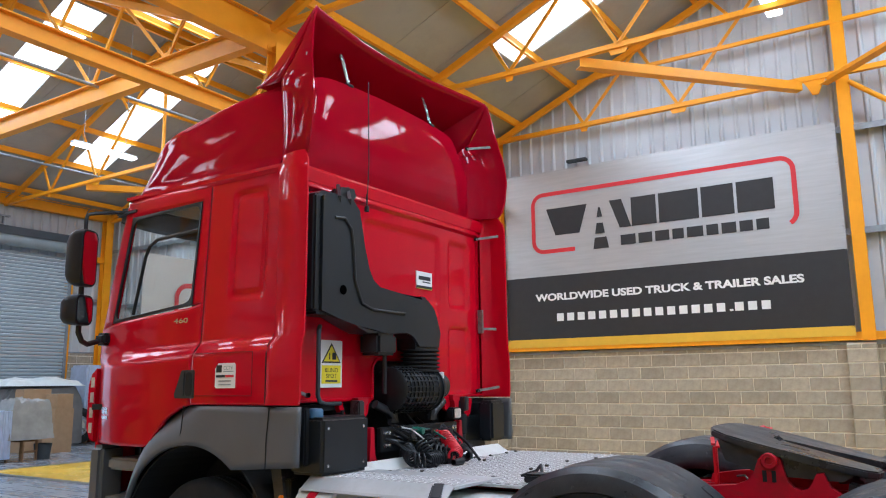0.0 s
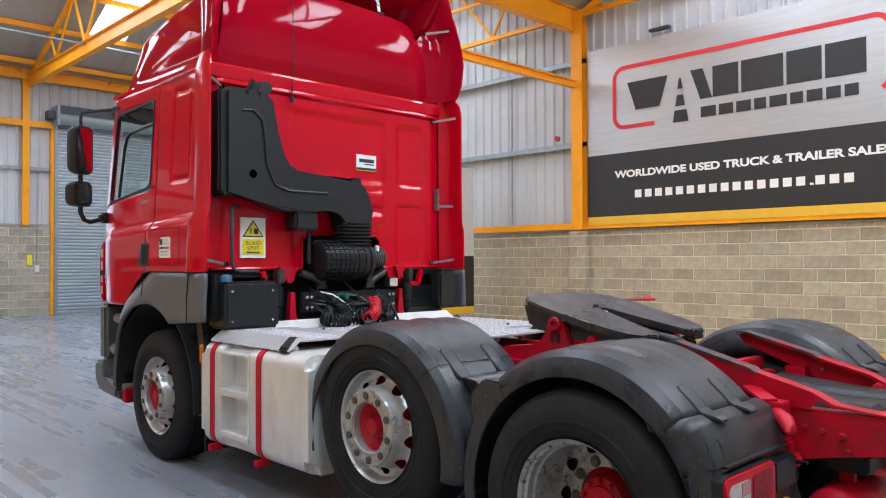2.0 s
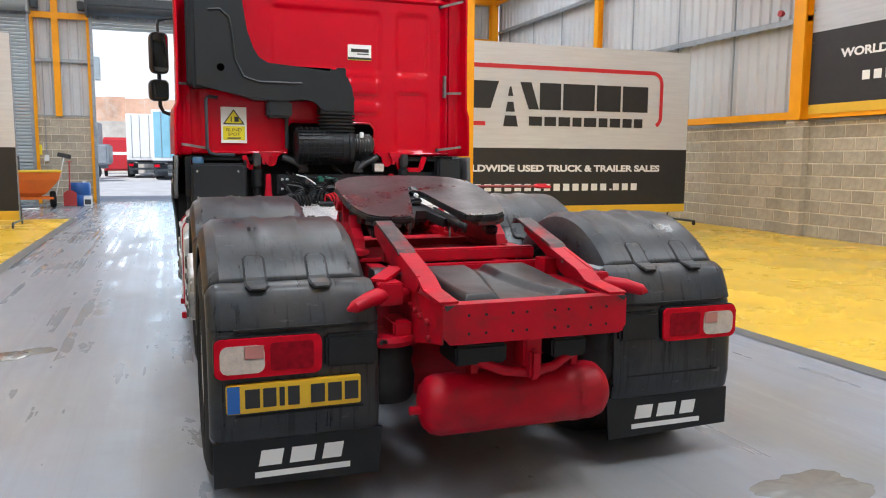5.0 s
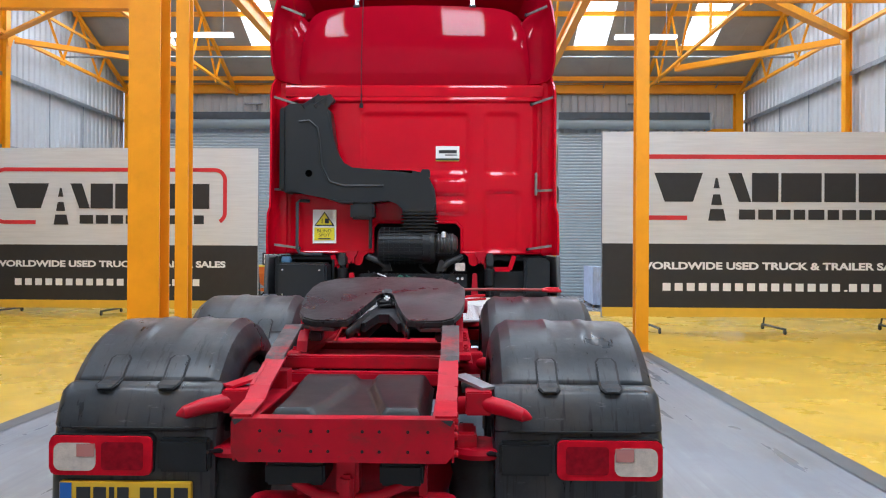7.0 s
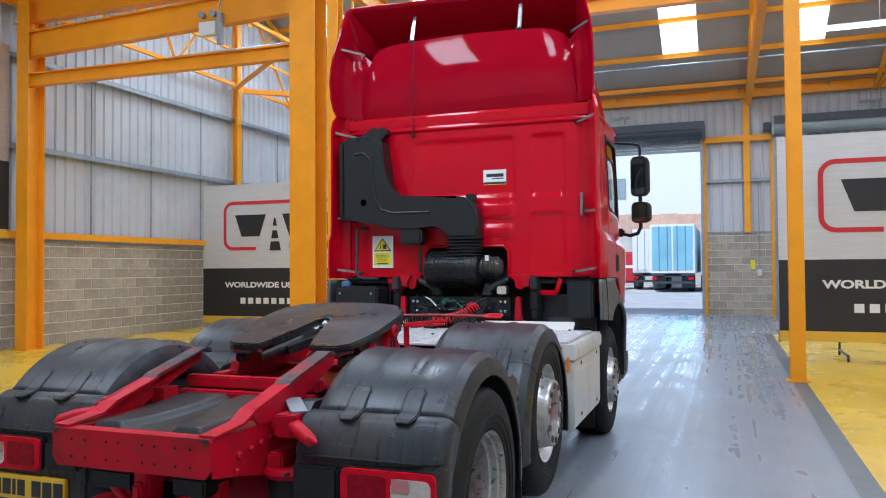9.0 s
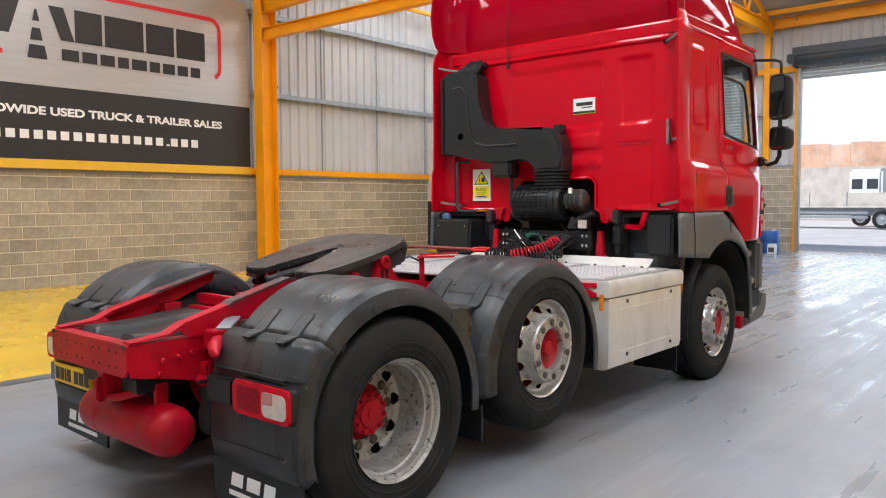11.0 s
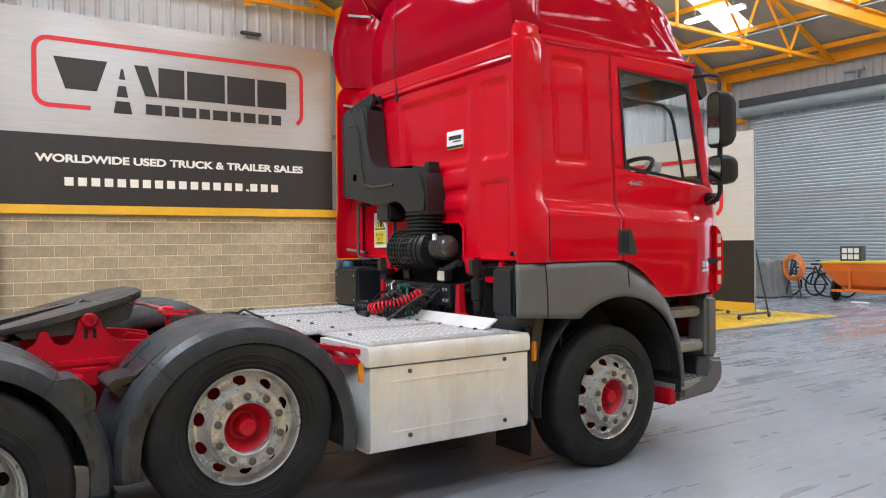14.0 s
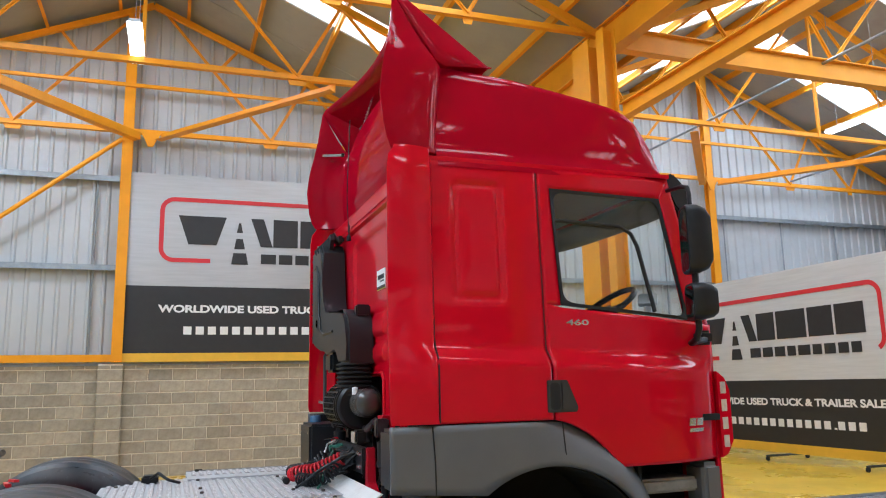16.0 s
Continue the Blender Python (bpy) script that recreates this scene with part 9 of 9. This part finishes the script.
for k, (x, y, w, d) in enumerate(((-2.46, 2.28, 0.34, 0.26), (-2.26, 2.40, 0.22, 0.22), (1.30, -1.30, 0.55, 0.35))):
    pd = thing("puddle", "shallow dirty puddle on the grey floor", "puddle", "puddles")
    pd.location = (x, y, 0.0)
    bm = bmesh.new()
    rim = []
    for i in range(48):
        a = i * math.tau / 48
        r = 1 + 0.35 * noise.noise((math.cos(a) * 1.3 + 7 * k, math.sin(a) * 1.3, 0)) + 0.15 * noise.noise((math.cos(a) * 4, math.sin(a) * 4, k))
        rim.append((w / 2 * r * math.cos(a), d / 2 * r * math.sin(a)))
    mid = bm.verts.new((0, 0, 0.005))
    inner = [bm.verts.new((u * 0.96, v * 0.96, 0.005)) for u, v in rim]
    outer = [bm.verts.new((u, v, 0.001)) for u, v in rim]
    for i in range(48):
        j = (i + 1) % 48
        bm.faces.new((mid, inner[i], inner[j]))
        bm.faces.new((inner[i], outer[i], outer[j], inner[j]))
    part("water_film", bm, M["puddle"], pd, "", True)

# ---- small fittings ----
jb = thing("junction_box", "white electrical box with two lamps on the tie beam", "electrical box")
bm = bmesh.new()
box(bm, -6.32, -5.98, 7.36, 7.48, 5.62, 5.86, 0.01)
part("case", bm, M["whitebox"], jb)
for x in (-6.25, -6.02):
    bm = bmesh.new()
    lathe(bm, [(7.34, 0.001), (7.34, 0.06), (7.40, 0.06), (7.46, 0.03)], 18, "y", (x, 0, 5.98))
    part("lamp_head", bm, M["girt"], jb, "", True)
bm = bmesh.new()
box(bm, -5.96, -5.86, 7.38, 7.48, 5.45, 6.0, 0.01)
tube(bm, [(-5.95, 7.42, 6.0), (-5.9, 7.45, 6.3)], 0.012, 6)
part("bracket", bm, M["girt"], jb)
for x, y in ((XR - 0.1, 8.25), (XL + 0.12, 8.2)):
    sd = thing("sounder", "small red alarm sounder on the wall rail", "alarm", "alarms")
    bm = bmesh.new()
    lathe(bm, [(0, 0.001), (0, 0.06), (0.06, 0.06), (0.1, 0.035), (0.1, 0.001)], 18, "x", (x - 0.05, y, 4.22))
    part("horn", bm, M["redbox"], sd, "", True)
for x in (-6.6, -0.9, 6.4):
    bm = bmesh.new()
    box(bm, x - 0.3, x + 0.3, YF - 0.1, YF, 6.45, 6.5)
    box(bm, x + 0.1, x + 0.14, YF - 0.1, YF, 6.25, 6.45)
    tagged(part("vent_bracket", bm, M["girt"]), "small steel bracket above the shutter door", "bracket", "brackets")
for x in (3.25, -4.75):
    sb = thing("switch_box", "small white shutter switch with yellow notice on the pier", "switch", "switches")
    bm = bmesh.new()
    box(bm, x - 0.06, x + 0.06, YF - 0.08, YF - 0.012, 1.25, 1.45, 0.01)
    part("case", bm, M["whitebox"], sb)
    bm = bmesh.new()
    box(bm, x - 0.26, x - 0.12, YF - 0.02, YF - 0.0125, 1.45, 1.75)
    part("notice", bm, M["signyellow"], sb)
    bm = bmesh.new()
    tube(bm, [(x, YF - 0.03, 1.45), (x, YF - 0.03, 4.2)], 0.012, 6)
    part("conduit", bm, M["girt"], sb)
bm = bmesh.new()
tube(bm, [(XL, YV + 0.25, 7.05), (XR, YV + 0.25, 7.05)], 0.11, 12)
tagged(part("valley_pipe", bm, M["lampbody"]), "pale drain pipe along the roof valley", "pipe", kind="structure")
for y in (12.0, 17.5):
    bm = bmesh.new()
    tube(bm, [(XL + 0.3, y, 6.9), (XR - 0.3, y, 6.9)], 0.03, 8)
    tagged(part("conduit_pipe", bm, M["girt"]), "thin grey conduit under the roof", "pipe", kind="structure")
# ---- yard outside the open door ----
M["yardwhite"] = mat("white_render_wall", (0.80, 0.80, 0.80), 0.8, vary=0.04)
M["trailerblue"] = mat("blue_curtain", (0.22, 0.46, 0.58), 0.5, vary=0.15, scale=0.6)
M["trailerwhite"] = mat("white_trailer_paint", (0.75, 0.77, 0.78), 0.4, vary=0.04)
M["fence"] = mat("rusty_fence", (0.60, 0.37, 0.26), 0.9, vary=0.3, scale=0.5, stain=(0.62, 0.58, 0.52), stain_amt=0.7, stain_scale=0.4)
M["yardstone"] = mat("yard_wall_stone", (0.50, 0.47, 0.43), 0.9, vary=0.2, scale=1.2)
M["vanred"] = mat("red_van_paint", (0.5, 0.03, 0.04), 0.4)
fb = thing("far_building", "large white rendered building beyond the yard", "building")
bm = bmesh.new()
box(bm, -60, 60, 74, 90, 0, 24)
part("facade", bm, M["yardwhite"], fb)
bm = bmesh.new()
box(bm, -8.6, -6.9, 73.9, 74.0, 8.4, 10.4)
part("window", bm, M["shutter"], fb, "grey blue window")
yw = thing("yard_wall", "long stone retaining wall with rusty fence", "wall", kind="structure")
bm = bmesh.new()
box(bm, -60, 60, 66, 66.6, 0, 4.3)
part("stonework", bm, M["yardstone"], yw)
for k in range(80):
    bm = bmesh.new()
    box(bm, -60 + 1.5 * k, -60 + 1.5 * k + 1.49, 66.1, 66.2, 4.3, 6.1 + 0.2 * random.random())
    part("fence_panel", bm, M["fence"], yw)


def trailer(x, y, w, body, door, turn=0):
    t = thing("box_trailer", "parked articulated trailer with closed rear doors in the yard", "trailer", "trailers")
    t.matrix_world = pose(x, y, 0, 0, 0, turn)
    bm = bmesh.new()
    box(bm, -w / 2, w / 2, 0, 12.5, 1.15, 4.25, 0.03)
    part("body", bm, M[body], t)
    for s in (-1, 1):
        bm = bmesh.new()
        box(bm, min(s * 0.05, s * (w / 2 - 0.12)), max(s * 0.05, s * (w / 2 - 0.12)), -0.04, 0, 1.35, 4.1, 0.01)
        d = part("rear_door", bm, M[door], t)
        for u in (0.3, 0.8):
            bm = bmesh.new()
            tube(bm, [(s * u, -0.07, 1.3), (s * u, -0.07, 4.15)], 0.02, 6)
            part("lock_rod", bm, M["girt"], d)
        bm = bmesh.new()
        box(bm, s * (w / 2 - 0.25) - 0.15, s * (w / 2 - 0.25) + 0.15, -0.06, 0, 0.75, 0.92, 0.01)
        part("tail_lamp", bm, M["lamp_red"], t)
        for yy in (1.6, 2.9, 4.2):
            bm = bmesh.new()
            lathe(bm, [(s * 0.85, 0.1), (s * 0.85, 0.5), (s * 1.2, 0.5), (s * 1.2, 0.1)], 22, "x", (0, yy, 0.5))
            part("wheel", bm, M["rubber"], t)
    bm = bmesh.new()
    box(bm, -w / 2, w / 2, 0, 0.1, 1.0, 1.15)
    box(bm, -w / 2 + 0.1, w / 2 - 0.1, 0.05, 0.2, 0.5, 0.65)
    for s in (-1, 1):
        box(bm, min(s * 0.5, s * (w / 2 - 0.08)), max(s * 0.5, s * (w / 2 - 0.08)), 0.95, 1.0, 0.2, 0.95)
    box(bm, -0.5, 0.5, 0, 11, 0.9, 1.1)
    part("chassis", bm, M["darkmetal"], t)


trailer(4.6, 47.5, 3.0, "trailerwhite", "trailerblue")
trailer(1.9, 50.5, 1.9, "trailerblue", "trailerblue")
trailer(-0.85, 46.5, 2.7, "trailerwhite", "trailerblue")
trailer(-2.75, 52.0, 2.3, "trailerwhite", "trailerwhite")


def yard_wheel(x, y, z, r, parent):
    """A lorry wheel seen from the side: tyre with a pale dished disc."""
    bm = bmesh.new()
    lathe(bm, [(y + 0.3, r * 0.4), (y + 0.3, r), (y + 0.04, r), (y, r * 0.92), (y, r * 0.6)], 26, "y", (x, 0, z))
    w = part("wheel", bm, M["rubber"], parent)
    bm = bmesh.new()
    lathe(bm, [(y + 0.01, r * 0.6), (y + 0.06, r * 0.5), (y + 0.05, r * 0.2), (y + 0.02, 0.001)], 22, "y", (x, 0, z))
    part("disc", bm, M["girt"], w)


fbt = thing("flatbed_lorry", "parked pale dropside flatbed lorry in the yard", "lorry")
fbt.matrix_world = pose(-9.0, 46.0, 0, 0, 0, -3)
bm = bmesh.new()
box(bm, -4.2, 3.9, -1.2, 1.2, 1.15, 1.32)
fbd = part("flatbed", bm, M["yardstone"], fbt)
for k in range(4):
    bm = bmesh.new()
    box(bm, -4.15 + 2.0 * k, -2.20 + 2.0 * k, -1.22, -1.17, 1.32, 1.98, 0.01)
    part("drop_side", bm, M["yardstone"], fbd)
    bm = bmesh.new()
    box(bm, -2.19 + 2.0 * k, -2.16 + 2.0 * k, -1.23, -1.15, 1.2, 2.02)
    part("side_post", bm, M["girt"], fbd)
bm = bmesh.new()
box(bm, 3.9, 4.5, -1.15, 1.2, 0.9, 2.1, 0.10, 3)
part("cab", bm, M["girt"], fbt, "grey low cab", True)
bm = bmesh.new()
box(bm, -4.2, 4.3, -0.5, 0.5, 0.7, 1.15)
for z in (0.55, 0.80):
    box(bm, -1.6, 2.9, -1.18, -1.14, z, z + 0.13)
part("chassis", bm, M["girt"], fbt)
for u in (-3.4, -2.2, 3.6):
    yard_wheel(u, -1.2, 0.5, 0.5, fbt)
wl = thing("white_lorry", "white lorry cab parked behind the flatbed", "lorry")
wl.matrix_world = pose(-7.2, 50.0, 0, 0, 0, -3)
bm = bmesh.new()
box(bm, -0.9, 0.95, -1.1, 1.2, 0.9, 3.45, 0.16, 3)
cbx = part("cab", bm, M["trailerwhite"], wl, "", True)
for u in (-0.72, 0.12):
    bm = bmesh.new()
    box(bm, u, u + 0.6, -1.13, -1.09, 2.25, 2.85, 0.02)
    part("cab_window", bm, M["darkmetal"], cbx)
bm = bmesh.new()
box(bm, 0.9, 1.9, -0.9, 0.9, 0.8, 3.5, 0.03)
part("body_frame", bm, M["girt"], wl)
for u in (-0.2, 1.4):
    yard_wheel(u, -1.1, 0.5, 0.5, wl)
rv = thing("red_van", "small red van parked among the lorries", "van")
rv.matrix_world = pose(-4.6, 54, 0)
bm = bmesh.new()
box(bm, -1.0, 1.0, 0, 4, 0.4, 2.7, 0.15, 3)
part("body", bm, M["vanred"], rv, "", True)
bm = bmesh.new()
box(bm, -0.8, 0.8, -0.02, 0, 1.5, 1.7)
part("white_stripe", bm, M["whiteprint"], rv)
for u in (-0.8, 0.8):
    bm = bmesh.new()
    lathe(bm, [(u - 0.1, 0.1), (u - 0.1, 0.35), (u + 0.1, 0.35), (u + 0.1, 0.1)], 18, "x", (0, 0.7, 0.35))
    part("wheel", bm, M["rubber"], rv)
bm = bmesh.new()
box(bm, 1.78, 1.9, YF + 0.35, YF + 0.47, 0, 1.1, 0.01)
tagged(part("bollard", bm, M["yellowlid"]), "yellow and black striped bollard by the doorway", "bollard")
for k in range(3):
    bm = bmesh.new()
    box(bm, 1.776, 1.904, YF + 0.346, YF + 0.474, 0.2 + 0.3 * k, 0.33 + 0.3 * k)
    part("black_band", bm, M["blackprint"], bpy.data.objects["bollard"])
lay_blocks()
